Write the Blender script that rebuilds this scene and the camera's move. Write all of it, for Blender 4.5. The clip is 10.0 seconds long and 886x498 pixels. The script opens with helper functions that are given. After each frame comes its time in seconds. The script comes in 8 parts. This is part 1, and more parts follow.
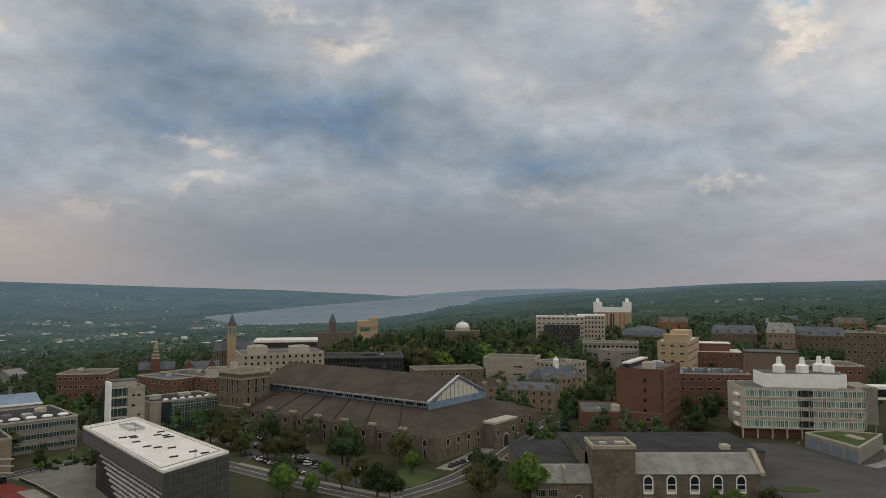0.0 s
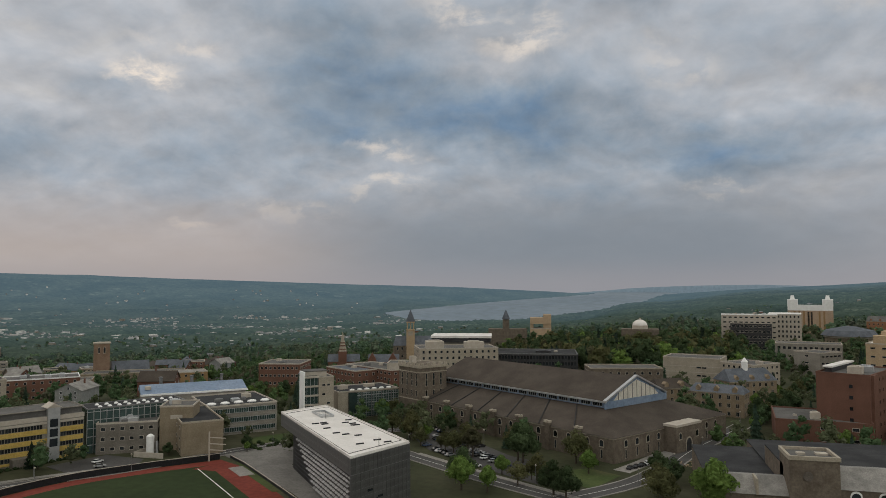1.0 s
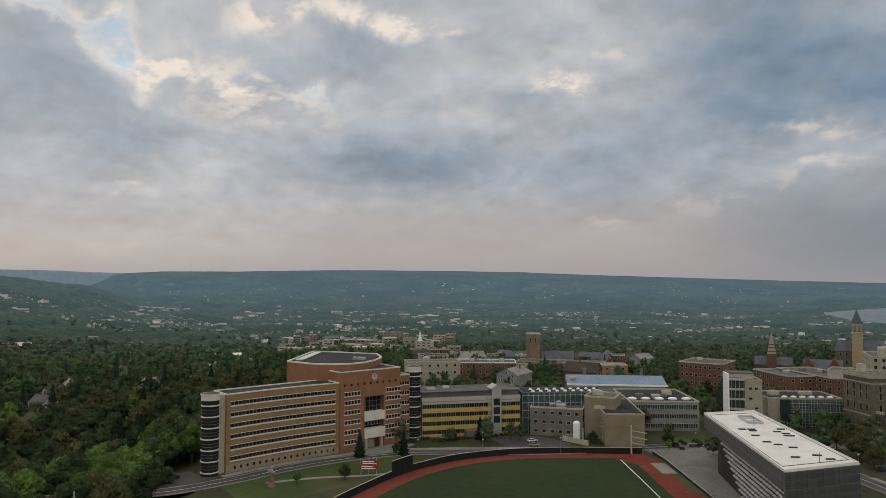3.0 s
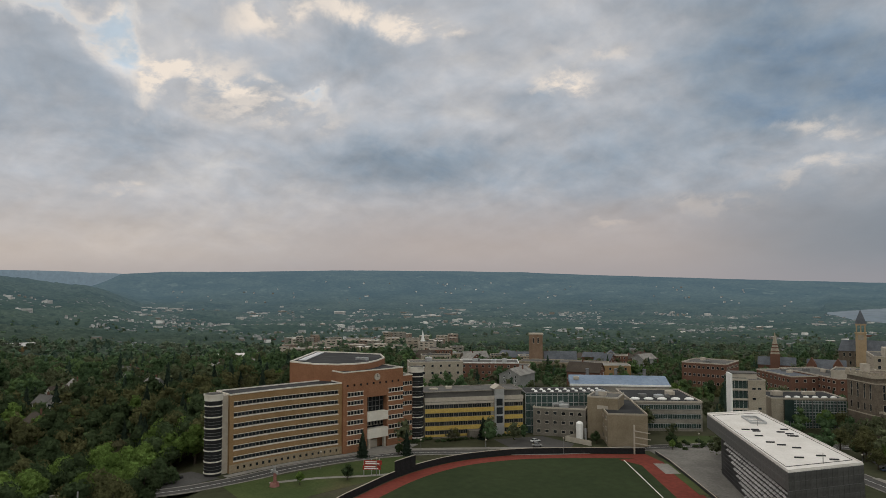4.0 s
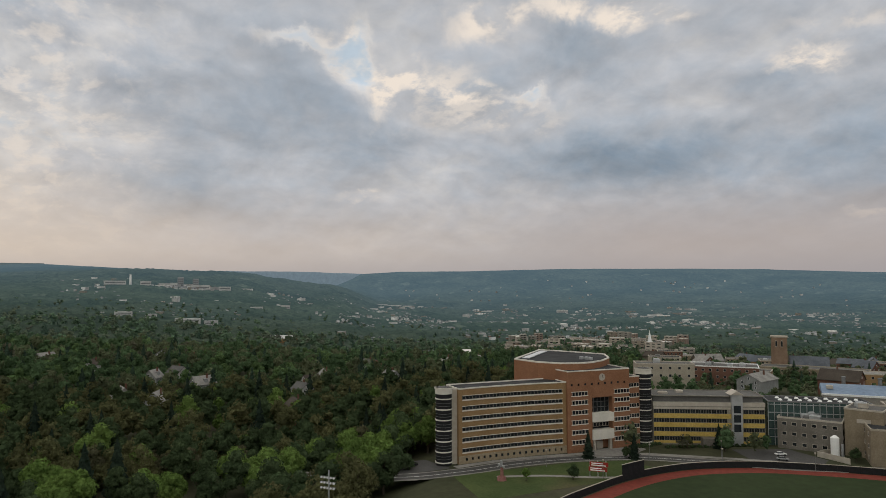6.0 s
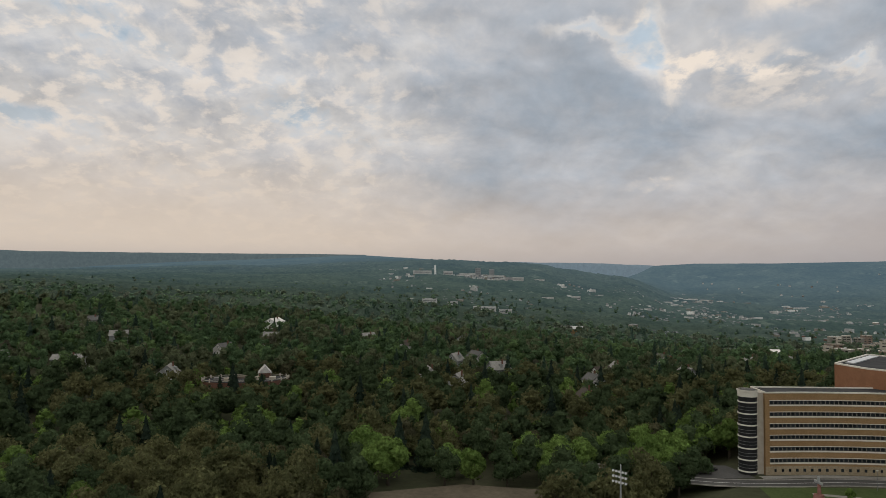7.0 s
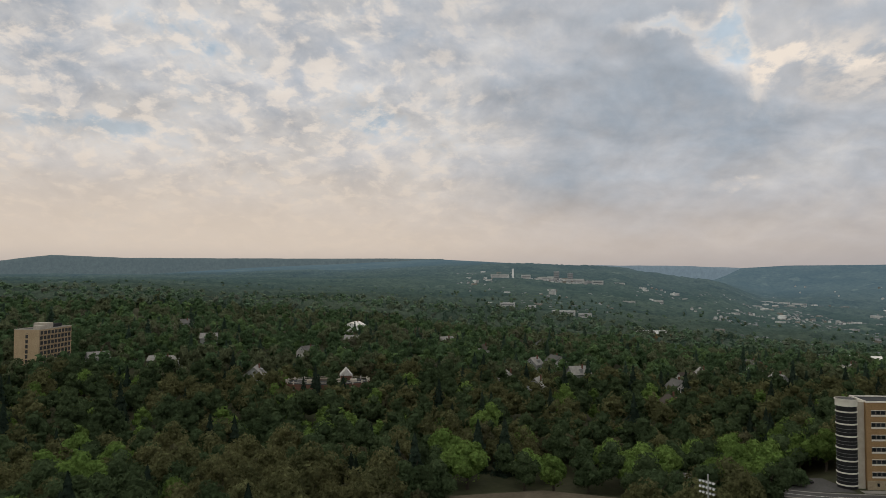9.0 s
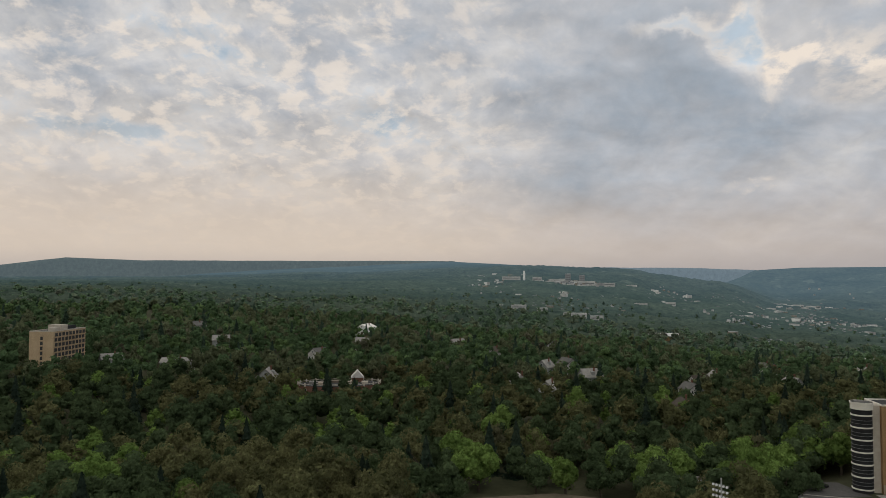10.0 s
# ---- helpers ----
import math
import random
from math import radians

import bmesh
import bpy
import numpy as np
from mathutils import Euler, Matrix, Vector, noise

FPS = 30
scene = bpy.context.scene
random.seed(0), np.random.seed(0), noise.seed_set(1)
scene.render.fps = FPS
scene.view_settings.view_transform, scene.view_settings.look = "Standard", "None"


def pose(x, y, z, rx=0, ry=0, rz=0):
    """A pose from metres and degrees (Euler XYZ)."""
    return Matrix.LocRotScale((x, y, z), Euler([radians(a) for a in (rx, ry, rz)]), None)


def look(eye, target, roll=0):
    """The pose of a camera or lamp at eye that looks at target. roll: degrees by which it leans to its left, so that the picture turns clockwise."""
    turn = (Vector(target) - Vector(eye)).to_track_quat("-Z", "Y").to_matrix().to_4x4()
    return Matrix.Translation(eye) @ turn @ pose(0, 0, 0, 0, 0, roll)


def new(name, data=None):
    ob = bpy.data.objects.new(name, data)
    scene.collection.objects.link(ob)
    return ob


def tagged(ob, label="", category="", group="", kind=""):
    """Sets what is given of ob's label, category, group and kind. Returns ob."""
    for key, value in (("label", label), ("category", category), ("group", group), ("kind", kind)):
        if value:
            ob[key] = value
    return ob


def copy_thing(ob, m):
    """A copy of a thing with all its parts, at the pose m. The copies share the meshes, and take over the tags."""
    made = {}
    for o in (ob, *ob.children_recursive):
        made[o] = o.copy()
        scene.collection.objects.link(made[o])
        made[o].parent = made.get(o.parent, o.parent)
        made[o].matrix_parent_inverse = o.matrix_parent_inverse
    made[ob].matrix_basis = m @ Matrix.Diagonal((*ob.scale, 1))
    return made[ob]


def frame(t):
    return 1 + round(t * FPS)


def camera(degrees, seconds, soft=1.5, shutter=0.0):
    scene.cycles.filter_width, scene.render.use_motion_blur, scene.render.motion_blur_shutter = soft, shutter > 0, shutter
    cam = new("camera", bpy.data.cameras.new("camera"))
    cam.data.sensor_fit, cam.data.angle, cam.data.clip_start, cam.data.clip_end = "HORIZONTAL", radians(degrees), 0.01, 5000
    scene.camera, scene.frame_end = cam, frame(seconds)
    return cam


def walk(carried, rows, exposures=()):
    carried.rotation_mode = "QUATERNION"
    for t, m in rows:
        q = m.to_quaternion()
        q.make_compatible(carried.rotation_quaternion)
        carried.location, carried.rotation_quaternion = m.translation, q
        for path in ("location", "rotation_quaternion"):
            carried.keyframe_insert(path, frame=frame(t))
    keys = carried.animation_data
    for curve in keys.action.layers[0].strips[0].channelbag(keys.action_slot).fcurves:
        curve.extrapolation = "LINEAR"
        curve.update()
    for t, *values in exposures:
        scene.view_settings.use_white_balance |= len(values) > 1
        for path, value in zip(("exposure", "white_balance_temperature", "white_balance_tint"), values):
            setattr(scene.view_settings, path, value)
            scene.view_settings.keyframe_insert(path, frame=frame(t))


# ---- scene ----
from mathutils.geometry import tessellate_polygon

# Camera: it hovers 71 m over the ballpark and turns to the left
cam = camera(64.6, 10.0, soft=0.7)
EYE = (0.0, 0.0, 71.0)
ROWS = [
    (0.0, 0.0, 3.36, 0.00), (0.5, 2.8, 3.33, 0.10), (1.0, 14.03, 3.11, 0.10), (1.5, 27.9, 2.92, -0.10),
    (2.0, 41.51, 2.88, -0.25), (2.5, 46.78, 2.79, -0.15), (4.0, 47.36, 2.83, -0.01), (4.5, 47.67, 2.86, 0.02),
    (5.0, 47.98, 2.87, 0.10), (5.5, 51.16, 2.89, 0.13), (6.0, 65.34, 2.75, 0.20), (6.2, 71.0, 2.45, -0.10),
    (7.3, 92.3, 2.04, -0.30), (7.5, 93.5, 2.05, -0.23), (8.0, 94.6, 2.11, -0.20), (8.5, 94.78, 2.21, -0.19),
    (9.0, 95.04, 2.29, -0.13), (9.5, 95.46, 2.39, -0.12), (10.0, 95.95, 2.47, -0.12)]
walk(cam, [(t, pose(*EYE, 90 + p, r, y)) for t, y, p, r in ROWS], [(0.0, 0.0), (10.0, 0.0)])


# ---- node helpers ----
class Nodes:
    """Short names for building a node tree."""

    def __init__(self, tree):
        self.tree = tree
        tree.nodes.clear()

    def add(self, kind, **sets):
        n = self.tree.nodes.new(kind)
        for k, v in sets.items():
            if k == "op":
                n.operation = v
            elif k == "blend":
                n.blend_type = v
        return n

    def put(self, socket, v):
        if isinstance(v, bpy.types.NodeSocket):
            self.tree.links.new(v, socket)
        elif isinstance(v, bpy.types.Node):
            self.tree.links.new(v.outputs[0], socket)
        else:
            socket.default_value = v

    def math(self, op, a, b=0.0, clamp=False):
        n = self.add("ShaderNodeMath", op=op)
        n.use_clamp = clamp
        self.put(n.inputs[0], a)
        self.put(n.inputs[1], b)
        return n.outputs[0]

    def vec(self, op, a, b=(0, 0, 0), out=0):
        n = self.add("ShaderNodeVectorMath", op=op)
        self.put(n.inputs[0], a)
        self.put(n.inputs[1], b)
        return n.outputs[out]

    def noise(self, vec, scale, detail=4.0, rough=0.55, warp=0.0):
        n = self.add("ShaderNodeTexNoise")
        if vec is not None:
            self.put(n.inputs["Vector"], vec)
        n.inputs["Scale"].default_value, n.inputs["Detail"].default_value = scale, detail
        n.inputs["Roughness"].default_value, n.inputs["Distortion"].default_value = rough, warp
        return n.outputs["Fac"]

    def ramp(self, fac, stops):
        n = self.add("ShaderNodeValToRGB")
        e = n.color_ramp.elements
        while len(e) < len(stops):
            e.new(0.5)
        for el, (p, c) in zip(e, stops):
            el.position, el.color = p, (*c, 1) if len(c) == 3 else c
        self.put(n.inputs[0], fac)
        return n.outputs[0]

    def span(self, v, a, b, lo=0.0, hi=1.0):
        n = self.add("ShaderNodeMapRange")
        n.interpolation_type = "SMOOTHSTEP"
        for k, q in zip(("Value", "From Min", "From Max", "To Min", "To Max"), (v, a, b, lo, hi)):
            self.put(n.inputs[k], q)
        return n.outputs[0]

    def mix(self, fac, a, b, blend="MIX"):
        n = self.add("ShaderNodeMix", blend=blend)
        n.data_type = "RGBA"
        n.blend_type = blend
        ins = [q for q in n.inputs if q.enabled]
        self.put(ins[0], fac)
        for q, v in zip(ins[1:], (a, b)):
            self.put(q, (*v, 1) if isinstance(v, tuple) and len(v) == 3 else v)
        return [q for q in n.outputs if q.enabled][0]


# ---- sky: broken grey cloud at dusk over a thin clear sky ----
SUN_AZ, SUN_EL = 66.0, 38.0
world = bpy.data.worlds.new("sky")
scene.world = world
world.use_nodes = True
N = Nodes(world.node_tree)


def sky_dir(az, el):
    a, e = radians(az), radians(el)
    return (-math.sin(a) * math.cos(e), math.cos(a) * math.cos(e), math.sin(e))


way = N.add("ShaderNodeTexCoord").outputs["Generated"]
sep = N.add("ShaderNodeSeparateXYZ")
N.put(sep.inputs[0], way)
up = N.math("MAXIMUM", sep.outputs[2], 0.0)
# the cloud deck as a level plane, so that heaps flatten into bands towards the horizon
den = N.math("ADD", up, 0.42)
flat = N.add("ShaderNodeCombineXYZ")
N.put(flat.inputs[0], N.math("DIVIDE", sep.outputs[0], den))
N.put(flat.inputs[1], N.math("DIVIDE", sep.outputs[1], den))


def swirled(where, scale, detail, amount):
    """Coordinates stirred by noise, for ragged edges."""
    n = N.add("ShaderNodeTexNoise")
    N.put(n.inputs["Vector"], where)
    n.inputs["Scale"].default_value, n.inputs["Detail"].default_value, n.inputs["Roughness"].default_value = scale, detail, 0.6
    off = N.vec("MULTIPLY", N.vec("SUBTRACT", n.outputs["Color"], (0.5, 0.5, 0.5)), (amount, amount, amount))
    return N.vec("ADD", where, off)


plane = swirled(flat.outputs[0], 2.4, 3.0, 0.13)
ragged = swirled(swirled(way, 5.0, 2.0, 0.09), 16.0, 6.0, 0.075)
rsep = N.add("ShaderNodeSeparateXYZ")
N.put(rsep.inputs[0], ragged)
compass = N.add("ShaderNodeCombineXYZ")
N.put(compass.inputs[0], N.math("MULTIPLY", N.math("ARCTAN2", N.math("MULTIPLY", rsep.outputs[0], -1.0), rsep.outputs[1]), 57.2958))
N.put(compass.inputs[1], N.math("MULTIPLY", N.math("ARCSINE", rsep.outputs[2]), 57.2958))


def patch(az, el, wide, high, amount):
    """A ragged oval region of the sky, worth amount."""
    n = N.add("ShaderNodeVectorMath", op="MULTIPLY_ADD")
    N.put(n.inputs[0], compass.outputs[0])
    n.inputs[1].default_value, n.inputs[2].default_value = (1 / wide, 1 / high, 0), (-az / wide, -el / high, 0)
    return N.span(N.vec("LENGTH", n.outputs[0], out=1), 1.55, 0.1, 0.0, amount)


def total(values):
    out = values[0]
    for v in values[1:]:
        out = N.math("ADD", out, v)
    return out


def swell(value, amount):
    return N.math("MULTIPLY", N.math("SUBTRACT", value, 0.5), amount)


big = N.noise(plane, 1.3, 2.0, 0.5)
soft = N.noise(plane, 3.4, 7.0, 0.50)
above = N.noise(N.vec("MULTIPLY", plane, (0.975, 0.975, 1.0)), 3.4, 7.0, 0.50)
puff = N.noise(plane, 12.0, 7.0, 0.60)
heap = N.noise(plane, 19.0, 5.0, 0.58)
speck = N.noise(plane, 32.0, 4.0, 0.55)
sky = N.add("ShaderNodeTexSky")
sky.sky_type, sky.sun_disc = "NISHITA", False
sky.sun_elevation, sky.sun_rotation = radians(SUN_EL), radians(-SUN_AZ)
clear = N.vec("SCALE", sky.outputs[0])
clear.node.inputs["Scale"].default_value = 0.05
clear = N.mix(0.8, clear, (0.46, 0.56, 0.645))
# dark bellies of the cloud, and gaps of clear sky: compass angle, height, width, depth, amount
heavy = total([patch(*q) for q in (
    (8.5, 14.0, 7.5, 2.8, 0.26), (1.1, 10.6, 10.5, 2.5, 0.20), (-10.0, 10.1, 7.2, 1.8, 0.12), (21.6, 14.6, 8.9, 4.4, 0.12), (3.0, 7.6, 4.6, 1.0, 0.12), (-19.1, 11.2, 4.6, 1.2, 0.10),
    (40.2, 14.2, 2.4, 2.0, 0.14), (19.5, 15.7, 9.0, 5.5, 0.19), (45.9, 9.4, 13.7, 2.6, 0.19), (77.6, 13.0, 3.6, 3.6, 0.05), (54.4, 17.7, 5.7, 2.3, 0.15), (33.2, 11.7, 3.9, 2.2, 0.11),
    (69.2, 10.8, 6.5, 1.4, 0.08), (86.5, 12.6, 10.5, 3.6, 0.04), (88.3, 8.4, 4.5, 1.0, 0.08), (100.0, 20.3, 10.7, 2.6, 0.10))])
gaps = total([patch(*q) for q in (
    (-26.5, 20.3, 1.7, 0.8, 0.30), (72.6, 17.3, 1.3, 2.7, 0.40), (76.6, 18.6, 3.4, 0.8, 0.28), (59.4, 15.0, 1.7, 0.45, 0.26), (113.8, 16.3, 3.2, 1.3, 0.16), (122.1, 11.5, 4.6, 0.9, 0.16),
    (102.7, 13.8, 5.3, 1.2, 0.10), (116.4, 18.6, 4.8, 1.1, 0.10))])
# the deck is closed in the north and thins to small broken heaps in the south
south_sky = N.span(N.vec("DOT_PRODUCT", way, sky_dir(122, 12), out=1), 0.76, 0.97)
grain = N.math("ADD", 0.24, N.math("MULTIPLY", south_sky, 0.36))
thick = total([swell(big, 0.30), swell(soft, 0.62), N.math("MULTIPLY", N.math("SUBTRACT", puff, 0.5), grain), swell(speck, 0.07), heavy,
               N.math("MULTIPLY", gaps, -1.0), N.math("MULTIPLY", south_sky, -0.09), N.span(N.vec("DOT_PRODUCT", way, sky_dir(6, 12), out=1), 0.72, 0.98, 0.0, 0.07), 0.54])
body = N.ramp(thick, [(0.22, (0.46, 0.55, 0.64)), (0.31, (0.55, 0.585, 0.625)), (0.40, (0.605, 0.595, 0.59)), (0.52, (0.465, 0.48, 0.51)), (0.64, (0.36, 0.397, 0.445)),
                      (0.78, (0.258, 0.315, 0.380)), (0.95, (0.150, 0.225, 0.325))])
body = N.mix(N.span(thick, 0.34, 0.20), body, clear)
# tops of the heaps catch the light
relief = N.math("ADD", N.math("MULTIPLY", N.math("SUBTRACT", soft, above), 1.7), 1.0)
shade = N.add("ShaderNodeCombineXYZ")
for q in shade.inputs:
    N.put(q, relief)
body = N.mix(1.0, body, shade.outputs[0], "MULTIPLY")
# sunlit rims and breaks: compass angle, height, width, depth, amount
rims = total([patch(*q) for q in (
    (7.4, 20.1, 4.1, 1.5, 0.7), (-26.9, 18.0, 2.6, 2.6, 1.0), (-4.5, 17.4, 4.0, 2.0, 0.35), (18.6, 8.3, 3.0, 0.6, 0.6), (19.3, 11.5, 2.5, 0.6, 0.6), (-16.8, 20.9, 3.6, 2.4, 0.5),
    (13.2, 22.1, 3.7, 1.2, 0.6), (-23.1, 8.4, 3.2, 0.4, 0.6), (-8.4, 7.7, 2.7, 0.5, 0.5), (26.1, 6.9, 4.8, 0.8, 0.45), (68.7, 16.7, 5.0, 1.6, 1.15), (66.0, 14.2, 5.5, 2.0, 0.5), (71.0, 14.6, 1.0, 2.0, 0.9)) + (
    (63.4, 15.2, 3.0, 0.7, 0.8), (62.6, 20.8, 3.3, 1.2, 0.9), (54.4, 21.1, 6.3, 1.0, 1.1), (48.1, 20.4, 3.4, 0.8, 0.9), (37.7, 15.7, 2.6, 1.0, 1.3), (34.9, 18.2, 3.4, 0.7, 0.5),
    (73.4, 19.3, 1.6, 0.7, 0.9), (33.3, 4.8, 1.2, 0.4, 0.7), (71.7, 6.6, 1.8, 0.4, 0.5), (17.8, 10.7, 2.6, 0.5, 0.5), (59.8, 13.6, 5.2, 1.5, 0.45))])
fluff = N.span(N.math("ADD", N.math("MULTIPLY", puff, 0.65), N.math("MULTIPLY", heap, 0.35)), 0.43, 0.57)
tops = N.math("MULTIPLY", south_sky, N.math("MULTIPLY", N.span(heap, 0.48, 0.64), N.math("MULTIPLY", N.span(thick, 0.66, 0.46), 0.62)))
cream = N.math("ADD", N.math("MULTIPLY", rims, N.math("ADD", N.math("MULTIPLY", fluff, 0.85), 0.10)), tops, clamp=True)
clouds = N.mix(N.math("MULTIPLY", cream, 0.93), body, (0.88, 0.775, 0.67))
# warm, even band of haze over the horizon
band = N.span(up, 0.17, 0.02)
glow = N.mix(N.span(N.vec("DOT_PRODUCT", way, sky_dir(118, 4), out=1), 0.1, 1.0), (0.36, 0.345, 0.355), (0.60, 0.50, 0.42))
low = N.mix(N.math("MULTIPLY", band, 0.80), clouds, glow)
south = N.math("MULTIPLY", N.span(up, 0.27, 0.05), N.span(N.vec("DOT_PRODUCT", way, sky_dir(120, 4), out=1), 0.76, 1.0))
low = N.mix(N.math("MULTIPLY", south, 0.72), low, (0.68, 0.575, 0.475))
blush = N.math("MULTIPLY", N.span(N.vec("DOT_PRODUCT", way, sky_dir(38, 5), out=1), 0.90, 0.995), N.span(up, 0.15, 0.05))
low = N.mix(N.math("MULTIPLY", blush, 0.5), low, (0.475, 0.392, 0.345))
rain = N.math("MULTIPLY", N.span(N.vec("DOT_PRODUCT", way, sky_dir(2, 3), out=1), 0.87, 1.0), N.span(up, 0.19, 0.06))
low = N.mix(N.math("MULTIPLY", rain, 0.78), low, (0.195, 0.23, 0.268))
floor_haze = N.mix(N.span(up, 0.05, 0.0, 0.0, 0.55), low, (0.33, 0.31, 0.325))
# the overcast is brighter towards the zenith and in the open sky to the east, behind the path
dome = total([N.math("MULTIPLY", N.span(up, 0.40, 0.90), 0.72), N.math("MULTIPLY", N.span(N.vec("DOT_PRODUCT", way, sky_dir(227, 14), out=1), 0.0, 0.9), 0.88), 1.0])
warm = N.math("MAXIMUM", N.span(up, 0.40, 0.85), N.span(N.vec("DOT_PRODUCT", way, sky_dir(227, 14), out=1), 0.0, 0.8))
floor_haze = N.mix(1.0, floor_haze, N.mix(warm, (1.0, 1.0, 1.0), (1.06, 1.0, 0.86)), "MULTIPLY")
bg = N.add("ShaderNodeBackground")
N.put(bg.inputs[0], floor_haze)
N.put(bg.inputs[1], dome)
N.put(N.add("ShaderNodeOutputWorld").inputs[0], bg)

sun = new("sun", bpy.data.lights.new("sun", "SUN"))
sun.data.energy, sun.data.angle, sun.data.color = 0.5, radians(25), (1.0, 0.90, 0.79)
sd = sky_dir(SUN_AZ, SUN_EL)
sun.matrix_world = look(tuple(300 * c for c in sd), (0, 0, 0))


# ---- materials ----
MATS = {}


def material(name, a, b, scale=0.3, rough=0.8, metal=0.0, fine_scale=None, bump=0.0, island=0.0, per_object=0.0, spec=0.12, c=None, coords="Object", grit=0.55):
    """Two colours mottled at two scales, with fine relief; pieces may differ by island or by object."""
    if name in MATS:
        return MATS[name]
    m = bpy.data.materials.new(name)
    m.use_nodes = True
    k = Nodes(m.node_tree)
    pos = k.add("ShaderNodeTexCoord").outputs[coords]
    n1 = k.noise(pos, scale, 5.0, 0.6)
    n2 = k.noise(pos, fine_scale or scale * 9, 4.0, 0.6)
    col = k.mix(k.span(n1, 0.32, 0.68), a, b)
    if c:
        col = k.mix(k.span(k.noise(pos, scale * 0.37, 3.0), 0.5, 0.66), col, c)
    col = k.mix(grit, col, k.mix(1.0, col, k.ramp(n2, [(0.25, (0.55, 0.55, 0.55)), (0.75, (1.4, 1.4, 1.4))]), "MULTIPLY"))
    if island or per_object:
        rnd = k.add("ShaderNodeNewGeometry").outputs["Random Per Island"] if island else k.add("ShaderNodeObjectInfo").outputs["Random"]
        amt = island or per_object
        g = k.math("ADD", k.math("MULTIPLY", rnd, 2 * amt), 1.0 - amt)
        grey = k.add("ShaderNodeCombineColor")
        for q in grey.inputs[:3]:
            k.put(q, g)
        col = k.mix(1.0, col, grey.outputs[0], "MULTIPLY")
    p = k.add("ShaderNodeBsdfPrincipled")
    k.put(p.inputs["Base Color"], col)
    p.inputs["Roughness"].default_value, p.inputs["Metallic"].default_value = rough, metal
    p.inputs["Specular IOR Level"].default_value = spec
    if bump:
        bp = k.add("ShaderNodeBump")
        bp.inputs["Strength"].default_value, bp.inputs["Distance"].default_value = bump, 0.2
        k.put(bp.inputs["Height"], n2)
        k.put(p.inputs["Normal"], bp)
    k.put(k.add("ShaderNodeOutputMaterial").inputs[0], p)
    MATS[name] = m
    return m


TRIM = material("white_stone_trim", (0.56, 0.53, 0.47), (0.63, 0.60, 0.54), 0.4, 0.7, grit=0.2)
BRICK_TAN = material("tan_brick", (0.240, 0.152, 0.076), (0.285, 0.184, 0.096), 0.12, 0.85, fine_scale=3.0)
BRICK_RED = material("red_brick", (0.126, 0.066, 0.048), (0.155, 0.082, 0.060), 0.12, 0.85, fine_scale=3.0)
BRICK_ROSE = material("rose_brick", (0.225, 0.110, 0.062), (0.265, 0.134, 0.078), 0.12, 0.85, fine_scale=3.0)
STONE = material("grey_brown_stone", (0.105, 0.086, 0.068), (0.155, 0.13, 0.103), 0.35, 0.9, fine_scale=1.6, bump=0.4)
STONE_PALE = material("pale_stone", (0.29, 0.255, 0.205), (0.35, 0.315, 0.255), 0.2, 0.85)
CONCRETE = material("concrete", (0.195, 0.18, 0.155), (0.255, 0.238, 0.21), 0.15, 0.85)
CONCRETE_DARK = material("weathered_concrete", (0.13, 0.118, 0.10), (0.18, 0.165, 0.145), 0.2, 0.9)
WHITE = material("white_paint", (0.70, 0.70, 0.69), (0.78, 0.78, 0.77), 0.3, 0.6, grit=0.2)
CREAM = material("cream_trim", (0.36, 0.325, 0.275), (0.43, 0.39, 0.335), 0.4, 0.7, grit=0.2)
ROOF_WHITE = material("white_membrane_roof", (0.58, 0.555, 0.525), (0.68, 0.655, 0.63), 0.10, 0.6, fine_scale=1.2, grit=0.2)
ROOF_DARK = material("dark_gravel_roof", (0.028, 0.029, 0.031), (0.046, 0.047, 0.049), 0.10, 0.95, fine_scale=2.0)
ROOF_GREY = material("grey_roof", (0.088, 0.086, 0.083), (0.128, 0.124, 0.119), 0.10, 0.95, fine_scale=2.0)
SHINGLE = material("brown_shingle_roof", (0.052, 0.043, 0.036), (0.074, 0.062, 0.052), 0.08, 0.9, fine_scale=2.2, bump=0.3)
SLATE = material("grey_slate_roof", (0.17, 0.165, 0.155), (0.26, 0.25, 0.235), 0.25, 0.85, fine_scale=2.5, bump=0.3)
SLATE_BLUE = material("blue_slate_roof", (0.075, 0.085, 0.10), (0.115, 0.125, 0.145), 0.2, 0.8)
METAL_BLUE = material("blue_metal_roof", (0.16, 0.22, 0.31), (0.21, 0.27, 0.36), 0.08, 0.5, metal=0.2)
METAL_GREY = material("grey_metal_panels", (0.135, 0.136, 0.135), (0.175, 0.176, 0.174), 0.12, 0.5, metal=0.1)
METAL_DARK = material("dark_metal", (0.035, 0.035, 0.038), (0.055, 0.055, 0.058), 0.3, 0.5, metal=0.3)
STEEL = material("pale_steel", (0.40, 0.41, 0.42), (0.50, 0.51, 0.52), 0.3, 0.35, metal=0.6, grit=0.2)
YELLOW = material("yellow_panels", (0.41, 0.295, 0.080), (0.48, 0.35, 0.105), 0.2, 0.7)
ASPHALT = material("asphalt", (0.060, 0.058, 0.057), (0.082, 0.080, 0.078), 0.05, 0.95, fine_scale=1.5)
PAVING = material("pale_paving", (0.20, 0.19, 0.175), (0.26, 0.245, 0.23), 0.08, 0.9)
PAINT = material("road_paint", (0.55, 0.55, 0.53), (0.65, 0.65, 0.63), 0.5, 0.8)
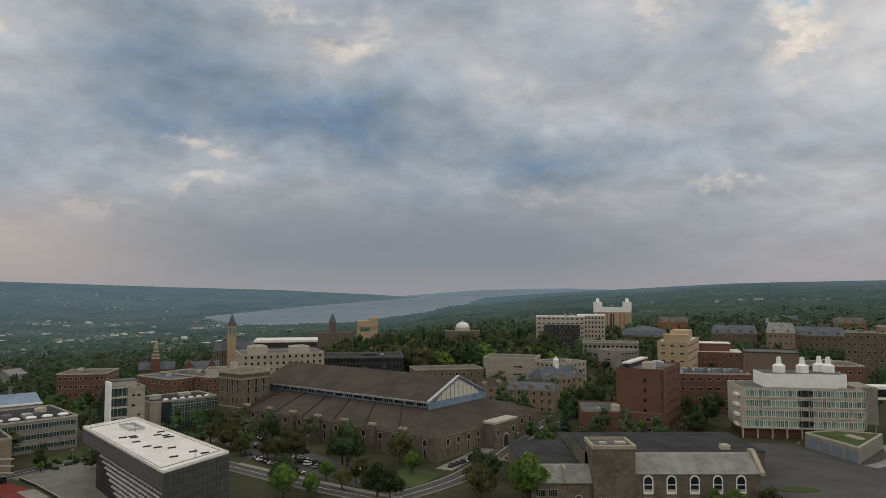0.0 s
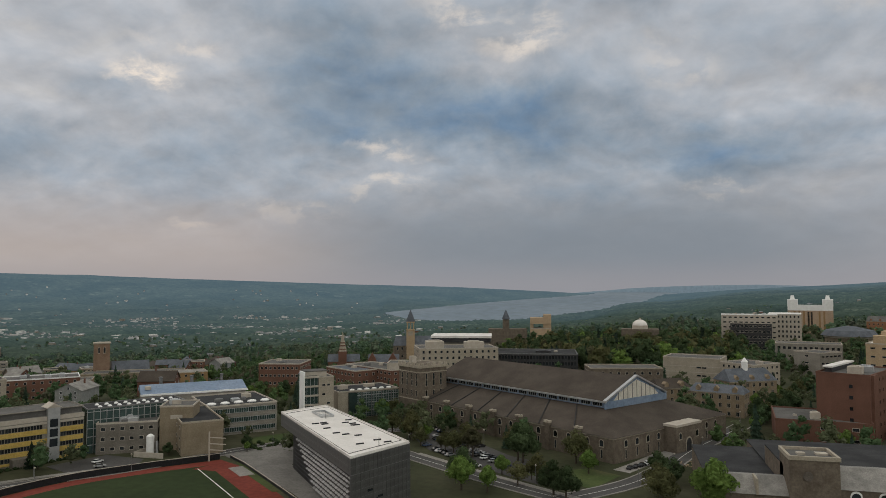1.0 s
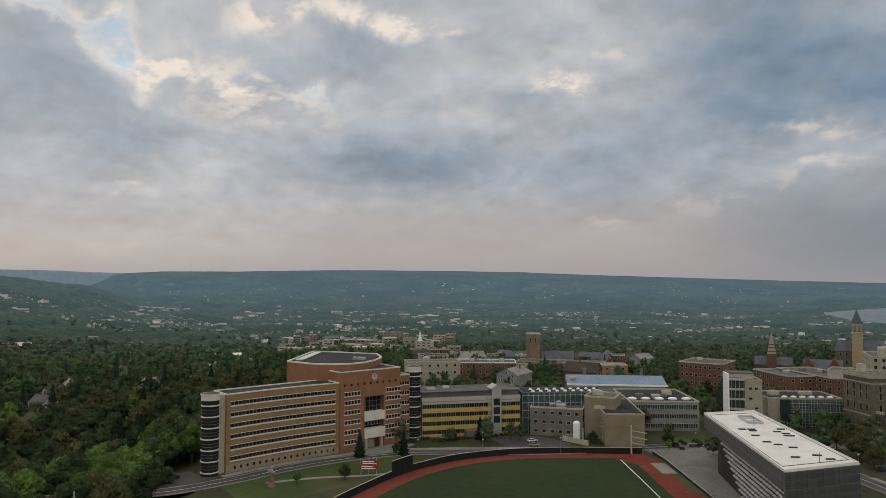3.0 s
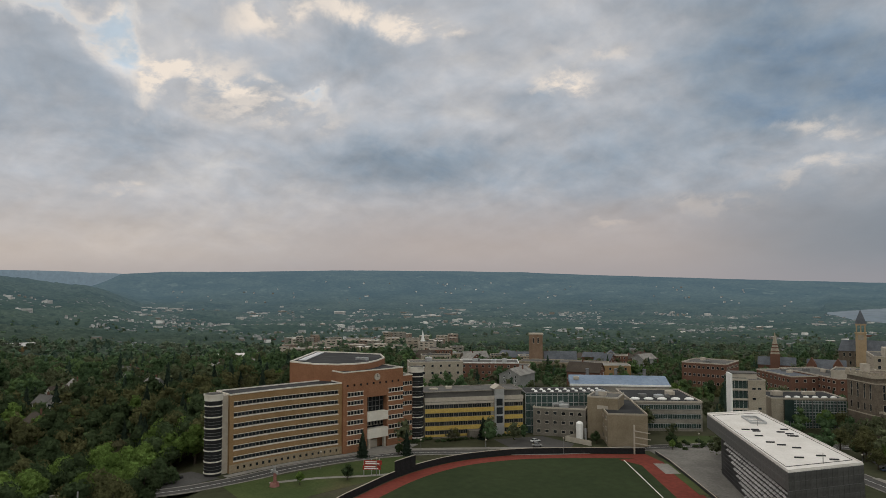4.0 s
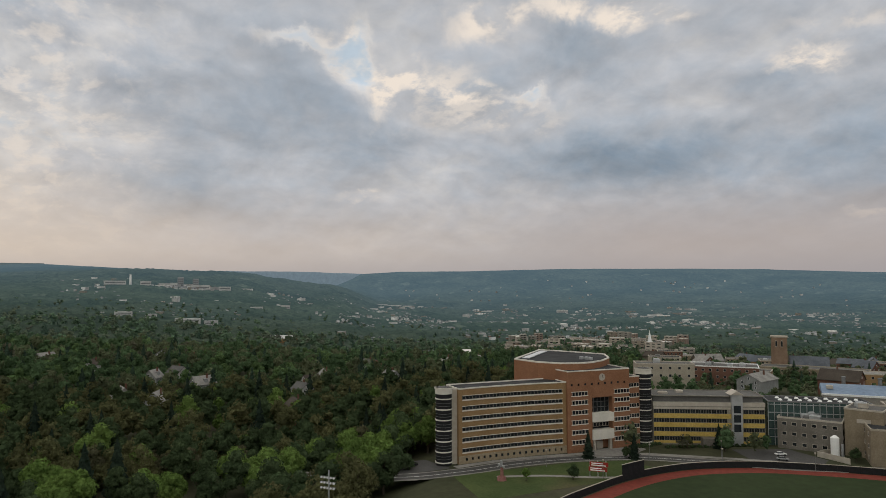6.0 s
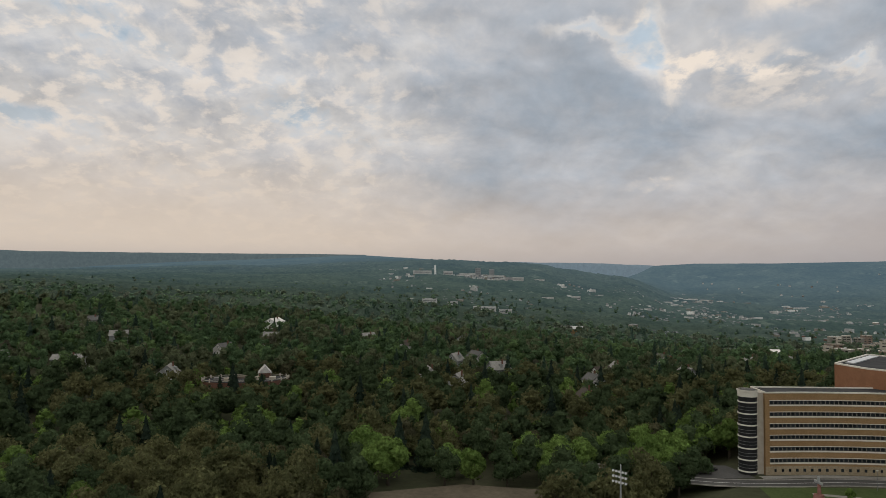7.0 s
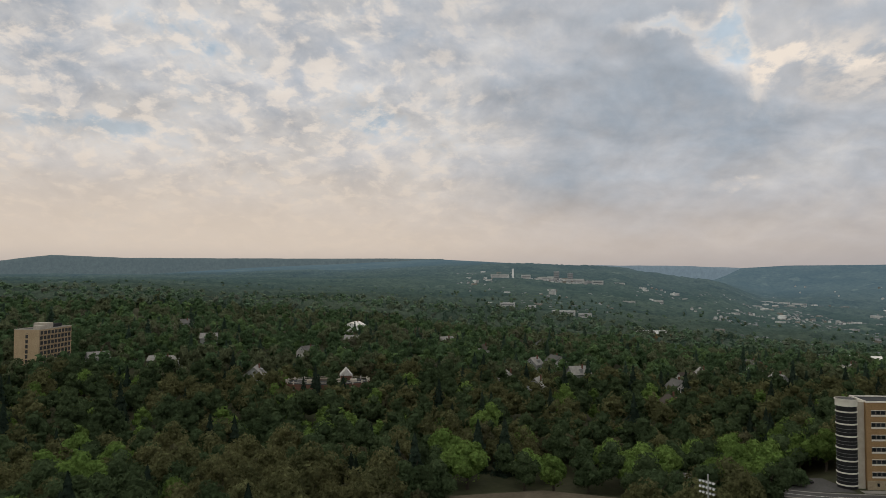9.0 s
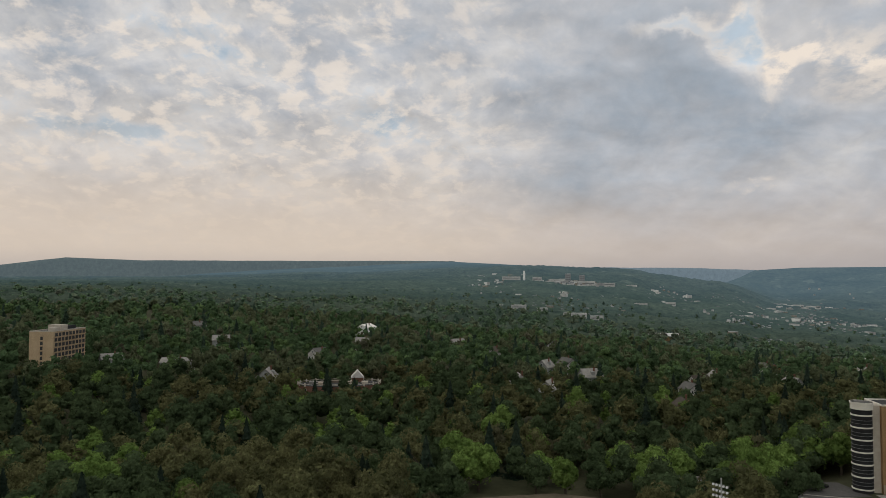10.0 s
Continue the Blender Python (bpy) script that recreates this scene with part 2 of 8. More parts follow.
LAWN = material("lawn", (0.040, 0.060, 0.020), (0.065, 0.085, 0.030), 0.06, 0.95, fine_scale=1.0, c=(0.075, 0.070, 0.035))
TURF = material("green_turf", (0.019, 0.031, 0.010), (0.025, 0.038, 0.013), 0.03, 0.9)
TRACK = material("red_warning_track", (0.135, 0.030, 0.021), (0.165, 0.038, 0.027), 0.06, 0.9)
BLACK = material("black_padding", (0.014, 0.015, 0.016), (0.022, 0.022, 0.024), 0.3, 0.7)
BARK = material("bark", (0.055, 0.045, 0.035), (0.09, 0.075, 0.06), 0.8, 0.95)
FAR_WALL = material("pale_far_wall", (0.42, 0.42, 0.42), (0.56, 0.56, 0.55), 0.02, 0.9, island=0.35)
FAR_ROOF = material("grey_far_roof", (0.15, 0.16, 0.17), (0.21, 0.22, 0.23), 0.02, 0.9, island=0.35)
GLASS = material("window_glass", (0.012, 0.015, 0.018), (0.020, 0.024, 0.028), 0.4, 0.22, spec=0.35, per_object=0.5)
GLASS_TEAL = material("teal_glass", (0.085, 0.17, 0.16), (0.17, 0.27, 0.255), 0.4, 0.15, spec=0.5, per_object=0.5)
GLASS_GREEN = material("green_glass", (0.028, 0.050, 0.048), (0.045, 0.070, 0.066), 0.4, 0.2, spec=0.4, per_object=0.4)
WATER = material("lake_water", (0.135, 0.175, 0.215), (0.160, 0.200, 0.240), 0.002, 0.55, fine_scale=0.02, spec=0.10)
GROUND = material("campus_ground", (0.036, 0.041, 0.021), (0.052, 0.054, 0.030), 0.03, 0.95, fine_scale=0.3, c=(0.060, 0.058, 0.036))


def leaf_material(name, a, b):
    """Leaves: mottled, a little light passes through."""
    m = bpy.data.materials.new(name)
    m.use_nodes = True
    k = Nodes(m.node_tree)
    pos = k.add("ShaderNodeNewGeometry")
    col = k.mix(k.span(k.noise(pos.outputs["Position"], 0.05, 3.0), 0.3, 0.7), a, b)
    tuft = k.span(k.noise(pos.outputs["Position"], 0.75, 5.0, 0.65), 0.30, 0.70, 0.62, 1.30)
    cells = k.add("ShaderNodeTexVoronoi")
    cells.inputs["Scale"].default_value = 0.085
    k.put(cells.inputs["Vector"], pos.outputs["Position"])
    own = k.math("ADD", k.math("MULTIPLY", cells.outputs["Color"], 0.40), k.math("MULTIPLY", k.add("ShaderNodeObjectInfo").outputs["Random"], 0.36))
    tuft = k.math("MULTIPLY", tuft, k.math("ADD", own, 0.62))
    rnd = k.math("MULTIPLY", tuft, k.math("ADD", k.math("MULTIPLY", pos.outputs["Random Per Island"], 0.44), 0.78))
    grey = k.add("ShaderNodeCombineColor")
    for q in grey.inputs[:3]:
        k.put(q, rnd)
    col = k.mix(1.0, col, grey.outputs[0], "MULTIPLY")
    d, t, mixer = k.add("ShaderNodeBsdfDiffuse"), k.add("ShaderNodeBsdfTranslucent"), k.add("ShaderNodeMixShader")
    k.put(d.inputs[0], col)
    k.put(t.inputs[0], col)
    mixer.inputs[0].default_value = 0.42
    k.put(mixer.inputs[1], d)
    k.put(mixer.inputs[2], t)
    k.put(k.add("ShaderNodeOutputMaterial").inputs[0], mixer)
    MATS[name] = m
    return m


LEAVES = [leaf_material("leaf_green", (0.050, 0.074, 0.037), (0.068, 0.096, 0.047)),
          leaf_material("leaf_fresh", (0.112, 0.176, 0.048), (0.140, 0.208, 0.058)),
          leaf_material("leaf_olive", (0.092, 0.098, 0.047), (0.118, 0.118, 0.056)),
          leaf_material("leaf_rust", (0.078, 0.078, 0.046), (0.095, 0.093, 0.054)),
          leaf_material("leaf_conifer", (0.024, 0.038, 0.028), (0.034, 0.050, 0.035))]
# the same leaves paler for middle distance: light haze put into the colour
LEAVES_HALF_HAZE = [leaf_material("half_hazed_leaf_green", (0.072, 0.119, 0.059), (0.090, 0.141, 0.069)), leaf_material("half_hazed_leaf_fresh", (0.098, 0.156, 0.065), (0.119, 0.180, 0.074)),
              leaf_material("half_hazed_leaf_olive", (0.101, 0.119, 0.067), (0.119, 0.136, 0.077)), leaf_material("half_hazed_leaf_rust", (0.106, 0.104, 0.071), (0.119, 0.119, 0.082)),
              leaf_material("half_hazed_leaf_conifer", (0.043, 0.069, 0.049), (0.054, 0.084, 0.057))]
# paler and bluer again for far trees: more haze in the colour
LEAVES_HAZE = [leaf_material("hazed_leaf_green", (0.098, 0.154, 0.100), (0.116, 0.173, 0.111)), leaf_material("hazed_leaf_fresh", (0.120, 0.184, 0.105), (0.140, 0.203, 0.119)),
               leaf_material("hazed_leaf_olive", (0.118, 0.151, 0.103), (0.136, 0.167, 0.116)), leaf_material("hazed_leaf_rust", (0.120, 0.135, 0.105), (0.133, 0.149, 0.116)),
               leaf_material("hazed_leaf_conifer", (0.069, 0.111, 0.086), (0.081, 0.127, 0.095))]


# ---- mesh helpers ----
def box(bm, x0, x1, y0, y1, z0, z1, mat=0):
    v = [bm.verts.new((x, y, z)) for z in (z0, z1) for x, y in ((x0, y0), (x1, y0), (x1, y1), (x0, y1))]
    for q in ((3, 2, 1, 0), (4, 5, 6, 7), (0, 1, 5, 4), (1, 2, 6, 5), (2, 3, 7, 6), (3, 0, 4, 7)):
        bm.faces.new([v[i] for i in q]).material_index = mat


def prism(bm, pts, z0, z1, mat=0):
    """A solid over a plan given anticlockwise; z1 may be a function of the corner's number."""
    n = len(pts)
    lo = [bm.verts.new((p[0], p[1], z0)) for p in pts]
    hi = [bm.verts.new((p[0], p[1], z1(i) if callable(z1) else z1)) for i, p in enumerate(pts)]
    bm.faces.new(lo[::-1]).material_index = mat
    bm.faces.new(hi).material_index = mat
    for i in range(n):
        j = (i + 1) % n
        bm.faces.new((lo[i], lo[j], hi[j], hi[i])).material_index = mat


def tube(bm, x, y, r0, r1, z0, z1, n=16, mat=0):
    lo = [bm.verts.new((x + r0 * math.cos(a), y + r0 * math.sin(a), z0)) for a in (2 * math.pi * i / n for i in range(n))]
    hi = [bm.verts.new((x + r1 * math.cos(a), y + r1 * math.sin(a), z1)) for a in (2 * math.pi * i / n for i in range(n))]
    bm.faces.new(lo[::-1]).material_index = mat
    bm.faces.new(hi).material_index = mat
    for i in range(n):
        j = (i + 1) % n
        bm.faces.new((lo[i], lo[j], hi[j], hi[i])).material_index = mat


def gable(bm, x0, x1, y0, y1, z0, z1, along="x", hip=0.0, mat=0, over=0.0):
    """A closed gable or hipped roof."""
    x0, x1, y0, y1 = x0 - over, x1 + over, y0 - over, y1 + over
    if along == "x":
        m = (y0 + y1) / 2
        a, b = (x0 + hip, m, z1), (x1 - hip, m, z1)
        c = [(x0, y0, z0), (x1, y0, z0), (x1, y1, z0), (x0, y1, z0)]
        fs = ((0, 1, 5, 4), (1, 2, 5), (2, 3, 4, 5), (3, 0, 4), (3, 2, 1, 0))
    else:
        m = (x0 + x1) / 2
        a, b = (m, y0 + hip, z1), (m, y1 - hip, z1)
        c = [(x0, y0, z0), (x1, y0, z0), (x1, y1, z0), (x0, y1, z0)]
        fs = ((0, 1, 4), (1, 2, 5, 4), (2, 3, 5), (3, 0, 4, 5), (3, 2, 1, 0))
    v = [bm.verts.new(q) for q in (*c, a, b)]
    for f in fs:
        bm.faces.new([v[i] for i in f]).material_index = mat


def part(name, bm, mats, parent=None, label="", at=None):
    """Links a bmesh as one mesh object under a thing or part."""
    data = bpy.data.meshes.new(name)
    bmesh.ops.recalc_face_normals(bm, faces=bm.faces)
    bm.to_mesh(data)
    bm.free()
    for m in (mats if isinstance(mats, (list, tuple)) else [mats]):
        data.materials.append(m)
    ob = new(name, data)
    ob.parent = parent
    if at is not None:
        ob.matrix_basis = at
    return tagged(ob, label) if label else ob


def thing(name, at, label, category, group="", kind=""):
    ob = new(name)
    ob.empty_display_size = 0.5
    ob.matrix_world = at
    return tagged(ob, label, category, group, kind)


def front_frame(a, b, z=0.0):
    """The pose whose x runs from a to b on the ground, with y away from the eye, and the length."""
    d = Vector((b[0] - a[0], b[1] - a[1]))
    return pose(a[0], a[1], z, 0, 0, math.degrees(math.atan2(d.y, d.x))), d.length


WINDOWS = {}


def window_mesh(w, h, bars=0, glass=None, frame_mat=None, arch=False, sill=False, rail=True):
    """A pane in a frame with upright bars, its outside towards -y; shared by all alike."""
    glass, frame_mat = glass or GLASS, frame_mat or CREAM
    key = (round(w, 2), round(h, 2), bars, glass.name, frame_mat.name, arch, sill, rail)
    if key not in WINDOWS:
        bm = bmesh.new()
        f = min(0.14, w * 0.09)
        if arch:
            n = 8
            pts = [(-w / 2, -h / 2), (w / 2, -h / 2)] + [(w / 2 * math.cos(math.pi * i / n), h / 2 - w / 2 + w / 2 * math.sin(math.pi * i / n)) for i in range(n + 1)]
            rings = [[bm.verts.new((x * k, y, z * k)) for x, z in pts] for k, y in ((1.26, 0.0), (1.26, -0.14), (1.0, -0.14), (1.0, -0.03))]
            for r0, r1 in zip(rings, rings[1:]):
                for i in range(len(pts)):
                    j = (i + 1) % len(pts)
                    bm.faces.new((r0[i], r0[j], r1[j], r1[i]))
            bm.faces.new(rings[-1]).material_index = 1
        else:
            cells = bars + 1
            e = f if rail else 0.04
            out = -0.22 if sill else -0.12
            cut = [-w / 2 - f] + [-w / 2 + w * i / cells for i in range(1, cells)] + [w / 2 + f]
            lo, hi = [[bm.verts.new((x, out, z)) for x in cut] for z in (-h / 2 - e, h / 2 + e)]
            for c in range(cells):
                a, b = cut[c], cut[c + 1]
                ia, ib = (a + f if c == 0 else a + f * 0.4), (b - f if c == cells - 1 else b - f * 0.4)
                corner = ((ia, -h / 2), (ib, -h / 2), (ib, h / 2), (ia, h / 2))
                ring = [bm.verts.new((x, out, z)) for x, z in corner]
                deep = [bm.verts.new((x, -0.03, z)) for x, z in corner]
                rim = [lo[c], lo[c + 1], hi[c + 1], hi[c]]
                for i in range(4):
                    j = (i + 1) % 4
                    bm.faces.new((rim[i], rim[j], ring[j], ring[i]))
                    bm.faces.new((ring[i], ring[j], deep[j], deep[i]))
                bm.faces.new(deep).material_index = 1
            edge = lo + hi[::-1]
            back = [bm.verts.new((v.co.x, 0.0, v.co.z)) for v in edge]
            for i in range(len(edge)):
                j = (i + 1) % len(edge)
                bm.faces.new((edge[i], back[i], back[j], edge[j]))
        data = bpy.data.meshes.new("window")
        bmesh.ops.recalc_face_normals(bm, faces=bm.faces)
        bm.to_mesh(data)
        bm.free()
        data.materials.append(frame_mat)
        data.materials.append(glass)
        WINDOWS[key] = data
    return WINDOWS[key]


def windows(parent, size, face, xs, zs, data, skip=()):
    """A window at each place of a grid on one face of a block of size (width, depth)."""
    w, d = size
    for i, x in enumerate(xs):
        for j, z in enumerate(zs):
            if (i, j) in skip:
                continue
            m = {"front": pose(x, 0, z), "right": pose(w, x, z, 0, 0, 90), "left": pose(0, x, z, 0, 0, -90), "back": pose(x, d, z, 0, 0, 180)}[face]
            ob = new("window", data)
            ob.parent = parent
            ob.matrix_basis = m


def spread(a, b, n):
    return [a + (b - a) * (i + 0.5) / n for i in range(n)]


def rim(bm, outer, inner, z0, z1):
    """A closed ring between two outlines with the same number of corners."""
    n = len(outer)
    rows = [[bm.verts.new((p[0], p[1], z)) for p in line] for line, z in ((outer, z0), (outer, z1), (inner, z1), (inner, z0))]
    for k in range(4):
        a, b = rows[k], rows[(k + 1) % 4]
        for i in range(n):
            j = (i + 1) % n
            bm.faces.new((a[i], a[j], b[j], b[i]))


def flat_roof(parent, x0, x1, y0, y1, z, mat, rim_mat=None, rim_h=0.7, label=""):
    """A roof deck with a parapet round it."""
    bm = bmesh.new()
    box(bm, x0 + 0.35, x1 - 0.35, y0 + 0.35, y1 - 0.35, z - 0.3, z + 0.05)
    part("roof", bm, mat, parent, label)
    bm = bmesh.new()
    rim(bm, [(x0 - 0.1, y0 - 0.1), (x1 + 0.1, y0 - 0.1), (x1 + 0.1, y1 + 0.1), (x0 - 0.1, y1 + 0.1)], [(x0 + 0.35, y0 + 0.35), (x1 - 0.35, y0 + 0.35), (x1 - 0.35, y1 - 0.35), (x0 + 0.35, y1 - 0.35)], z, z + rim_h)
    part("parapet", bm, rim_mat or CREAM, parent)


def roof_unit(parent, x, y, z, sx, sy, sz, mat=None):
    bm = bmesh.new()
    box(bm, x - sx / 2, x + sx / 2, y - sy / 2, y + sy / 2, z, z + sz)
    bmesh.ops.bevel(bm, geom=bm.edges[:], offset=min(sx, sy, sz) * 0.06, segments=1, affect="EDGES")
    box(bm, x - sx * 0.3, x + sx * 0.3, y - sy * 0.3, y + sy * 0.3, z + sz * 0.99, z + sz * 1.12)
    part("roof_unit", bm, mat or STEEL, parent)


def plain_block(name, a, b, depth, z0, z1, wall, roof, label, category="building", rim=None, storeys=0, bays=0, side_bays=0, win=(1.6, 1.6), glass=None, frame_mat=None, faces=("front", "right", "left"), units=0, bars=0, side=None, sink=2.0):
    """A flat-roofed building on the front line a to b, with windows, parapet and roof units."""
    at, w = front_frame(a, b, z0)
    t = thing(name, at, label, category)
    h = z1 - z0
    bm = bmesh.new()
    box(bm, 0, w, 0, depth, -sink, h)
    part("wall", bm, wall, t)
    flat_roof(t, 0, w, 0, depth, h, roof, rim)
    if storeys:
        fl = h / storeys
        zs = [fl * (k + 0.52) for k in range(storeys)]
        data = window_mesh(win[0], win[1], bars, glass, frame_mat)
        if "front" in faces and bays:
            windows(t, (w, depth), "front", spread(0.8, w - 0.8, bays), zs, data)
        n = side_bays or max(1, int(bays * depth / max(w, 1)))
        for f in ("right", "left"):
            if f in faces:
                windows(t, (w, depth), f, spread(0.8, depth - 0.8, n), zs, data)
    rng = random.Random(name + str(a))
    for _ in range(units):
        roof_unit(t, rng.uniform(0.2, 0.8) * w, rng.uniform(0.25, 0.75) * depth, h, rng.uniform(2, 4.5), rng.uniform(2, 4), rng.uniform(1.2, 2.6), rng.choice((STEEL, CREAM, METAL_GREY)))
    return t, w, h


# ---- land ----
LAND_R = (600, 1000, 1500, 2000, 2900, 3400, 4100, 4900)
LAND = {-25: (2, 5, 15, 30, 65, 82, 105, 127), -10: (2, 2, 0, 8, 25, 35, 48, 65), -3: (2, 0, -5, -10, -18, -14, -10, 62),
        5: (0, -8, -25, -40, -72, -60, -30, 34), 15: (-3, -30, -50, -62, -74, -60, -10, 58), 30: (-5, -40, -62, -70, -74, -55, 0, 108),
        47: (-7, -41, -63, -70, -73, -55, 10, 152), 54: (-8, -42, -64, -70, -73, -55, 10, 138), 62: (-8, -42, -64, -70, -72, -55, 10, 124), 70: (-10, -40, -62, -62, -48, -34, -20, 104), 75: (-10, -38, -50, -40, 10, 62, 58, 88),
        82: (-6, -25, -28, -12, 60, 112, 124, 118), 90: (-4, -15, -4, 15, 80, 128, 146, 150), 105: (2, 8, 20, 32, 66, 88, 104, 120), 120: (6, 25, 42, 48, 58, 66, 74, 80)}
LAND_AZ = sorted(LAND)
# the skyline: height of the last ridge over level, by compass angle
SKYLINE_AZ = (-33, -22.5, -12, -8, -4, -3, 1.5, 2.6, 7, 13, 19, 25, 30, 36, 41, 47, 55, 64, 69, 72, 73, 74.5, 80, 83.5, 89, 92, 95, 97, 103, 110, 118, 124.5, 128.5, 134)
SKYLINE_EL = (0.70, 0.46, -0.05, -0.3, -0.62, -0.47, -0.47, -0.54, -0.3, 0.0, 0.17, 0.35, 0.52, 0.72, 0.92, 1.02, 1.08, 0.92, 0.90, 0.72, 0.2, -0.5, -0.1, 0.92, 1.12, 1.28, 1.42, 1.38, 1.05, 0.72, 0.15, -0.25, -0.3, -0.3)


def skyline(az):
    el = float(np.interp(az, SKYLINE_AZ, SKYLINE_EL)) + 0.03 * noise.noise((az * 0.45, 1.0, 0.0)) + 0.012 * noise.noise((az * 2.1, 4.0, 0.0))
    return 71 + 4900 * math.tan(radians(el))


def profile(az, r):
    row, rs = LAND[az], (380, *LAND_R)
    zs = (0, *row)
    return float(np.interp(r, rs, zs))


def shores(az):
    """Distances of the lake's near and far shores; the near one swings away to the north."""
    near = float(np.interp(az, (-4.5, -3.96, -3.04, 0.2, 3.9, 8.4, 13.7, 17.1, 19), (4800, 4700, 4360, 3540, 3217, 2892, 2851, 3015, 3300)))
    far = float(np.interp(az, (-4.5, -3.6, -0.7, 1.6, 2.3, 8.4, 15, 19), (4820, 4925, 4940, 4935, 4700, 4118, 3585, 3290)))
    return near, far


def in_lake(az, r):
    """How far inside the shores, in metres along the ray."""
    near, far = shores(az)
    return min(r - near, far - r) if -4.5 < az < 19 else -999.0


def lake_z(r):
    return -214 + 0.05 * r


def land_z(x, y):
    r, az = math.hypot(x, y), math.degrees(math.atan2(-x, y))
    if az < -150:
        az += 360
    bearing = az
    az = min(max(az, LAND_AZ[0]), LAND_AZ[-1])
    i = max(j for j in range(len(LAND_AZ) - 1) if LAND_AZ[j] <= az)
    f = (az - LAND_AZ[i]) / (LAND_AZ[i + 1] - LAND_AZ[i])
    f = f * f * (3 - 2 * f)
    z = profile(LAND_AZ[i], r) * (1 - f) + profile(LAND_AZ[i + 1], r) * f
    if r > 500:
        s = min(1.0, (r - 500) / 1500)
        z += s * 9 * (noise.noise((x / 420, y / 420, 3.1)) + 0.5 * noise.noise((x / 170, y / 170, 7.7)))
    if r > 3300:
        last = profile(LAND_AZ[i], 4900) * (1 - f) + profile(LAND_AZ[i + 1], 4900) * f
        s = min(1.0, (r - 3300) / 1600)
        z = z * (1 - s * s) + s * s * (skyline(bearing) + (z - last) * max(0.0, 1 - (r - 3300) / 1300))
    # the wooded gorge south of the ballpark
    if r < 700 and az > 66:
        g = min(1.0, (az - 66) / 8) * max(0.0, 1 - abs(r - 330) / 300)
        z -= 12 * g
    if -4.5 < az < 19:
        near, far = shores(az)
        if r > far:
            z = max(z, lake_z(far) + (skyline(az) - lake_z(far)) * min(1.0, (r - far) / max(4900 - far, 20)))
        elif r < near:
            z = max(z, lake_z(r) + 1.5)
        else:
            z = lake_z(r) - min(6.0, 0.08 * min(r - near, far - r))
    return z


def polar_sheet(name, radii, mat):
    azs = [-50 + 0.5 * i for i in range(401)] + [155 + 5 * i for i in range(30)]
    azs = [a for a in azs if a < 310]
    n = len(azs)
    verts, faces = [], []
    for r in radii:
        for a in azs:
            x, y = -r * math.sin(radians(a)), r * math.cos(radians(a))
            verts.append((x, y, land_z(x, y)))
    for i in range(len(radii) - 1):
        for j in range(n):
            k = (j + 1) % n
            faces.append((i * n + j, (i + 1) * n + j, (i + 1) * n + k, i * n + k))
    if radii[0] < 1:
        verts.append((0, 0, 0))
        faces += [(n * len(radii), j, (j + 1) % n) for j in range(n)]
    data = bpy.data.meshes.new(name)
    data.from_pydata(verts, [], faces)
    data.shade_smooth()
    data.materials.append(mat)
    return new(name, data)


def hill_material(name, a, b, field, air, relief=0.8):
    """Distant woods and fields; air is haze painted as emission, by distance."""
    m = bpy.data.materials.new(name)
    m.use_nodes = True
    k = Nodes(m.node_tree)
    pos = k.add("ShaderNodeTexCoord").outputs["Object"]
    n1 = k.noise(pos, 0.004, 6.0, 0.65)
    n2 = k.noise(pos, 0.05, 6.0, 0.75)
    col = k.mix(k.span(n1, 0.35, 0.65), a, b)
    col = k.mix(k.span(k.noise(pos, 0.011, 3.0), 0.63, 0.69), col, field)
    col = k.mix(0.8, col, k.mix(1.0, col, k.ramp(n2, [(0.3, (0.3, 0.3, 0.3)), (0.72, (1.8, 1.8, 1.8))]), "MULTIPLY"))
    bp = k.add("ShaderNodeBump")
    bp.inputs["Strength"].default_value, bp.inputs["Distance"].default_value = relief, 7.0
    k.put(bp.inputs["Height"], n2)
    p = k.add("ShaderNodeBsdfPrincipled")
    k.put(p.inputs["Base Color"], col)
    k.put(p.inputs["Normal"], bp)
    p.inputs["Roughness"].default_value, p.inputs["Specular IOR Level"].default_value = 1.0, 0.0
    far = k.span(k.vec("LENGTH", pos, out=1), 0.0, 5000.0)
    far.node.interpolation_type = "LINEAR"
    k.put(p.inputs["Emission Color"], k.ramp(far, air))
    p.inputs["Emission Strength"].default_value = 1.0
    k.put(k.add("ShaderNodeOutputMaterial").inputs[0], p)
    return m


ground = polar_sheet("ground", [0.5, 60, 120, 180, 240, 300, 350] + [400 * (1500 / 400) ** (i / 34) for i in range(35)], GROUND)
tagged(ground, "campus and town ground of grass and bare earth", "ground", kind="structure")
# haze put into the hills' emission, stronger and bluer with distance
HAZE_GLOW = [(0.20, (0.005, 0.008, 0.006)), (0.30, (0.011, 0.018, 0.017)), (0.46, (0.023, 0.040, 0.046)), (0.62, (0.033, 0.054, 0.070)), (0.72, (0.040, 0.065, 0.088)), (0.82, (0.051, 0.084, 0.117)), (1.0, (0.058, 0.094, 0.133))]
HAZED_WOODS = hill_material("valley_woods", (0.028, 0.040, 0.029), (0.050, 0.064, 0.046), (0.072, 0.088, 0.066), HAZE_GLOW)
hills = polar_sheet("backdrop_hills", [1500 * (3600 / 1500) ** (i / 60) for i in range(61)], HAZED_WOODS)
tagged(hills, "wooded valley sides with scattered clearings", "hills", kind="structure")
ridge = polar_sheet("backdrop_ridge", [3600 * (4960 / 3600) ** (i / 40) for i in range(41)], HAZED_WOODS)
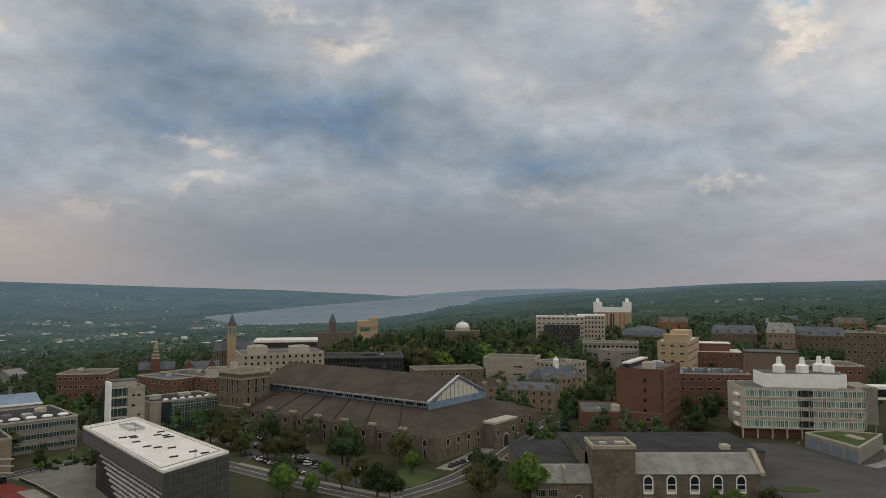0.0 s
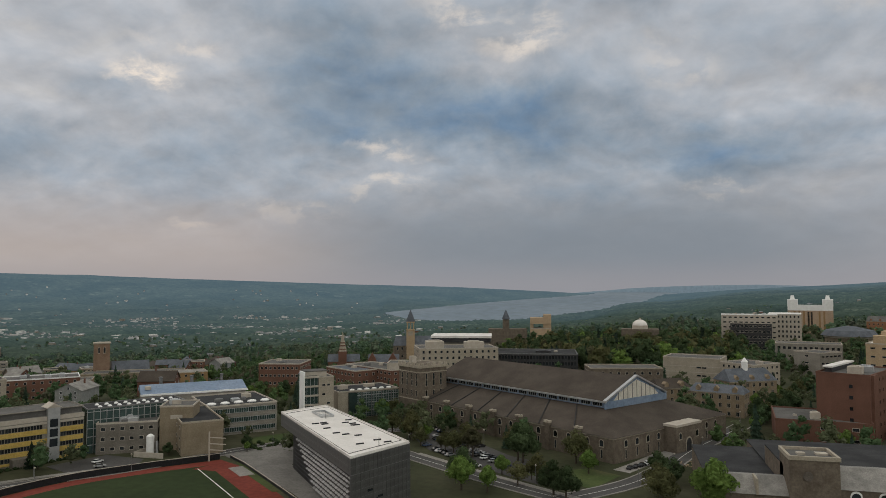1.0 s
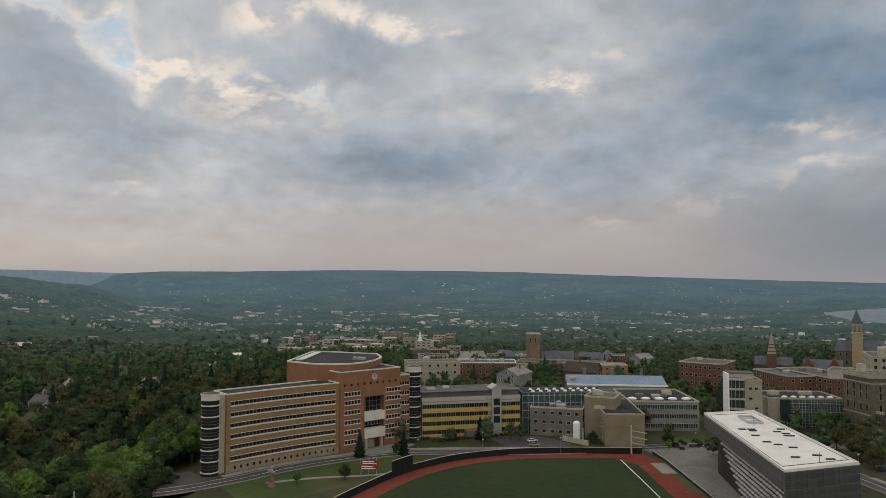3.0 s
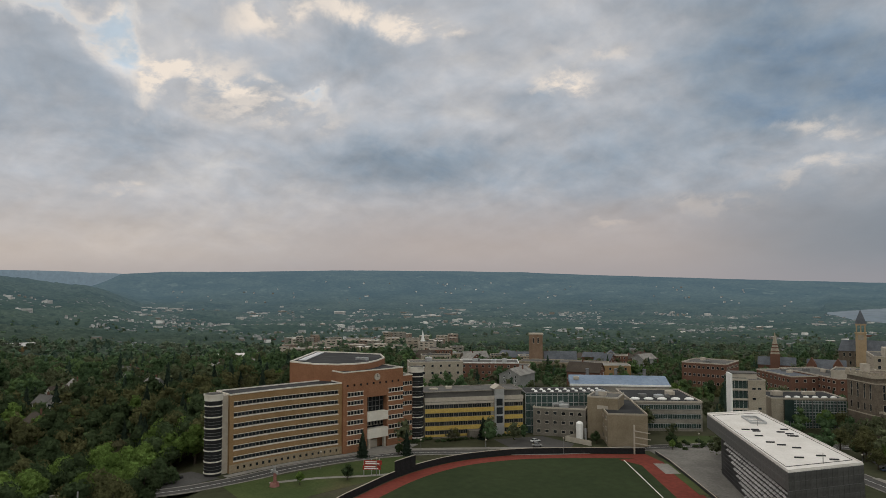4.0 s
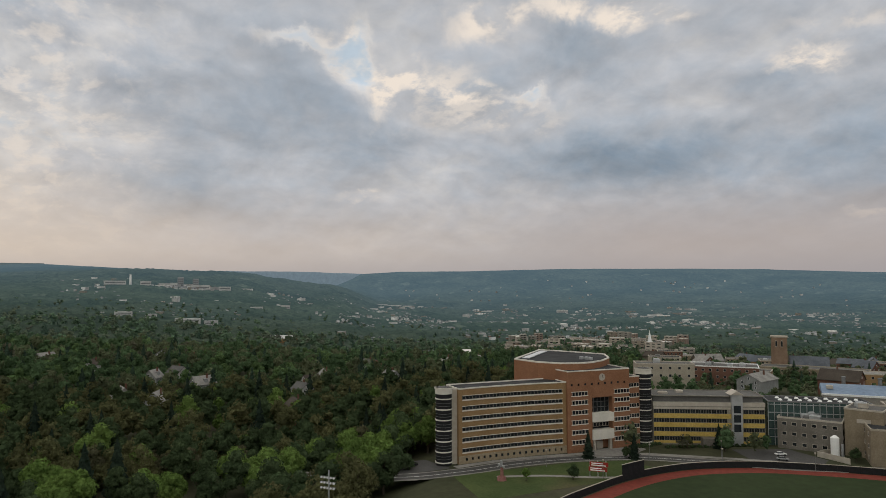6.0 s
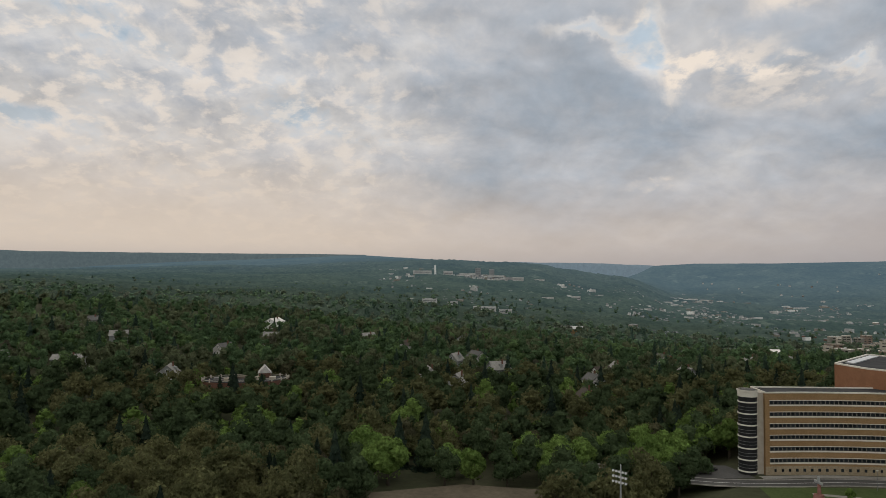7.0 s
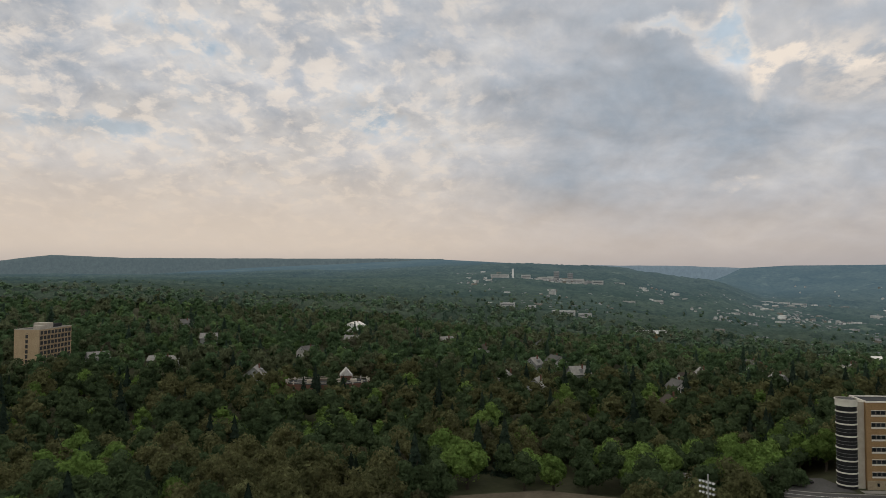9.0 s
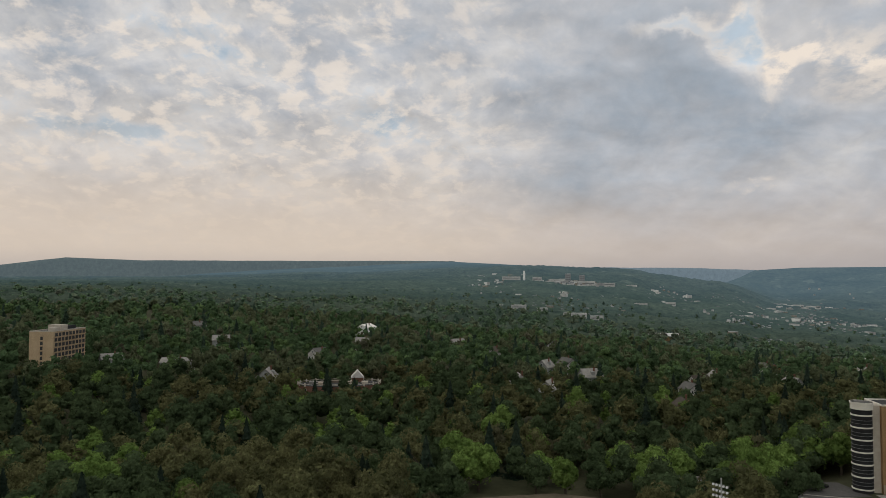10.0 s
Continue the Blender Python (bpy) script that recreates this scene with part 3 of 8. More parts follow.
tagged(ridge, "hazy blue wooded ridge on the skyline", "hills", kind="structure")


def build_far_ridge(azs, tops, label, mat):
    """A palest ridge behind the valley's end; tops are its heights over level at even steps."""
    verts, faces = [], []
    steps = np.linspace(azs[0], azs[1], 121)
    for a in steps:
        top = float(np.interp(a, np.linspace(azs[0], azs[1], len(tops)), tops)) + 0.03 * noise.noise((a * 0.6, 2.0, 0.0)) + 0.012 * noise.noise((a * 2.3, 5.0, 0.0))
        for r, f in ((4962, -1.2), (4966, top - 0.35), (4970, top - 0.12), (4974, top), (4978, top - 0.1)):
            verts.append((-r * math.sin(radians(a)), r * math.cos(radians(a)), 71 + r * math.tan(radians(f))))
    for i in range(len(steps) - 1):
        for j in range(4):
            faces.append((i * 5 + j, i * 5 + j + 1, i * 5 + j + 6, i * 5 + j + 5))
    data = bpy.data.meshes.new("backdrop_far_ridge")
    data.from_pydata(verts, [], faces)
    data.shade_smooth()
    data.materials.append(mat)
    tagged(new("backdrop_far_ridge", data), label, "hills", kind="structure")


# distance haze put into both ridges as an even blue glow
PALEST = hill_material("palest_hazed_ridge", (0.05, 0.065, 0.07), (0.06, 0.075, 0.08), (0.07, 0.085, 0.085), [(0.0, (0.112, 0.150, 0.182)), (1.0, (0.112, 0.150, 0.182))], 0.0)
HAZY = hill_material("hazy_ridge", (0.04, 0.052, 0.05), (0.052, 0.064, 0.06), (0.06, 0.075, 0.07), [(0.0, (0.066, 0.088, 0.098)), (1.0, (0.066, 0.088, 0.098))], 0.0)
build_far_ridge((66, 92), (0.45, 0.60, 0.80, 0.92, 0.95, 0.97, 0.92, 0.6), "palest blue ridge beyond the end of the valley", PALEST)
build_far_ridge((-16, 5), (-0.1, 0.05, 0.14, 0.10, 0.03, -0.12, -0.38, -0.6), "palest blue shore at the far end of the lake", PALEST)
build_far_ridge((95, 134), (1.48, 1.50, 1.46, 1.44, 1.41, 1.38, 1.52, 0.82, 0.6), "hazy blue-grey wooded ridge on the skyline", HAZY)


def build_lake():
    azs = [-4.4 + 0.3 * i for i in range(78)]
    verts, faces = [], []
    for a in azs:
        near, far = shores(a)
        for k in range(7):
            r = near - 12 + (far - near + 24) * k / 6
            verts.append((-r * math.sin(radians(a)), r * math.cos(radians(a)), lake_z(r)))
    for i in range(len(azs) - 1):
        for j in range(6):
            faces.append((i * 7 + j, i * 7 + 7 + j, i * 7 + 8 + j, i * 7 + j + 1))
    data = bpy.data.meshes.new("water")
    data.from_pydata(verts, [], faces)
    data.materials.append(WATER)
    tagged(new("water", data), "long grey lake lying between the hills", "lake", kind="structure")


build_lake()


def sheet(name, pts, z, mat, label="", category="", kind="structure", parent=None):
    """A flat slab on the ground over a plan of any shape."""
    bm = bmesh.new()
    lo, hi = [[bm.verts.new((p[0], p[1], q)) for p in pts] for q in (z - 0.25, z)]
    for tri in tessellate_polygon([[Vector((p[0], p[1], 0)) for p in pts]]):
        bm.faces.new([hi[i] for i in tri])
    for i in range(len(pts)):
        j = (i + 1) % len(pts)
        bm.faces.new((lo[i], lo[j], hi[j], hi[i]))
    ob = part(name, bm, mat, parent)
    return tagged(ob, label, category, kind=kind)


def strip(bm, line, w, z0, z1):
    """A slab of width w along a line, as a chain of blocks."""
    pts = ribbon(line, w)
    n = len(line)
    right, left = pts[:n], pts[n:][::-1]
    rows = [[bm.verts.new((p[0], p[1], q)) for p in (right[i], left[i]) for q in (z0, z1)] for i in range(n)]
    for a, b in zip(rows, rows[1:]):
        for i, j in ((1, 3), (0, 1), (3, 2)):
            bm.faces.new((a[i], a[j], b[j], b[i]))


def ribbon(pts, w):
    """The outline of a strip of width w along a line."""
    left, right = [], []
    for i, p in enumerate(pts):
        a, b = Vector(pts[max(i - 1, 0)]), Vector(pts[min(i + 1, len(pts) - 1)])
        d = (b - a).normalized()
        n = Vector((-d.y, d.x)) * w / 2
        left.append((p[0] + n.x, p[1] + n.y))
        right.append((p[0] - n.x, p[1] - n.y))
    return right + left[::-1]


def smooth(pts, n=6):
    """A smooth line through points."""
    out = []
    for i in range(len(pts) - 1):
        p0, p1, p2, p3 = (Vector(pts[min(max(i + k, 0), len(pts) - 1)]) for k in (-1, 0, 1, 2))
        for s in range(n):
            t = s / n
            out.append(tuple(0.5 * ((2 * p1) + (p2 - p0) * t + (2 * p0 - 5 * p1 + 4 * p2 - p3) * t * t + (3 * p1 - p0 - 3 * p2 + p3) * t ** 3)))
    return out + [tuple(pts[-1])]


def road(name, pts, w, mat, z, label, category, kerb=False):
    line = smooth(pts)
    bm = bmesh.new()
    strip(bm, line, w, z - 0.25, z)
    tagged(part(name, bm, mat), label, category, kind="structure")
    if kerb:
        for s in (1, -1):
            side = []
            for i, p in enumerate(line):
                a, b = Vector(line[max(i - 1, 0)]), Vector(line[min(i + 1, len(line) - 1)])
                d = (b - a).normalized()
                side.append((p[0] - d.y * s * w / 2, p[1] + d.x * s * w / 2))
            bm = bmesh.new()
            strip(bm, side, 0.6, -0.1, z + 0.12)
            tagged(part("kerb", bm, PAVING), "pale concrete kerb along the road", "kerb", kind="structure")
        bm = bmesh.new()
        strip(bm, line, 0.22, z - 0.05, z + 0.02)
        tagged(part("centre_line", bm, PAINT), "faded centre line painted on the road", "line", kind="structure")


# ---- the curved brick office block beside the ballpark ----
def build_curved_block():
    at, w = front_frame((-249.4, 121.0), (-245.4, 208.5))
    t = thing("office_block", at, "curved tan and red brick office block beside the ballpark", "building")
    wing, sag, deep = 49.0, 1.6, 13.0

    def bow(x):
        return sag * (1 - ((x - wing / 2) / (wing / 2)) ** 2)

    n = 30
    xs = [wing * i / n for i in range(n + 1)]
    bm = bmesh.new()
    prism(bm, [(x, bow(x)) for x in xs] + [(wing, deep), (0, deep)], -2, 29.0)
    part("wing_wall", bm, BRICK_TAN, t, "tan brick curved wing")
    bm = bmesh.new()
    prism(bm, [(x, bow(x) + 0.5) for x in xs] + [(wing, deep - 0.5), (0.5, deep - 0.5)], 28.7, 29.1)
    part("wing_roof", bm, ROOF_DARK, t)
    bm = bmesh.new()
    rim(bm, [(x, bow(x) - 0.2) for x in xs] + [(wing, deep), (0, deep)], [(max(x, 0.4), bow(x) + 0.25) for x in xs] + [(wing - 0.4, deep - 0.4), (0.4, deep - 0.4)], 29.0, 29.5)
    part("parapet", bm, TRIM, t, "cream stone parapet")
    bm = bmesh.new()
    prism(bm, [(x, bow(x) - 0.08) for x in xs] + [(x, bow(x) + 0.2) for x in reversed(xs)], -2, 3.1)
    part("stone_base", bm, material("buff_base", (0.255, 0.205, 0.14), (0.30, 0.245, 0.17), 0.2, 0.9), t, "buff stone base course")
    rows = [5.2, 9.3, 13.4, 17.5, 21.6, 25.7]
    pane = window_mesh(1.34, 1.22, 0, frame_mat=CONCRETE_DARK)
    for z in rows:
        bm = bmesh.new()
        sub = [x for x in xs if 1.5 < x < 48.2]
        for lo, hi, out in ((z - 1.22, z - 0.72, 0.26), (z + 0.70, z + 0.88, 0.16)):
            prism(bm, [(x, bow(x) - out) for x in sub] + [(x, bow(x) + 0.1) for x in reversed(sub)], lo, hi)
        part("sill_band", bm, TRIM, t, "cream stone sill band")
        for i in range(29):
            x = 2.4 + 1.57 * i
            slope = math.degrees(math.atan(-2 * sag * (x - wing / 2) / (wing / 2) ** 2))
            ob = new("window", pane)
            ob.parent, ob.matrix_basis = t, pose(x, bow(x), z, 0, 0, slope)
    small = window_mesh(1.0, 1.1, 0, frame_mat=MATS["buff_base"])
    for i in range(17):
        x = 3.5 + 2.7 * i
        ob = new("window", small)
        ob.parent, ob.matrix_basis = t, pose(x, bow(x) - 0.08, 1.7)
    # central block
    bm = bmesh.new()
    box(bm, 49, 61.0, -1.2, 24, -2, 33.4)
    part("central_wall", bm, BRICK_ROSE, t, "red brick central block")
    for nm, q in (("central_wall", (71.2, 80, -1.2, 24, -2, 33.4)), ("lintel_wall", (61, 71.2, -1.2, 24, 22.2, 33.4)), ("recess_wall", (61, 71.2, 2.0, 24, -2, 22.2))):
        bm = bmesh.new()
        box(bm, *q)
        part(nm, bm, BRICK_ROSE, t)
    flat_roof(t, 49, 80, -1.2, 24, 33.4, ROOF_DARK, TRIM, 0.45)
    pane2 = window_mesh(1.2, 1.5, 0)
    for zi, z in enumerate((4.2, 8.3, 12.4, 16.5, 20.6, 24.2)):
        for x0, cnt in ((51.2, 5), (72.4, 5)):
            bm = bmesh.new()
            box(bm, x0 - 0.5, x0 + cnt * 1.55, -1.42, -1.15, z - 1.1, z - 0.78)
            box(bm, x0 - 0.5, x0 + cnt * 1.55, -1.36, -1.15, z + 0.78, z + 1.0)
            part("sill_band", bm, TRIM, t)
            for i in range(cnt):
                ob = new("window", pane2)
                ob.parent, ob.matrix_basis = t, pose(x0 + 0.6 + 1.55 * i, -1.2, z)
    tiny = window_mesh(0.9, 0.9, 0, frame_mat=BRICK_ROSE)
    for i in range(9):
        ob = new("window", tiny)
        ob.parent, ob.matrix_basis = t, pose(51 + 3.3 * i, -1.2, 28.0)
    # entrance bay: glass, white balcony fronts, dark doorway
    bm = bmesh.new()
    box(bm, 61.2, 71.0, 1.4, 1.6, 4.6, 22.0)
    part("entrance_glass", bm, GLASS, t)
    bm = bmesh.new()
    for i in range(6):
        box(bm, 61.2 + i * 1.92, 61.36 + i * 1.92, 1.2, 1.5, 15.5, 22.0)
    for z in (17.6, 19.8):
        box(bm, 61.2, 71.0, 1.2, 1.5, z, z + 0.15)
    part("mullions", bm, METAL_GREY, t)
    for z0, z1 in ((12.0, 15.6), (4.6, 8.6)):
        bm = bmesh.new()
        box(bm, 60.8, 71.4, -2.0, 1.4, z0, z1)
        part("balcony_front", bm, TRIM, t, "cream concrete balcony front")
    for i in range(6):
        ob = new("window", pane2)
        ob.parent, ob.matrix_basis = t, pose(62.2 + 1.6 * i, 1.38, 10.3)
    bm = bmesh.new()
    box(bm, 64.5, 67.7, 1.0, 2.0, 0, 3.2)
    part("entrance_porch", bm, CREAM, t)
    for x in (61.5, 69.6):
        bm = bmesh.new()
        box(bm, x, x + 1.1, -1.4, 0, 0, 4.6)
        part("entrance_post", bm, CREAM, t)
    # clock on the parapet
    bm = bmesh.new()
    ring = bmesh.ops.create_cone(bm, cap_ends=True, segments=28, radius1=1.5, radius2=1.5, depth=0.3)["verts"]
    bmesh.ops.transform(bm, matrix=pose(0, 0, 0, 90), verts=ring)
    clock = part("clock", bm, CREAM, t, "round pale clock face", pose(66, -1.35, 30.6))
    bm = bmesh.new()
    box(bm, -0.07, 0.07, -0.25, -0.15, 0, 1.1)
    box(bm, 0, 0.8, -0.25, -0.15, -0.07, 0.07)
    part("clock_pointer", bm, METAL_DARK, clock)
    # right wing
    bm = bmesh.new()
    box(bm, 80, 86.2, 0, 20, -2, 29.6)
    part("wing_wall", bm, BRICK_ROSE, t)
    flat_roof(t, 80, 86.2, 0, 20, 29.6, ROOF_DARK, TRIM, 0.45)
    for z in (4.2, 8.6, 13.0, 17.4, 21.8, 26.2):
        bm = bmesh.new()
        box(bm, 80.3, 86.0, -0.22, 0.05, z - 1.1, z - 0.78)
        part("sill_band", bm, TRIM, t)
        for i in range(4):
            ob = new("window", pane2)
            ob.parent, ob.matrix_basis = t, pose(81.1 + 1.4 * i, 0, z)
    # penthouse with a rounded front and a pale rim
    inv = at.inverted()
    plan = [inv @ Vector((x, y, 0)) for x, y in ((-277.3, 162.6), (-262, 165.5), (-253.5, 171.5), (-250.2, 178.5), (-250.5, 186), (-255, 195), (-262.5, 204.5), (-276.4, 212.6), (-294.3, 204.9), (-309.5, 196.4))]
    plan = [(p.x, p.y) for p in plan]
    bm = bmesh.new()
    prism(bm, plan, 20, 36.0)
    part("penthouse_wall", bm, BRICK_ROSE, t, "red brick rounded rooftop storey")
    c = (sum(p[0] for p in plan) / len(plan), sum(p[1] for p in plan) / len(plan))
    bm = bmesh.new()
    rim(bm, plan, [(c[0] + (v[0] - c[0]) * 0.965, c[1] + (v[1] - c[1]) * 0.965) for v in plan], 36.0, 36.6)
    part("parapet", bm, TRIM, t)
    bm = bmesh.new()
    prism(bm, [(c[0] + (v[0] - c[0]) * 0.97, c[1] + (v[1] - c[1]) * 0.97) for v in plan], 36.0, 36.15)
    part("roof", bm, ROOF_DARK, t)
    bm = bmesh.new()
    p, q = plan[0], plan[-1]
    d = Vector((q[0] - p[0], q[1] - p[1])).normalized()
    nrm = Vector((d.y, -d.x))
    if nrm.dot(Vector((c[0] - p[0], c[1] - p[1]))) < 0:
        nrm = -nrm
    s = [Vector(p) + d * 5 + nrm * 2.5, Vector(p) + d * 40 + nrm * 2.5, Vector(p) + d * 40 + nrm * 6, Vector(p) + d * 5 + nrm * 6]
    prism(bm, [tuple(v) for v in s], 36.2, 36.6)
    part("skylight", bm, STEEL, t, "long pale skylight")
    for k in (0.35, 0.5, 0.62):
        roof_unit(t, plan[5][0] * k + c[0] * (1 - k), plan[5][1] * k + c[1] * (1 - k), 36.1, 1.6, 1.6, 1.2)
    bm = bmesh.new()
    box(bm, -3.0, 0.0, 1.4, 8, -2, 29.0)
    part("stair_link", bm, CREAM, t, "pale stair link wall")
    # two striped round stair towers
    for cx, cy, r, top in ((-5.2, 2.6, 3.15, 30.0), (89.6, 1.6, 3.3, 33.0)):
        bm = bmesh.new()
        tube(bm, cx, cy, r, r, -2, top - 2.4, 32)
        tower = part("stair_tower", bm, BLACK, t, "round dark glass stair tower with white rings")
        bm = bmesh.new()
        tube(bm, cx, cy, r + 0.25, r + 0.25, top - 2.4, top, 32)
        tube(bm, cx, cy, r + 0.5, r + 0.5, top - 0.5, top, 32)
        part("tower_cap", bm, TRIM, tower, "white concrete cap")
        bm = bmesh.new()
        tube(bm, cx, cy, r * 0.8, r * 0.8, top, top + 0.05, 32)
        part("cap_deck", bm, ROOF_GREY, tower)
        lev = 7
        for k in range(lev):
            z = 1.0 + (top - 5.5) * k / (lev - 1)
            bm = bmesh.new()
            tube(bm, cx, cy, r + 0.22, r + 0.22, z, z + 0.45, 32)
            part("ring", bm, TRIM, tower)
            for dz in (1.5, 2.6):
                if k < lev - 1:
                    bm = bmesh.new()
                    tube(bm, cx, cy, r + 0.08, r + 0.08, z + dz, z + dz + 0.12, 32)
                    part("rail", bm, METAL_GREY, tower)


build_curved_block()


# ---- ballpark ----
FENCE = smooth([(-178, 108), (-190, 128), (-196.5, 144), (-203, 163), (-206, 181), (-205, 200), (-196.5, 222), (-182, 241), (-167, 256.5), (-161, 263)])


def inset(line, d):
    out = []
    for i, p in enumerate(line):
        a, b = Vector(line[max(i - 1, 0)]), Vector(line[min(i + 1, len(line) - 1)])
        v = (b - a).normalized()
        out.append((p[0] + v.y * d, p[1] - v.x * d))
    return out


def build_ballpark():
    line2 = [(-146, 254.5), (-114, 224), (-60, 172)]
    inner = inset(FENCE, 0.8)
    sheet("running_track", inner + line2 + [(-70, 60), (-150, 60)], 0.06, TRACK, "red clay warning track round the outfield", "track")
    field = inset(FENCE, 8.0)[:-5] + [(-163, 246), (-152, 245.5), (-119, 215), (-63, 164), (-75, 66), (-140, 66)]
    sheet("turf_field", field, 0.12, TURF, "dark green artificial turf outfield", "field")
    road("foul_line", [(-160.8, 247.0), (-125.6, 214.8), (-70, 163)], 0.35, PAINT, 0.17, "white painted foul line on the turf", "line")
    sheet("bullpen_pad", [(-150, 251), (-139, 241), (-135, 245), (-146, 255)], 0.14, PAVING, "pale rubber practice pad on the track", "pad")
    fence = thing("outfield_fence", pose(-200, 200, 0), "black padded outfield fence with a pale top rail", "fence")
    m = fence.matrix_world.inverted()
    for i in range(len(FENCE) - 1):
        a, b = FENCE[i], FENCE[i + 1]
        at, w = front_frame(b, a)
        tall = 6.0 if 18 <= i <= 21 else 2.4
        bm = bmesh.new()
        box(bm, 0.02, w - 0.02, -0.12, 0.12, 0, tall)
        part("fence_panel", bm, BLACK, fence, at=m @ at)
        bm = bmesh.new()
        box(bm, 0, w, -0.16, 0.16, tall, tall + 0.18)
        part("top_rail", bm, CREAM, fence, at=m @ at)
    side = thing("side_fence", pose(-146, 256, 0), "low dark chain fence along the foul side", "fence")
    m = side.matrix_world.inverted()
    pts = [(-158, 266), (-146, 256.5), (-114, 226.5), (-84, 198)]
    for a, b in zip(pts, pts[1:]):
        at, w = front_frame(a, b)
        bm = bmesh.new()
        box(bm, 0, w, -0.04, 0.04, 0, 1.2)
        part("fence_panel", bm, METAL_DARK, side, at=m @ at)
        bm = bmesh.new()
        box(bm, 0, w, -0.15, 0.15, 1.2, 1.35)
        part("top_rail", bm, CREAM, side, at=m @ at)
    # scoreboard seen from behind, leaning slats of red and white
    t = thing("scoreboard", front_frame((-214.5, 157.0), (-210.0, 161.5))[0], "red and white scoreboard frame on posts", "scoreboard")
    for x in (0.4, 3.3, 6.2):
        bm = bmesh.new()
        box(bm, x - 0.12, x + 0.12, 0, 0.25, -0.5, 6.0)
        part("post", bm, STEEL, t)
    red = material("red_board", (0.26, 0.03, 0.025), (0.31, 0.04, 0.03), 0.4, 0.6)
    for z0, z1, x0, x1, mat in ((2.0, 3.6, 0, 6.7, red), (3.8, 5.4, 0.4, 7.1, red)):
        bm = bmesh.new()
        box(bm, x0, x1, -0.2, 0.0, z0, z1)
        part("board", bm, mat, t)
        for k in range(2):
            bm = bmesh.new()
            box(bm, x0 + 0.6, x1 - 0.9 - k, -0.26, -0.2, z0 + 0.25 + 0.7 * k, z0 + 0.6 + 0.7 * k)
            part("lettering_bar", bm, WHITE, t)
    t = thing("sculpture", pose(-223.5, 125.5, 0), "red and grey abstract metal sculpture on the lawn", "sculpture")
    bm = bmesh.new()
    tube(bm, 0, 0, 1.9, 1.5, -0.3, 1.4, 7)
    tube(bm, 0.3, 0, 0.6, 0.5, 1.4, 4.6, 6)
    part("body", bm, material("weathered_red", (0.20, 0.085, 0.075), (0.26, 0.13, 0.115), 0.8, 0.8), t)
    bm = bmesh.new()
    box(bm, -2.2, 2.0, -0.3, 0.3, 4.8, 5.5)
    box(bm, -0.4, 0.3, -0.3, 0.3, 5.5, 7.0)
    part("arms", bm, STEEL, t)
    # foul pole, yellow-white
    t = thing("foul_pole", pose(-163.5, 259.0, 0), "tall pale foul pole at the fence corner", "pole")
    bm = bmesh.new()
    tube(bm, 0, 0, 0.35, 0.3, -0.5, 12.0, 10)
    part("pole", bm, CREAM, t)
    for z in (4.5, 7.0, 9.5):
        bm = bmesh.new()
        box(bm, 0.2, 7.5, -0.12, 0.12, z, z + 0.35)
        part("arm", bm, CREAM, t)


build_ballpark()


def build_light_mast():
    t = thing("floodlight_mast", pose(-162.5, 45.0, 0, 0, 0, 40), "steel floodlight mast with rows of pale lamps", "floodlight")
    bm = bmesh.new()
    tube(bm, 0, 0, 0.4, 0.16, -10, 27.2, 10)
    part("pole", bm, STEEL, t)
    for k, z in enumerate((23.2, 24.4, 25.6)):
        bm = bmesh.new()
        box(bm, -1.9, 1.9, -0.1, 0.1, z, z + 0.14)
        part("crossbar", bm, METAL_GREY, t)
        for i in range(5):
            bm = bmesh.new()
            tube(bm, 0, 0, 0.18, 0.28, 0, 0.4, 10)
            part("lamp", bm, STEEL, t, at=pose(-1.7 + 0.85 * i, -0.2, z - 0.1, 70))


build_light_mast()


# ---- the metal-clad hall with the white roof ----
# lighter than the end panels: west sky light put into the colour
HALL_METAL = material("hall_metal_skylit", (0.125, 0.128, 0.132), (0.165, 0.168, 0.172), 0.12, 0.42, metal=0.35, spec=0.3)


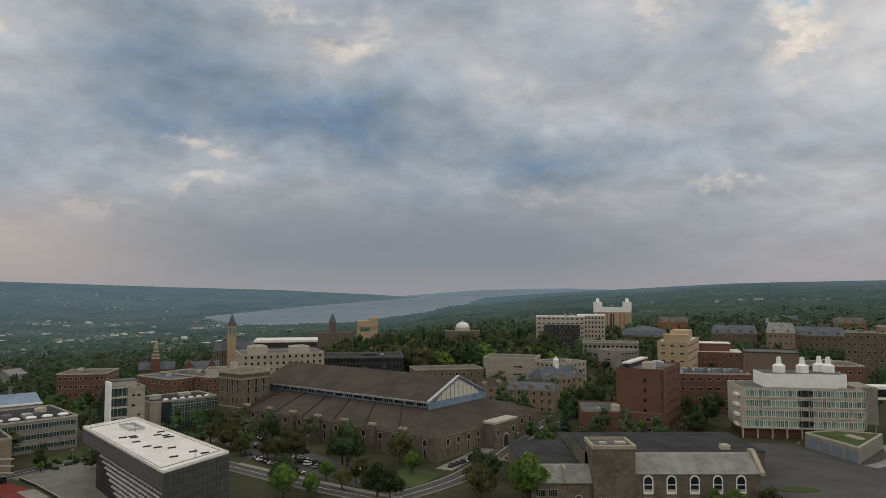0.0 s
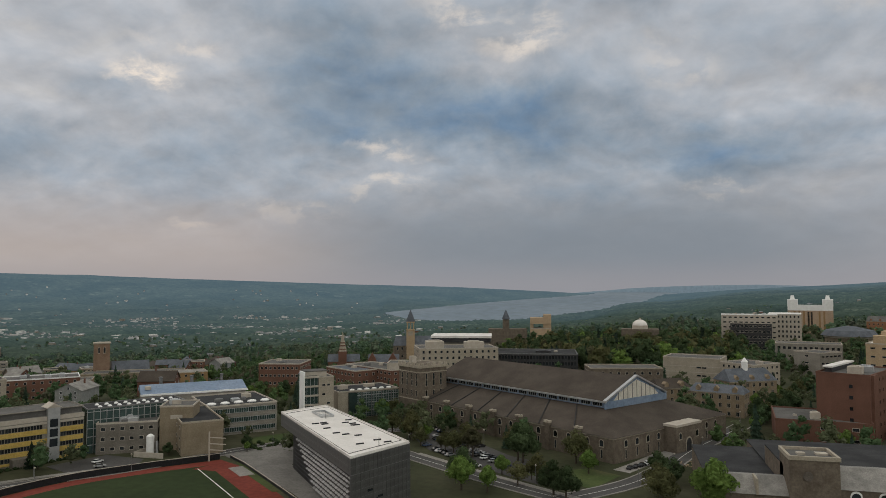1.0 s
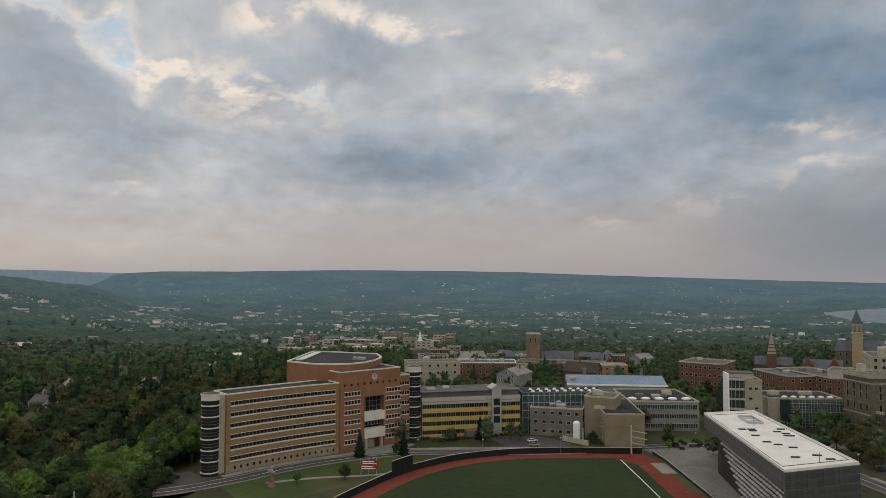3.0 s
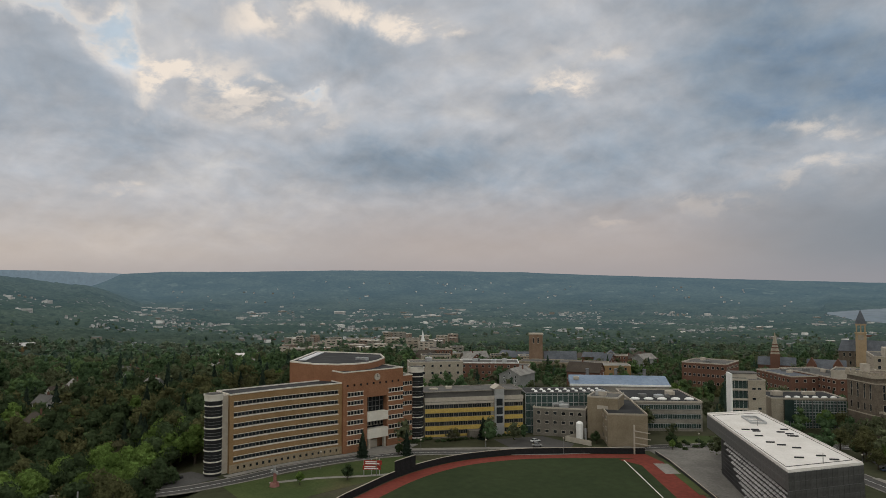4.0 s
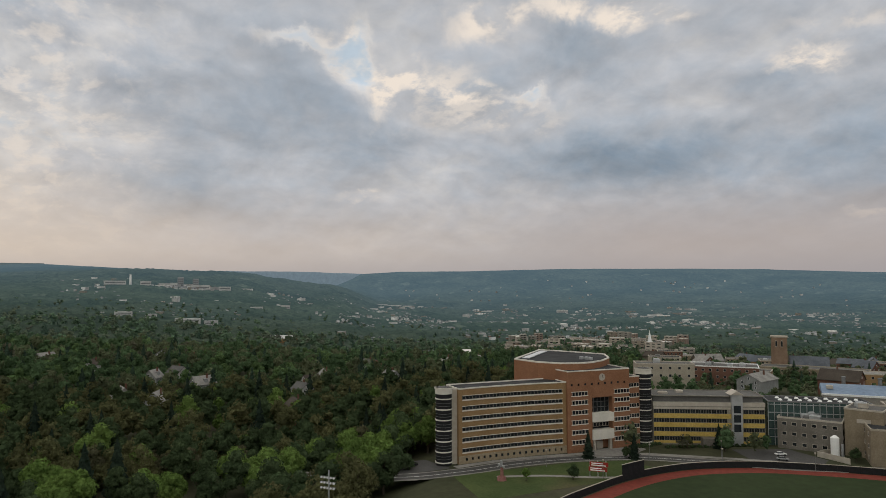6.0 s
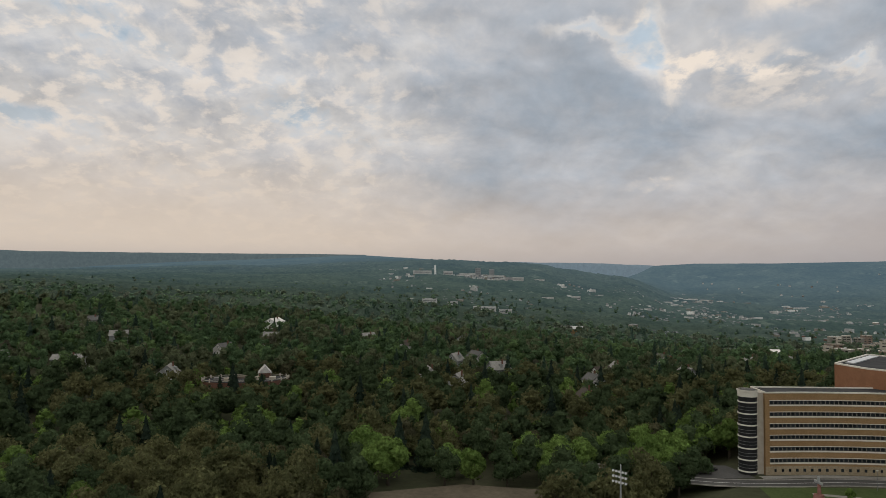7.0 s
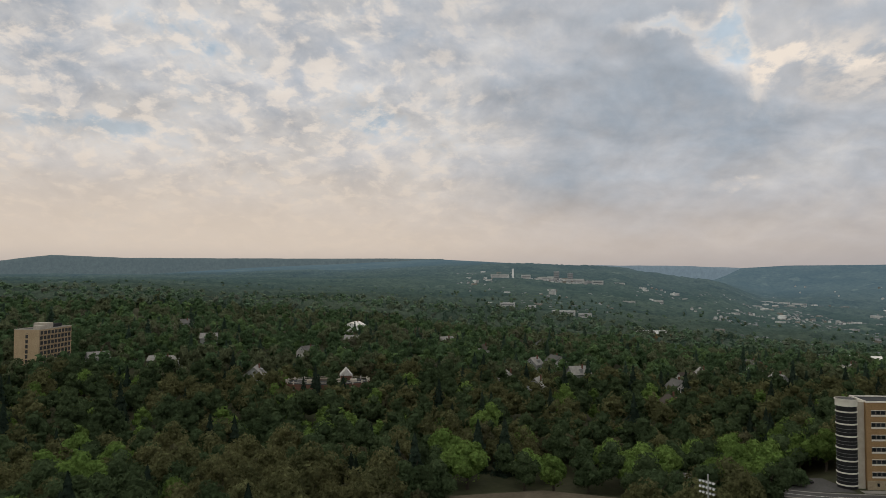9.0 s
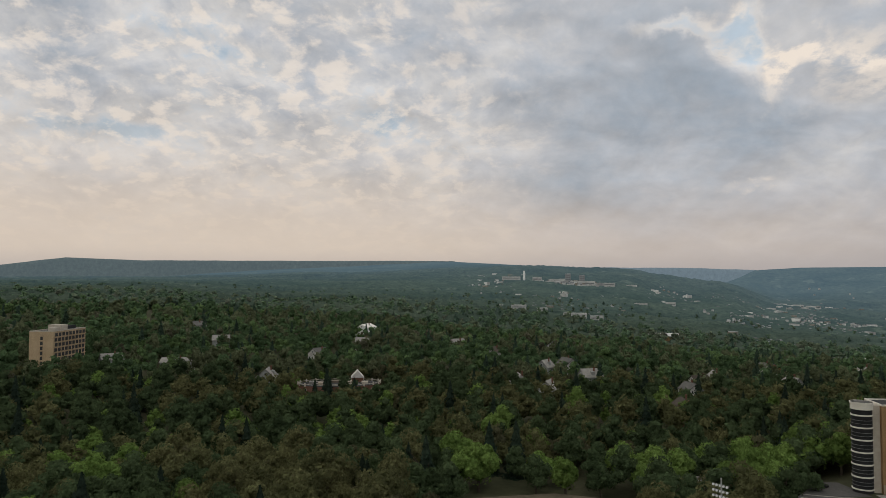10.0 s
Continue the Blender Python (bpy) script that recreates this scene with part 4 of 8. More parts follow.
def build_metal_hall():
    L, B, R, F = (-134.5, 265.0), (-123.5, 285.0), (-67.5, 224.5), (-78.6, 200.0)
    at, w = front_frame(L, F)
    t = thing("metal_hall", at, "metal-clad hall with a white flat roof and tilted shading screens", "building")
    inv = at.inverted()
    loc = [inv @ Vector((*p, 0)) for p in (L, F, R, B)]
    P = [(v.x, v.y) for v in loc]

    def shrink(k):
        c = (sum(p[0] for p in P) / 4, sum(p[1] for p in P) / 4)
        return [(c[0] + (p[0] - c[0]) * k, c[1] + (p[1] - c[1]) * k) for p in P]

    bm = bmesh.new()
    q = shrink(0.985)
    q2 = [(12.0, P[0][1] + 2.0), (P[1][0] - 0.5, P[1][1] + 0.6), q[2], (P[3][0] + 9, q[3][1])]
    prism(bm, q2, -2, 14.6)
    part("lower_wall", bm, METAL_DARK, t, "dark recessed lower storeys")
    bm = bmesh.new()
    prism(bm, P, 14.6, 19.6)
    part("upper_wall", bm, HALL_METAL, t, "grey metal panel upper storeys")
    # panel joints on the end wall and the long wall
    d = Vector((P[2][0] - P[1][0], P[2][1] - P[1][1]))
    m = pose(P[1][0], P[1][1], 0, 0, 0, math.degrees(math.atan2(d.y, d.x)))
    bm = bmesh.new()
    box(bm, 0, d.length - 0.3, -0.25, 0.4, -2, 14.6)
    part("end_wall", bm, HALL_METAL, t, at=m)
    rng = random.Random(4)
    for i in range(14):
        for k in range(8):
            bm_key = "panel_mesh"
            if bm_key not in WINDOWS:
                b2 = bmesh.new()
                box(b2, 0.04, d.length / 14 - 0.04, -0.07, 0, 0.04, 2.36)
                data = bpy.data.meshes.new("panel")
                b2.to_mesh(data)
                b2.free()
                # end wall darker than the long front: its shade is in the colour
                data.materials.append(material("perforated_panel_shaded", (0.080, 0.081, 0.081), (0.110, 0.111, 0.110), 0.15, 0.40, metal=0.35, per_object=0.12, spec=0.3))
                WINDOWS[bm_key] = data
            ob = new("panel", WINDOWS[bm_key])
            ob.parent, ob.matrix_basis = t, m @ pose(d.length * i / 14, -0.26 if k < 6 else -0.02, 0.3 + 2.4 * k)
    bm = bmesh.new()
    for i in range(3):
        x = rng.uniform(6, 20)
        z = rng.uniform(4, 15)
        box(bm, x, x + 2.2, -0.4, -0.3, z, z + 0.7)
    part("slot_window", bm, GLASS, t, at=m)
    # long front: slits in the upper wall, rows of tilted screens below
    b2 = bmesh.new()
    box(b2, 0.03, 2.97, -0.06, 0, 0.03, 2.42)
    face_panel = bpy.data.meshes.new("panel")
    bmesh.ops.recalc_face_normals(b2, faces=b2.faces)
    b2.to_mesh(face_panel)
    b2.free()
    face_panel.materials.append(HALL_METAL)
    for i in range(int(w // 3)):
        for k in range(2):
            ob = new("panel", face_panel)
            ob.parent, ob.matrix_basis = t, pose(3 * i, 0, 14.65 + 2.48 * k)
    b2 = bmesh.new()
    box(b2, -0.98, 0.98, -0.03, 0.03, -0.42, 0.42)
    screen = bpy.data.meshes.new("screen")
    bmesh.ops.recalc_face_normals(b2, faces=b2.faces)
    b2.to_mesh(screen)
    b2.free()
    screen.materials.append(material("perforated_screen", (0.22, 0.22, 0.22), (0.28, 0.28, 0.278), 0.3, 0.45, metal=0.1, per_object=0.15))
    for k in range(9):
        for i in range(24):
            x = 23 + 2.75 * i + 3.2 * k
            if x < w - 1.6:
                ob = new("screen", screen)
                ob.parent, ob.matrix_basis = t, pose(x, 0.55 - 0.10 * k, 13.5 - 1.45 * k, -60 + rng.uniform(-4, 4), 6 + rng.uniform(-3, 3), 0)
        bm = bmesh.new()
        box(bm, 17, w - 1, 1.2, 1.4, 13.4 - 1.45 * k, 13.52 - 1.45 * k)
        part("screen_rail", bm, METAL_DARK, t)
    # roof with a low kerb
    bm = bmesh.new()
    prism(bm, P, 19.6, 20.0)
    part("roof", bm, ROOF_WHITE, t, "white membrane roof")
    bm = bmesh.new()
    S = shrink(0.995)
    T = shrink(0.975)
    rim(bm, S, T, 20.0, 20.35)
    part("parapet", bm, ROOF_WHITE, t)
    bm = bmesh.new()
    U, V = shrink(0.90), shrink(0.893)
    rim(bm, U, V, 20.0, 20.12)
    part("roof_seam", bm, ROOF_GREY, t)
    # raised hatch frame and scattered dark vents
    for i in range(5):
        bm = bmesh.new()
        box(bm, 7 + i * 3.0, 7.15 + i * 3.0, 11, 16, 20.6, 20.8)
        part("frame_bar", bm, STEEL, t)
    bm = bmesh.new()
    rim(bm, [(6.8, 10.8), (19.4, 10.8), (19.4, 16.2), (6.8, 16.2)], [(7.0, 11.0), (19.2, 11.0), (19.2, 16.0), (7.0, 16.0)], 20.0, 20.8)
    part("roof_frame", bm, STEEL, t)
    for i in range(15):
        bm = bmesh.new()
        x, y = rng.uniform(26, w - 14), rng.uniform(5, 19)
        box(bm, x - 0.22, x + 0.22, y - 1.3, y + 1.3, 20.0, 20.4)
        part("roof_vent", bm, METAL_DARK, t)
    for x, y in ((22, 12), (w - 10, 13)):
        bm = bmesh.new()
        tube(bm, x, y, 0.12, 0.08, 20, 23, 6)
        part("roof_post", bm, METAL_GREY, t)


build_metal_hall()


# ---- the armoury hall ----
def build_armoury():
    A, Bp = (-116.5, 378.2), (-2.8, 292.7)
    at, w = front_frame(A, Bp)
    t = thing("armoury", at, "huge stone armoury hall with brown shingle roofs and a glazed clerestory", "building")
    D = 86.0
    # end wall runs to (38.9, 370.4): the plan is a little skewed, so build square to the long side
    bm = bmesh.new()
    box(bm, 0, w, 0, D, -2, 10.2)
    part("wall", bm, STONE, t, "grey-brown rubble stone walls")
    # lower roofs slope up to the clerestory
    c0, c1, ix = 21.0, D - 21.0, 20.0
    bm = bmesh.new()
    lo = [(-0.6, -0.6, 10.2), (w + 0.6, -0.6, 10.2), (w + 0.6, D + 0.6, 10.2), (-0.6, D + 0.6, 10.2)]
    hi = [(6, c0, 17.2), (w - ix, c0, 17.2), (w - ix, c1, 17.2), (6, c1, 17.2)]
    v = [bm.verts.new(p) for p in lo + hi]
    for f in ((0, 1, 5, 4), (1, 2, 6, 5), (2, 3, 7, 6), (3, 0, 4, 7), (4, 5, 6, 7), (3, 2, 1, 0)):
        bm.faces.new([v[i] for i in f])
    part("lower_roof", bm, SHINGLE, t, "brown shingle lower roof")
    # dark ribs down the lower roof
    for i in range(1, 7):
        x = w * i / 7
        bm = bmesh.new()
        xr = 6 + (w - ix - 6) * i / 7
        q = [(x, -0.5, 10.35), (x + 0.5, -0.5, 10.35), (xr + 0.5, c0, 17.35), (xr, c0, 17.35)]
        v = [bm.verts.new(p) for p in q] + [bm.verts.new((a, b, c + 0.25)) for a, b, c in q]
        for f in ((4, 5, 6, 7), (0, 1, 5, 4), (1, 2, 6, 5), (3, 0, 4, 7)):
            bm.faces.new([v[j] for j in f])
        part("roof_rib", bm, ROOF_DARK, t)
    # clerestory
    bm = bmesh.new()
    box(bm, 6, w - ix, c0 + 0.4, c1 - 0.4, 16.9, 20.4)
    part("clerestory", bm, METAL_BLUE, t, "pale blue metal clerestory")
    glassy = window_mesh(5.2, 1.5, 3, frame_mat=STEEL)
    for i in range(17):
        ob = new("window", glassy)
        ob.parent, ob.matrix_basis = t, pose(11 + (w - ix - 16) * i / 16, c0 + 0.4, 18.6)
    # upper roof and its pale eaves
    bm = bmesh.new()
    gable(bm, 3, w - ix - 0.5, c0 - 1.2, c1 + 1.2, 20.4, 29.6, "x")
    part("upper_roof", bm, SHINGLE, t, "brown shingle main roof")
    bm = bmesh.new()
    box(bm, 3, w - ix + 1.2, c0 - 1.5, c0 - 1.0, 19.7, 20.45)
    part("eave_gutter", bm, STEEL, t)
    # glazed gable end
    bm = bmesh.new()
    m = D / 2
    tri = [(c0 - 1.2, 20.4), (c1 + 1.2, 20.4), (m, 29.8)]
    v = [bm.verts.new((x, y, z)) for x in (w - ix - 0.3, w - ix + 0.4) for y, z in tri]
    for f in ((0, 2, 1), (3, 4, 5), (0, 1, 4, 3), (1, 2, 5, 4), (2, 0, 3, 5)):
        bm.faces.new([v[i] for i in f])
    end = part("gable_end", bm, METAL_BLUE, t, "pale metal gable frame")
    bm = bmesh.new()
    tri = [(c0 + 5, 20.2), (c1 - 5, 20.2), (c1 - 9, 23.4), (m, 28.2), (c0 + 9, 23.4)]
    v = [bm.verts.new((x, y, z)) for x in (w - ix + 0.3, w - ix + 0.6) for y, z in tri]
    n = len(tri)
    bm.faces.new(v[n:])
    for i in range(n):
        bm.faces.new((v[i], v[(i + 1) % n], v[n + (i + 1) % n], v[n + i]))
    part("gable_glass", bm, material("milky_glass", (0.48, 0.46, 0.40), (0.56, 0.53, 0.46), 0.2, 0.3), end, "milky glazing")
    for i in range(1, 10):
        y = c0 + 5 + (c1 - c0 - 10) * i / 10
        top = 23.2 + 4.6 * (1 - abs(y - m) / (m - c0 - 5))
        bm = bmesh.new()
        box(bm, w - ix + 0.5, w - ix + 0.75, y - 0.12, y + 0.12, 20.2, top)
        part("mullion", bm, METAL_GREY, end)
    # verge boards of the gable
    for s in (1, -1):
        bm = bmesh.new()
        y0, y1 = m + s * (m - c0 + 1.4), m
        v = [bm.verts.new((x, y, z)) for x in (w - ix - 0.4, w - ix + 1.2) for y, z in ((y0, 20.0), (y1, 29.6), (y1, 30.4), (y0, 20.8))]
        for f in ((0, 1, 2, 3), (7, 6, 5, 4), (0, 4, 5, 1), (3, 2, 6, 7), (0, 3, 7, 4), (1, 5, 6, 2)):
            bm.faces.new([v[i] for i in f])
        part("verge", bm, STEEL, t)
    bm = bmesh.new()
    box(bm, w - ix, w - ix + 0.8, c0 - 1.4, c1 + 1.4, 17.0, 20.2)
    part("gable_base", bm, METAL_BLUE, t)
    # arched windows with stone surrounds, buttresses between bays
    arch = window_mesh(2.0, 2.6, 1, frame_mat=STONE_PALE, arch=True)
    tall = window_mesh(1.0, 3.4, 0, frame_mat=STONE_PALE)
    for b in range(7):
        x0 = 20 + (w - 20) * b / 7
        for k in range(2):
            x = x0 + 4 + 7.5 * k
            ob = new("window", arch)
            ob.parent, ob.matrix_basis = t, pose(x, 0, 7.4)
            ob = new("window", tall)
            ob.parent, ob.matrix_basis = t, pose(x, 0, 3.0)
        bm = bmesh.new()
        box(bm, x0 - 1.1, x0 + 1.1, -1.4, 0.3, -1, 11.2)
        box(bm, x0 - 1.5, x0 + 1.5, -1.7, 0.3, 10.9, 11.7)
        part("buttress", bm, STONE, t)
        for q in (-1.6, 0.6):
            bm = bmesh.new()
            box(bm, x0 + q, x0 + q + 1.0, -1.8, 0.4, 11.7, 12.6)
            part("merlon", bm, STONE_PALE, t)
    for k in range(10):
        y = 8 + 7.6 * k
        if 34 < y < 52:
            continue
        ob = new("window", arch)
        ob.parent, ob.matrix_basis = t, pose(w, y, 7.2, 0, 0, 90)
        ob = new("window", tall)
        ob.parent, ob.matrix_basis = t, pose(w, y, 3.0, 0, 0, 90)
    # stone string course
    for q in ((-0.15, w + 0.15, -0.15, 0.0), (w, w + 0.15, 0.01, D)):
        bm = bmesh.new()
        box(bm, *q, 9.6, 10.1)
        part("string_course", bm, STONE_PALE, t)
    # entrance porch on the end wall
    bm = bmesh.new()
    box(bm, w, w + 6, 35, 54, -1, 11.0)
    porch = part("porch", bm, STONE, t, "stone entrance porch")
    bm = bmesh.new()
    box(bm, w - 0.2, w + 6.3, 34.7, 54.3, 11.0, 12.0)
    part("porch_coping", bm, CREAM, porch)
    ob = new("door", window_mesh(4.0, 5.4, 1, glass=METAL_DARK, frame_mat=STONE_PALE, arch=True))
    ob.parent, ob.matrix_basis = porch, pose(w + 6.02, 44.5, 2.8, 0, 0, 90)
    for y in (38, 51):
        ob = new("window", arch)
        ob.parent, ob.matrix_basis = porch, pose(w + 6.0, y, 7.0, 0, 0, 90)
    # tower at the far corner
    bm = bmesh.new()
    box(bm, -2, 17, -2.5, 16, -2, 28.5)
    tower = part("tower", bm, STONE, t, "square stone tower with battlements")
    for i in range(5):
        for q in ((-2.5 + 4.2 * i, -0.2 + 4.2 * i, -3.0, -2.2), (16.7, 17.5, -2.1 + 4.0 * i, 0.1 + 4.0 * i)):
            bm = bmesh.new()
            box(bm, *q, 28.7, 30.0)
            part("merlon", bm, STONE_PALE, tower)
    bm = bmesh.new()
    rim(bm, [(-2.6, -3.1), (17.6, -3.1), (17.6, 16.6), (-2.6, 16.6)], [(-1.6, -2.1), (16.6, -2.1), (16.6, 15.6), (-1.6, 15.6)], 27.2, 28.7)
    part("parapet", bm, STONE_PALE, tower)
    for z in (10.0, 24.6):
        for q in ((-2.3, 17.3, -2.8, -2.4), (16.9, 17.3, -2.39, 16)):
            bm = bmesh.new()
            box(bm, *q, z, z + 0.5)
            part("string_course", bm, STONE_PALE, tower)
    slit = window_mesh(1.2, 3.2, 0, frame_mat=STONE_PALE)
    for x in (1, 5.5, 10, 14):
        for z in (4, 13.5, 19, 22.5):
            ob = new("window", slit)
            ob.parent, ob.matrix_basis = tower, pose(x, -2.5, z)
    for y in (2, 7, 12):
        for z in (13.5, 19, 22.5):
            ob = new("window", slit)
            ob.parent, ob.matrix_basis = tower, pose(17, y, z, 0, 0, 90)
    bm = bmesh.new()
    box(bm, 1, 4, 2, 5, 28.5, 32.5)
    part("chimney", bm, CREAM, tower)


build_armoury()


# ---- the stone gymnasium close by ----
def build_gym():
    at, w = front_frame((63.0, 233.5), (104.0, 233.5))
    t = thing("gymnasium", at, "grey stone gymnasium with a slate roof and a square entrance tower", "building")
    bm = bmesh.new()
    box(bm, 0, w, 0, 22, -2, 11.0)
    part("wall", bm, STONE, t, "grey stone walls")
    bm = bmesh.new()
    v = [bm.verts.new(p) for p in ((-0.5, -0.6, 10.9), (w + 0.6, -0.6, 10.9), (w + 0.6, 9, 10.9), (-0.5, 9, 10.9), (-0.5, 6.2, 16.0), (w - 0.5, 6.2, 16.0), (w - 0.5, 8.5, 16.0), (-0.5, 8.5, 16.0))]
    for f in ((0, 1, 5, 4), (1, 2, 6, 5), (2, 3, 7, 6), (3, 0, 4, 7), (4, 5, 6, 7), (3, 2, 1, 0)):
        bm.faces.new([v[i] for i in f])
    part("slate_roof", bm, SLATE, t, "grey slate sloping roof")
    bm = bmesh.new()
    box(bm, -14, w - 0.2, 7.5, 36, -2, 15.4)
    part("hall_block", bm, STONE, t)
    bm = bmesh.new()
    box(bm, -14, w - 0.5, 8.2, 36, 15.4, 15.8)
    part("flat_roof", bm, ROOF_DARK, t, "dark flat roof")
    arch = window_mesh(2.6, 4.8, 3, frame_mat=WHITE, arch=True)
    for i in range(5):
        bm = bmesh.new()
        box(bm, 2.7 + 7.6 * i, 5.7 + 7.6 * i, -0.12, 0.1, 4.2, 5.9)
        part("window_panel", bm, CREAM, t, "cream panel under the window")
        bm = bmesh.new()
        box(bm, 2.8 + 7.6 * i, 5.6 + 7.6 * i, -0.24, 0.0, 7.3, 7.5)
        part("window_transom", bm, WHITE, t)
        ob = new("window", arch)
        ob.parent, ob.matrix_basis = t, pose(4.2 + 7.6 * i, 0, 7.6)
        ob = new("window", window_mesh(2.6, 1.6, 2, frame_mat=STONE_PALE))
        ob.parent, ob.matrix_basis = t, pose(4.2 + 7.6 * i, 0, 2.4)
    roof_unit(t, w - 6, 14, 15.8, 3, 3, 1.6, CREAM)
    # stone end gable, chimney
    bm = bmesh.new()
    v = [bm.verts.new((x, y, z)) for x in (w - 0.2, w + 1.2) for y, z in ((-0.8, 10.4), (-0.8, 11.4), (6.5, 17.2), (9.0, 17.2), (13, 12), (13, 10.4))]
    bm.faces.new(v[:6][::-1])
    bm.faces.new(v[6:])
    for i in range(6):
        bm.faces.new((v[i], v[(i + 1) % 6], v[6 + (i + 1) % 6], v[6 + i]))
    part("gable_coping", bm, STONE_PALE, t)
    # entrance tower
    bm = bmesh.new()
    box(bm, -14, -0.3, -1.5, 12, -2, 19.2)
    tower = part("tower", bm, STONE, t, "square stone tower")
    bm = bmesh.new()
    rim(bm, [(-14.3, -1.8), (0.0, -1.8), (0.0, 12.3), (-14.3, 12.3)], [(-13.5, -1.0), (-0.8, -1.0), (-0.8, 11.5), (-13.5, 11.5)], 19.2, 20.4)
    part("parapet", bm, STONE_PALE, tower)
    bm = bmesh.new()
    box(bm, -13.4, -0.9, -0.9, 11.4, 19.2, 19.5)
    part("roof", bm, ROOF_GREY, tower)
    roof_unit(tower, -9.5, 5, 19.5, 2.4, 1.6, 0.7, CREAM)
    roof_unit(tower, -3.5, 6, 19.5, 3.4, 2.6, 0.6, CREAM)
    bm = bmesh.new()
    ring = bmesh.ops.create_cone(bm, cap_ends=True, segments=20, radius1=1.4, radius2=1.4, depth=0.3)["verts"]
    bmesh.ops.transform(bm, matrix=pose(0, 0, 0, 90), verts=ring)
    part("stone_roundel", bm, material("dark_stone", (0.09, 0.08, 0.068), (0.13, 0.115, 0.10), 0.4, 0.9), tower, at=pose(-9, -1.6, 14.5))
    for x in (-11.5, -9, -6.5):
        ob = new("window", window_mesh(1.6, 2.0, 1, frame_mat=STONE_PALE))
        ob.parent, ob.matrix_basis = tower, pose(x, -1.5, 2.8)
    # low left wing
    bm = bmesh.new()
    box(bm, -34, -14, 0.5, 13, -2, 8.0)
    part("wing_wall", bm, STONE, t)
    bm = bmesh.new()
    v = [bm.verts.new(p) for p in ((-34.6, -0.2, 7.9), (-14, -0.2, 7.9), (-14, 13.4, 7.9), (-34.6, 13.4, 7.9), (-33, 6.4, 12.2), (-14, 6.4, 12.2), (-14, 8.4, 12.2), (-33, 8.4, 12.2))]
    for f in ((0, 1, 5, 4), (1, 2, 6, 5), (2, 3, 7, 6), (3, 0, 4, 7), (4, 5, 6, 7), (3, 2, 1, 0)):
        bm.faces.new([v[i] for i in f])
    part("wing_roof", bm, SLATE, t, "grey slate wing roof")
    bm = bmesh.new()
    box(bm, -23.2, -22.6, -0.4, 6.6, 7.8, 12.6)
    part("roof_wall", bm, STONE_PALE, t)
    for x in (-31, -27):
        ob = new("window", window_mesh(2.8, 2.2, 3, frame_mat=STONE_PALE))
        ob.parent, ob.matrix_basis = t, pose(x, 0.5, 4.6)
    ob = new("door", window_mesh(2.2, 3.6, 1, glass=METAL_DARK, frame_mat=STONE_PALE, arch=True))
    ob.parent, ob.matrix_basis = t, pose(-18.5, 0.5, 1.9)
    bm = bmesh.new()
    box(bm, -36, -14, 13, 60, -2, 9.0)
    part("rear_wall", bm, STONE, t)
    bm = bmesh.new()
    box(bm, -36.2, -13.8, 13, 60.2, 9.0, 9.4)
    part("rear_roof", bm, ROOF_DARK, t)
    bm = bmesh.new()
    box(bm, -14, w + 18, 36, 72, -2, 9.6)
    part("rear_wall", bm, STONE, t)
    bm = bmesh.new()
    box(bm, -14.2, w + 18.2, 36, 72.2, 9.6, 10.0)
    part("rear_roof", bm, ROOF_DARK, t)


build_gym()


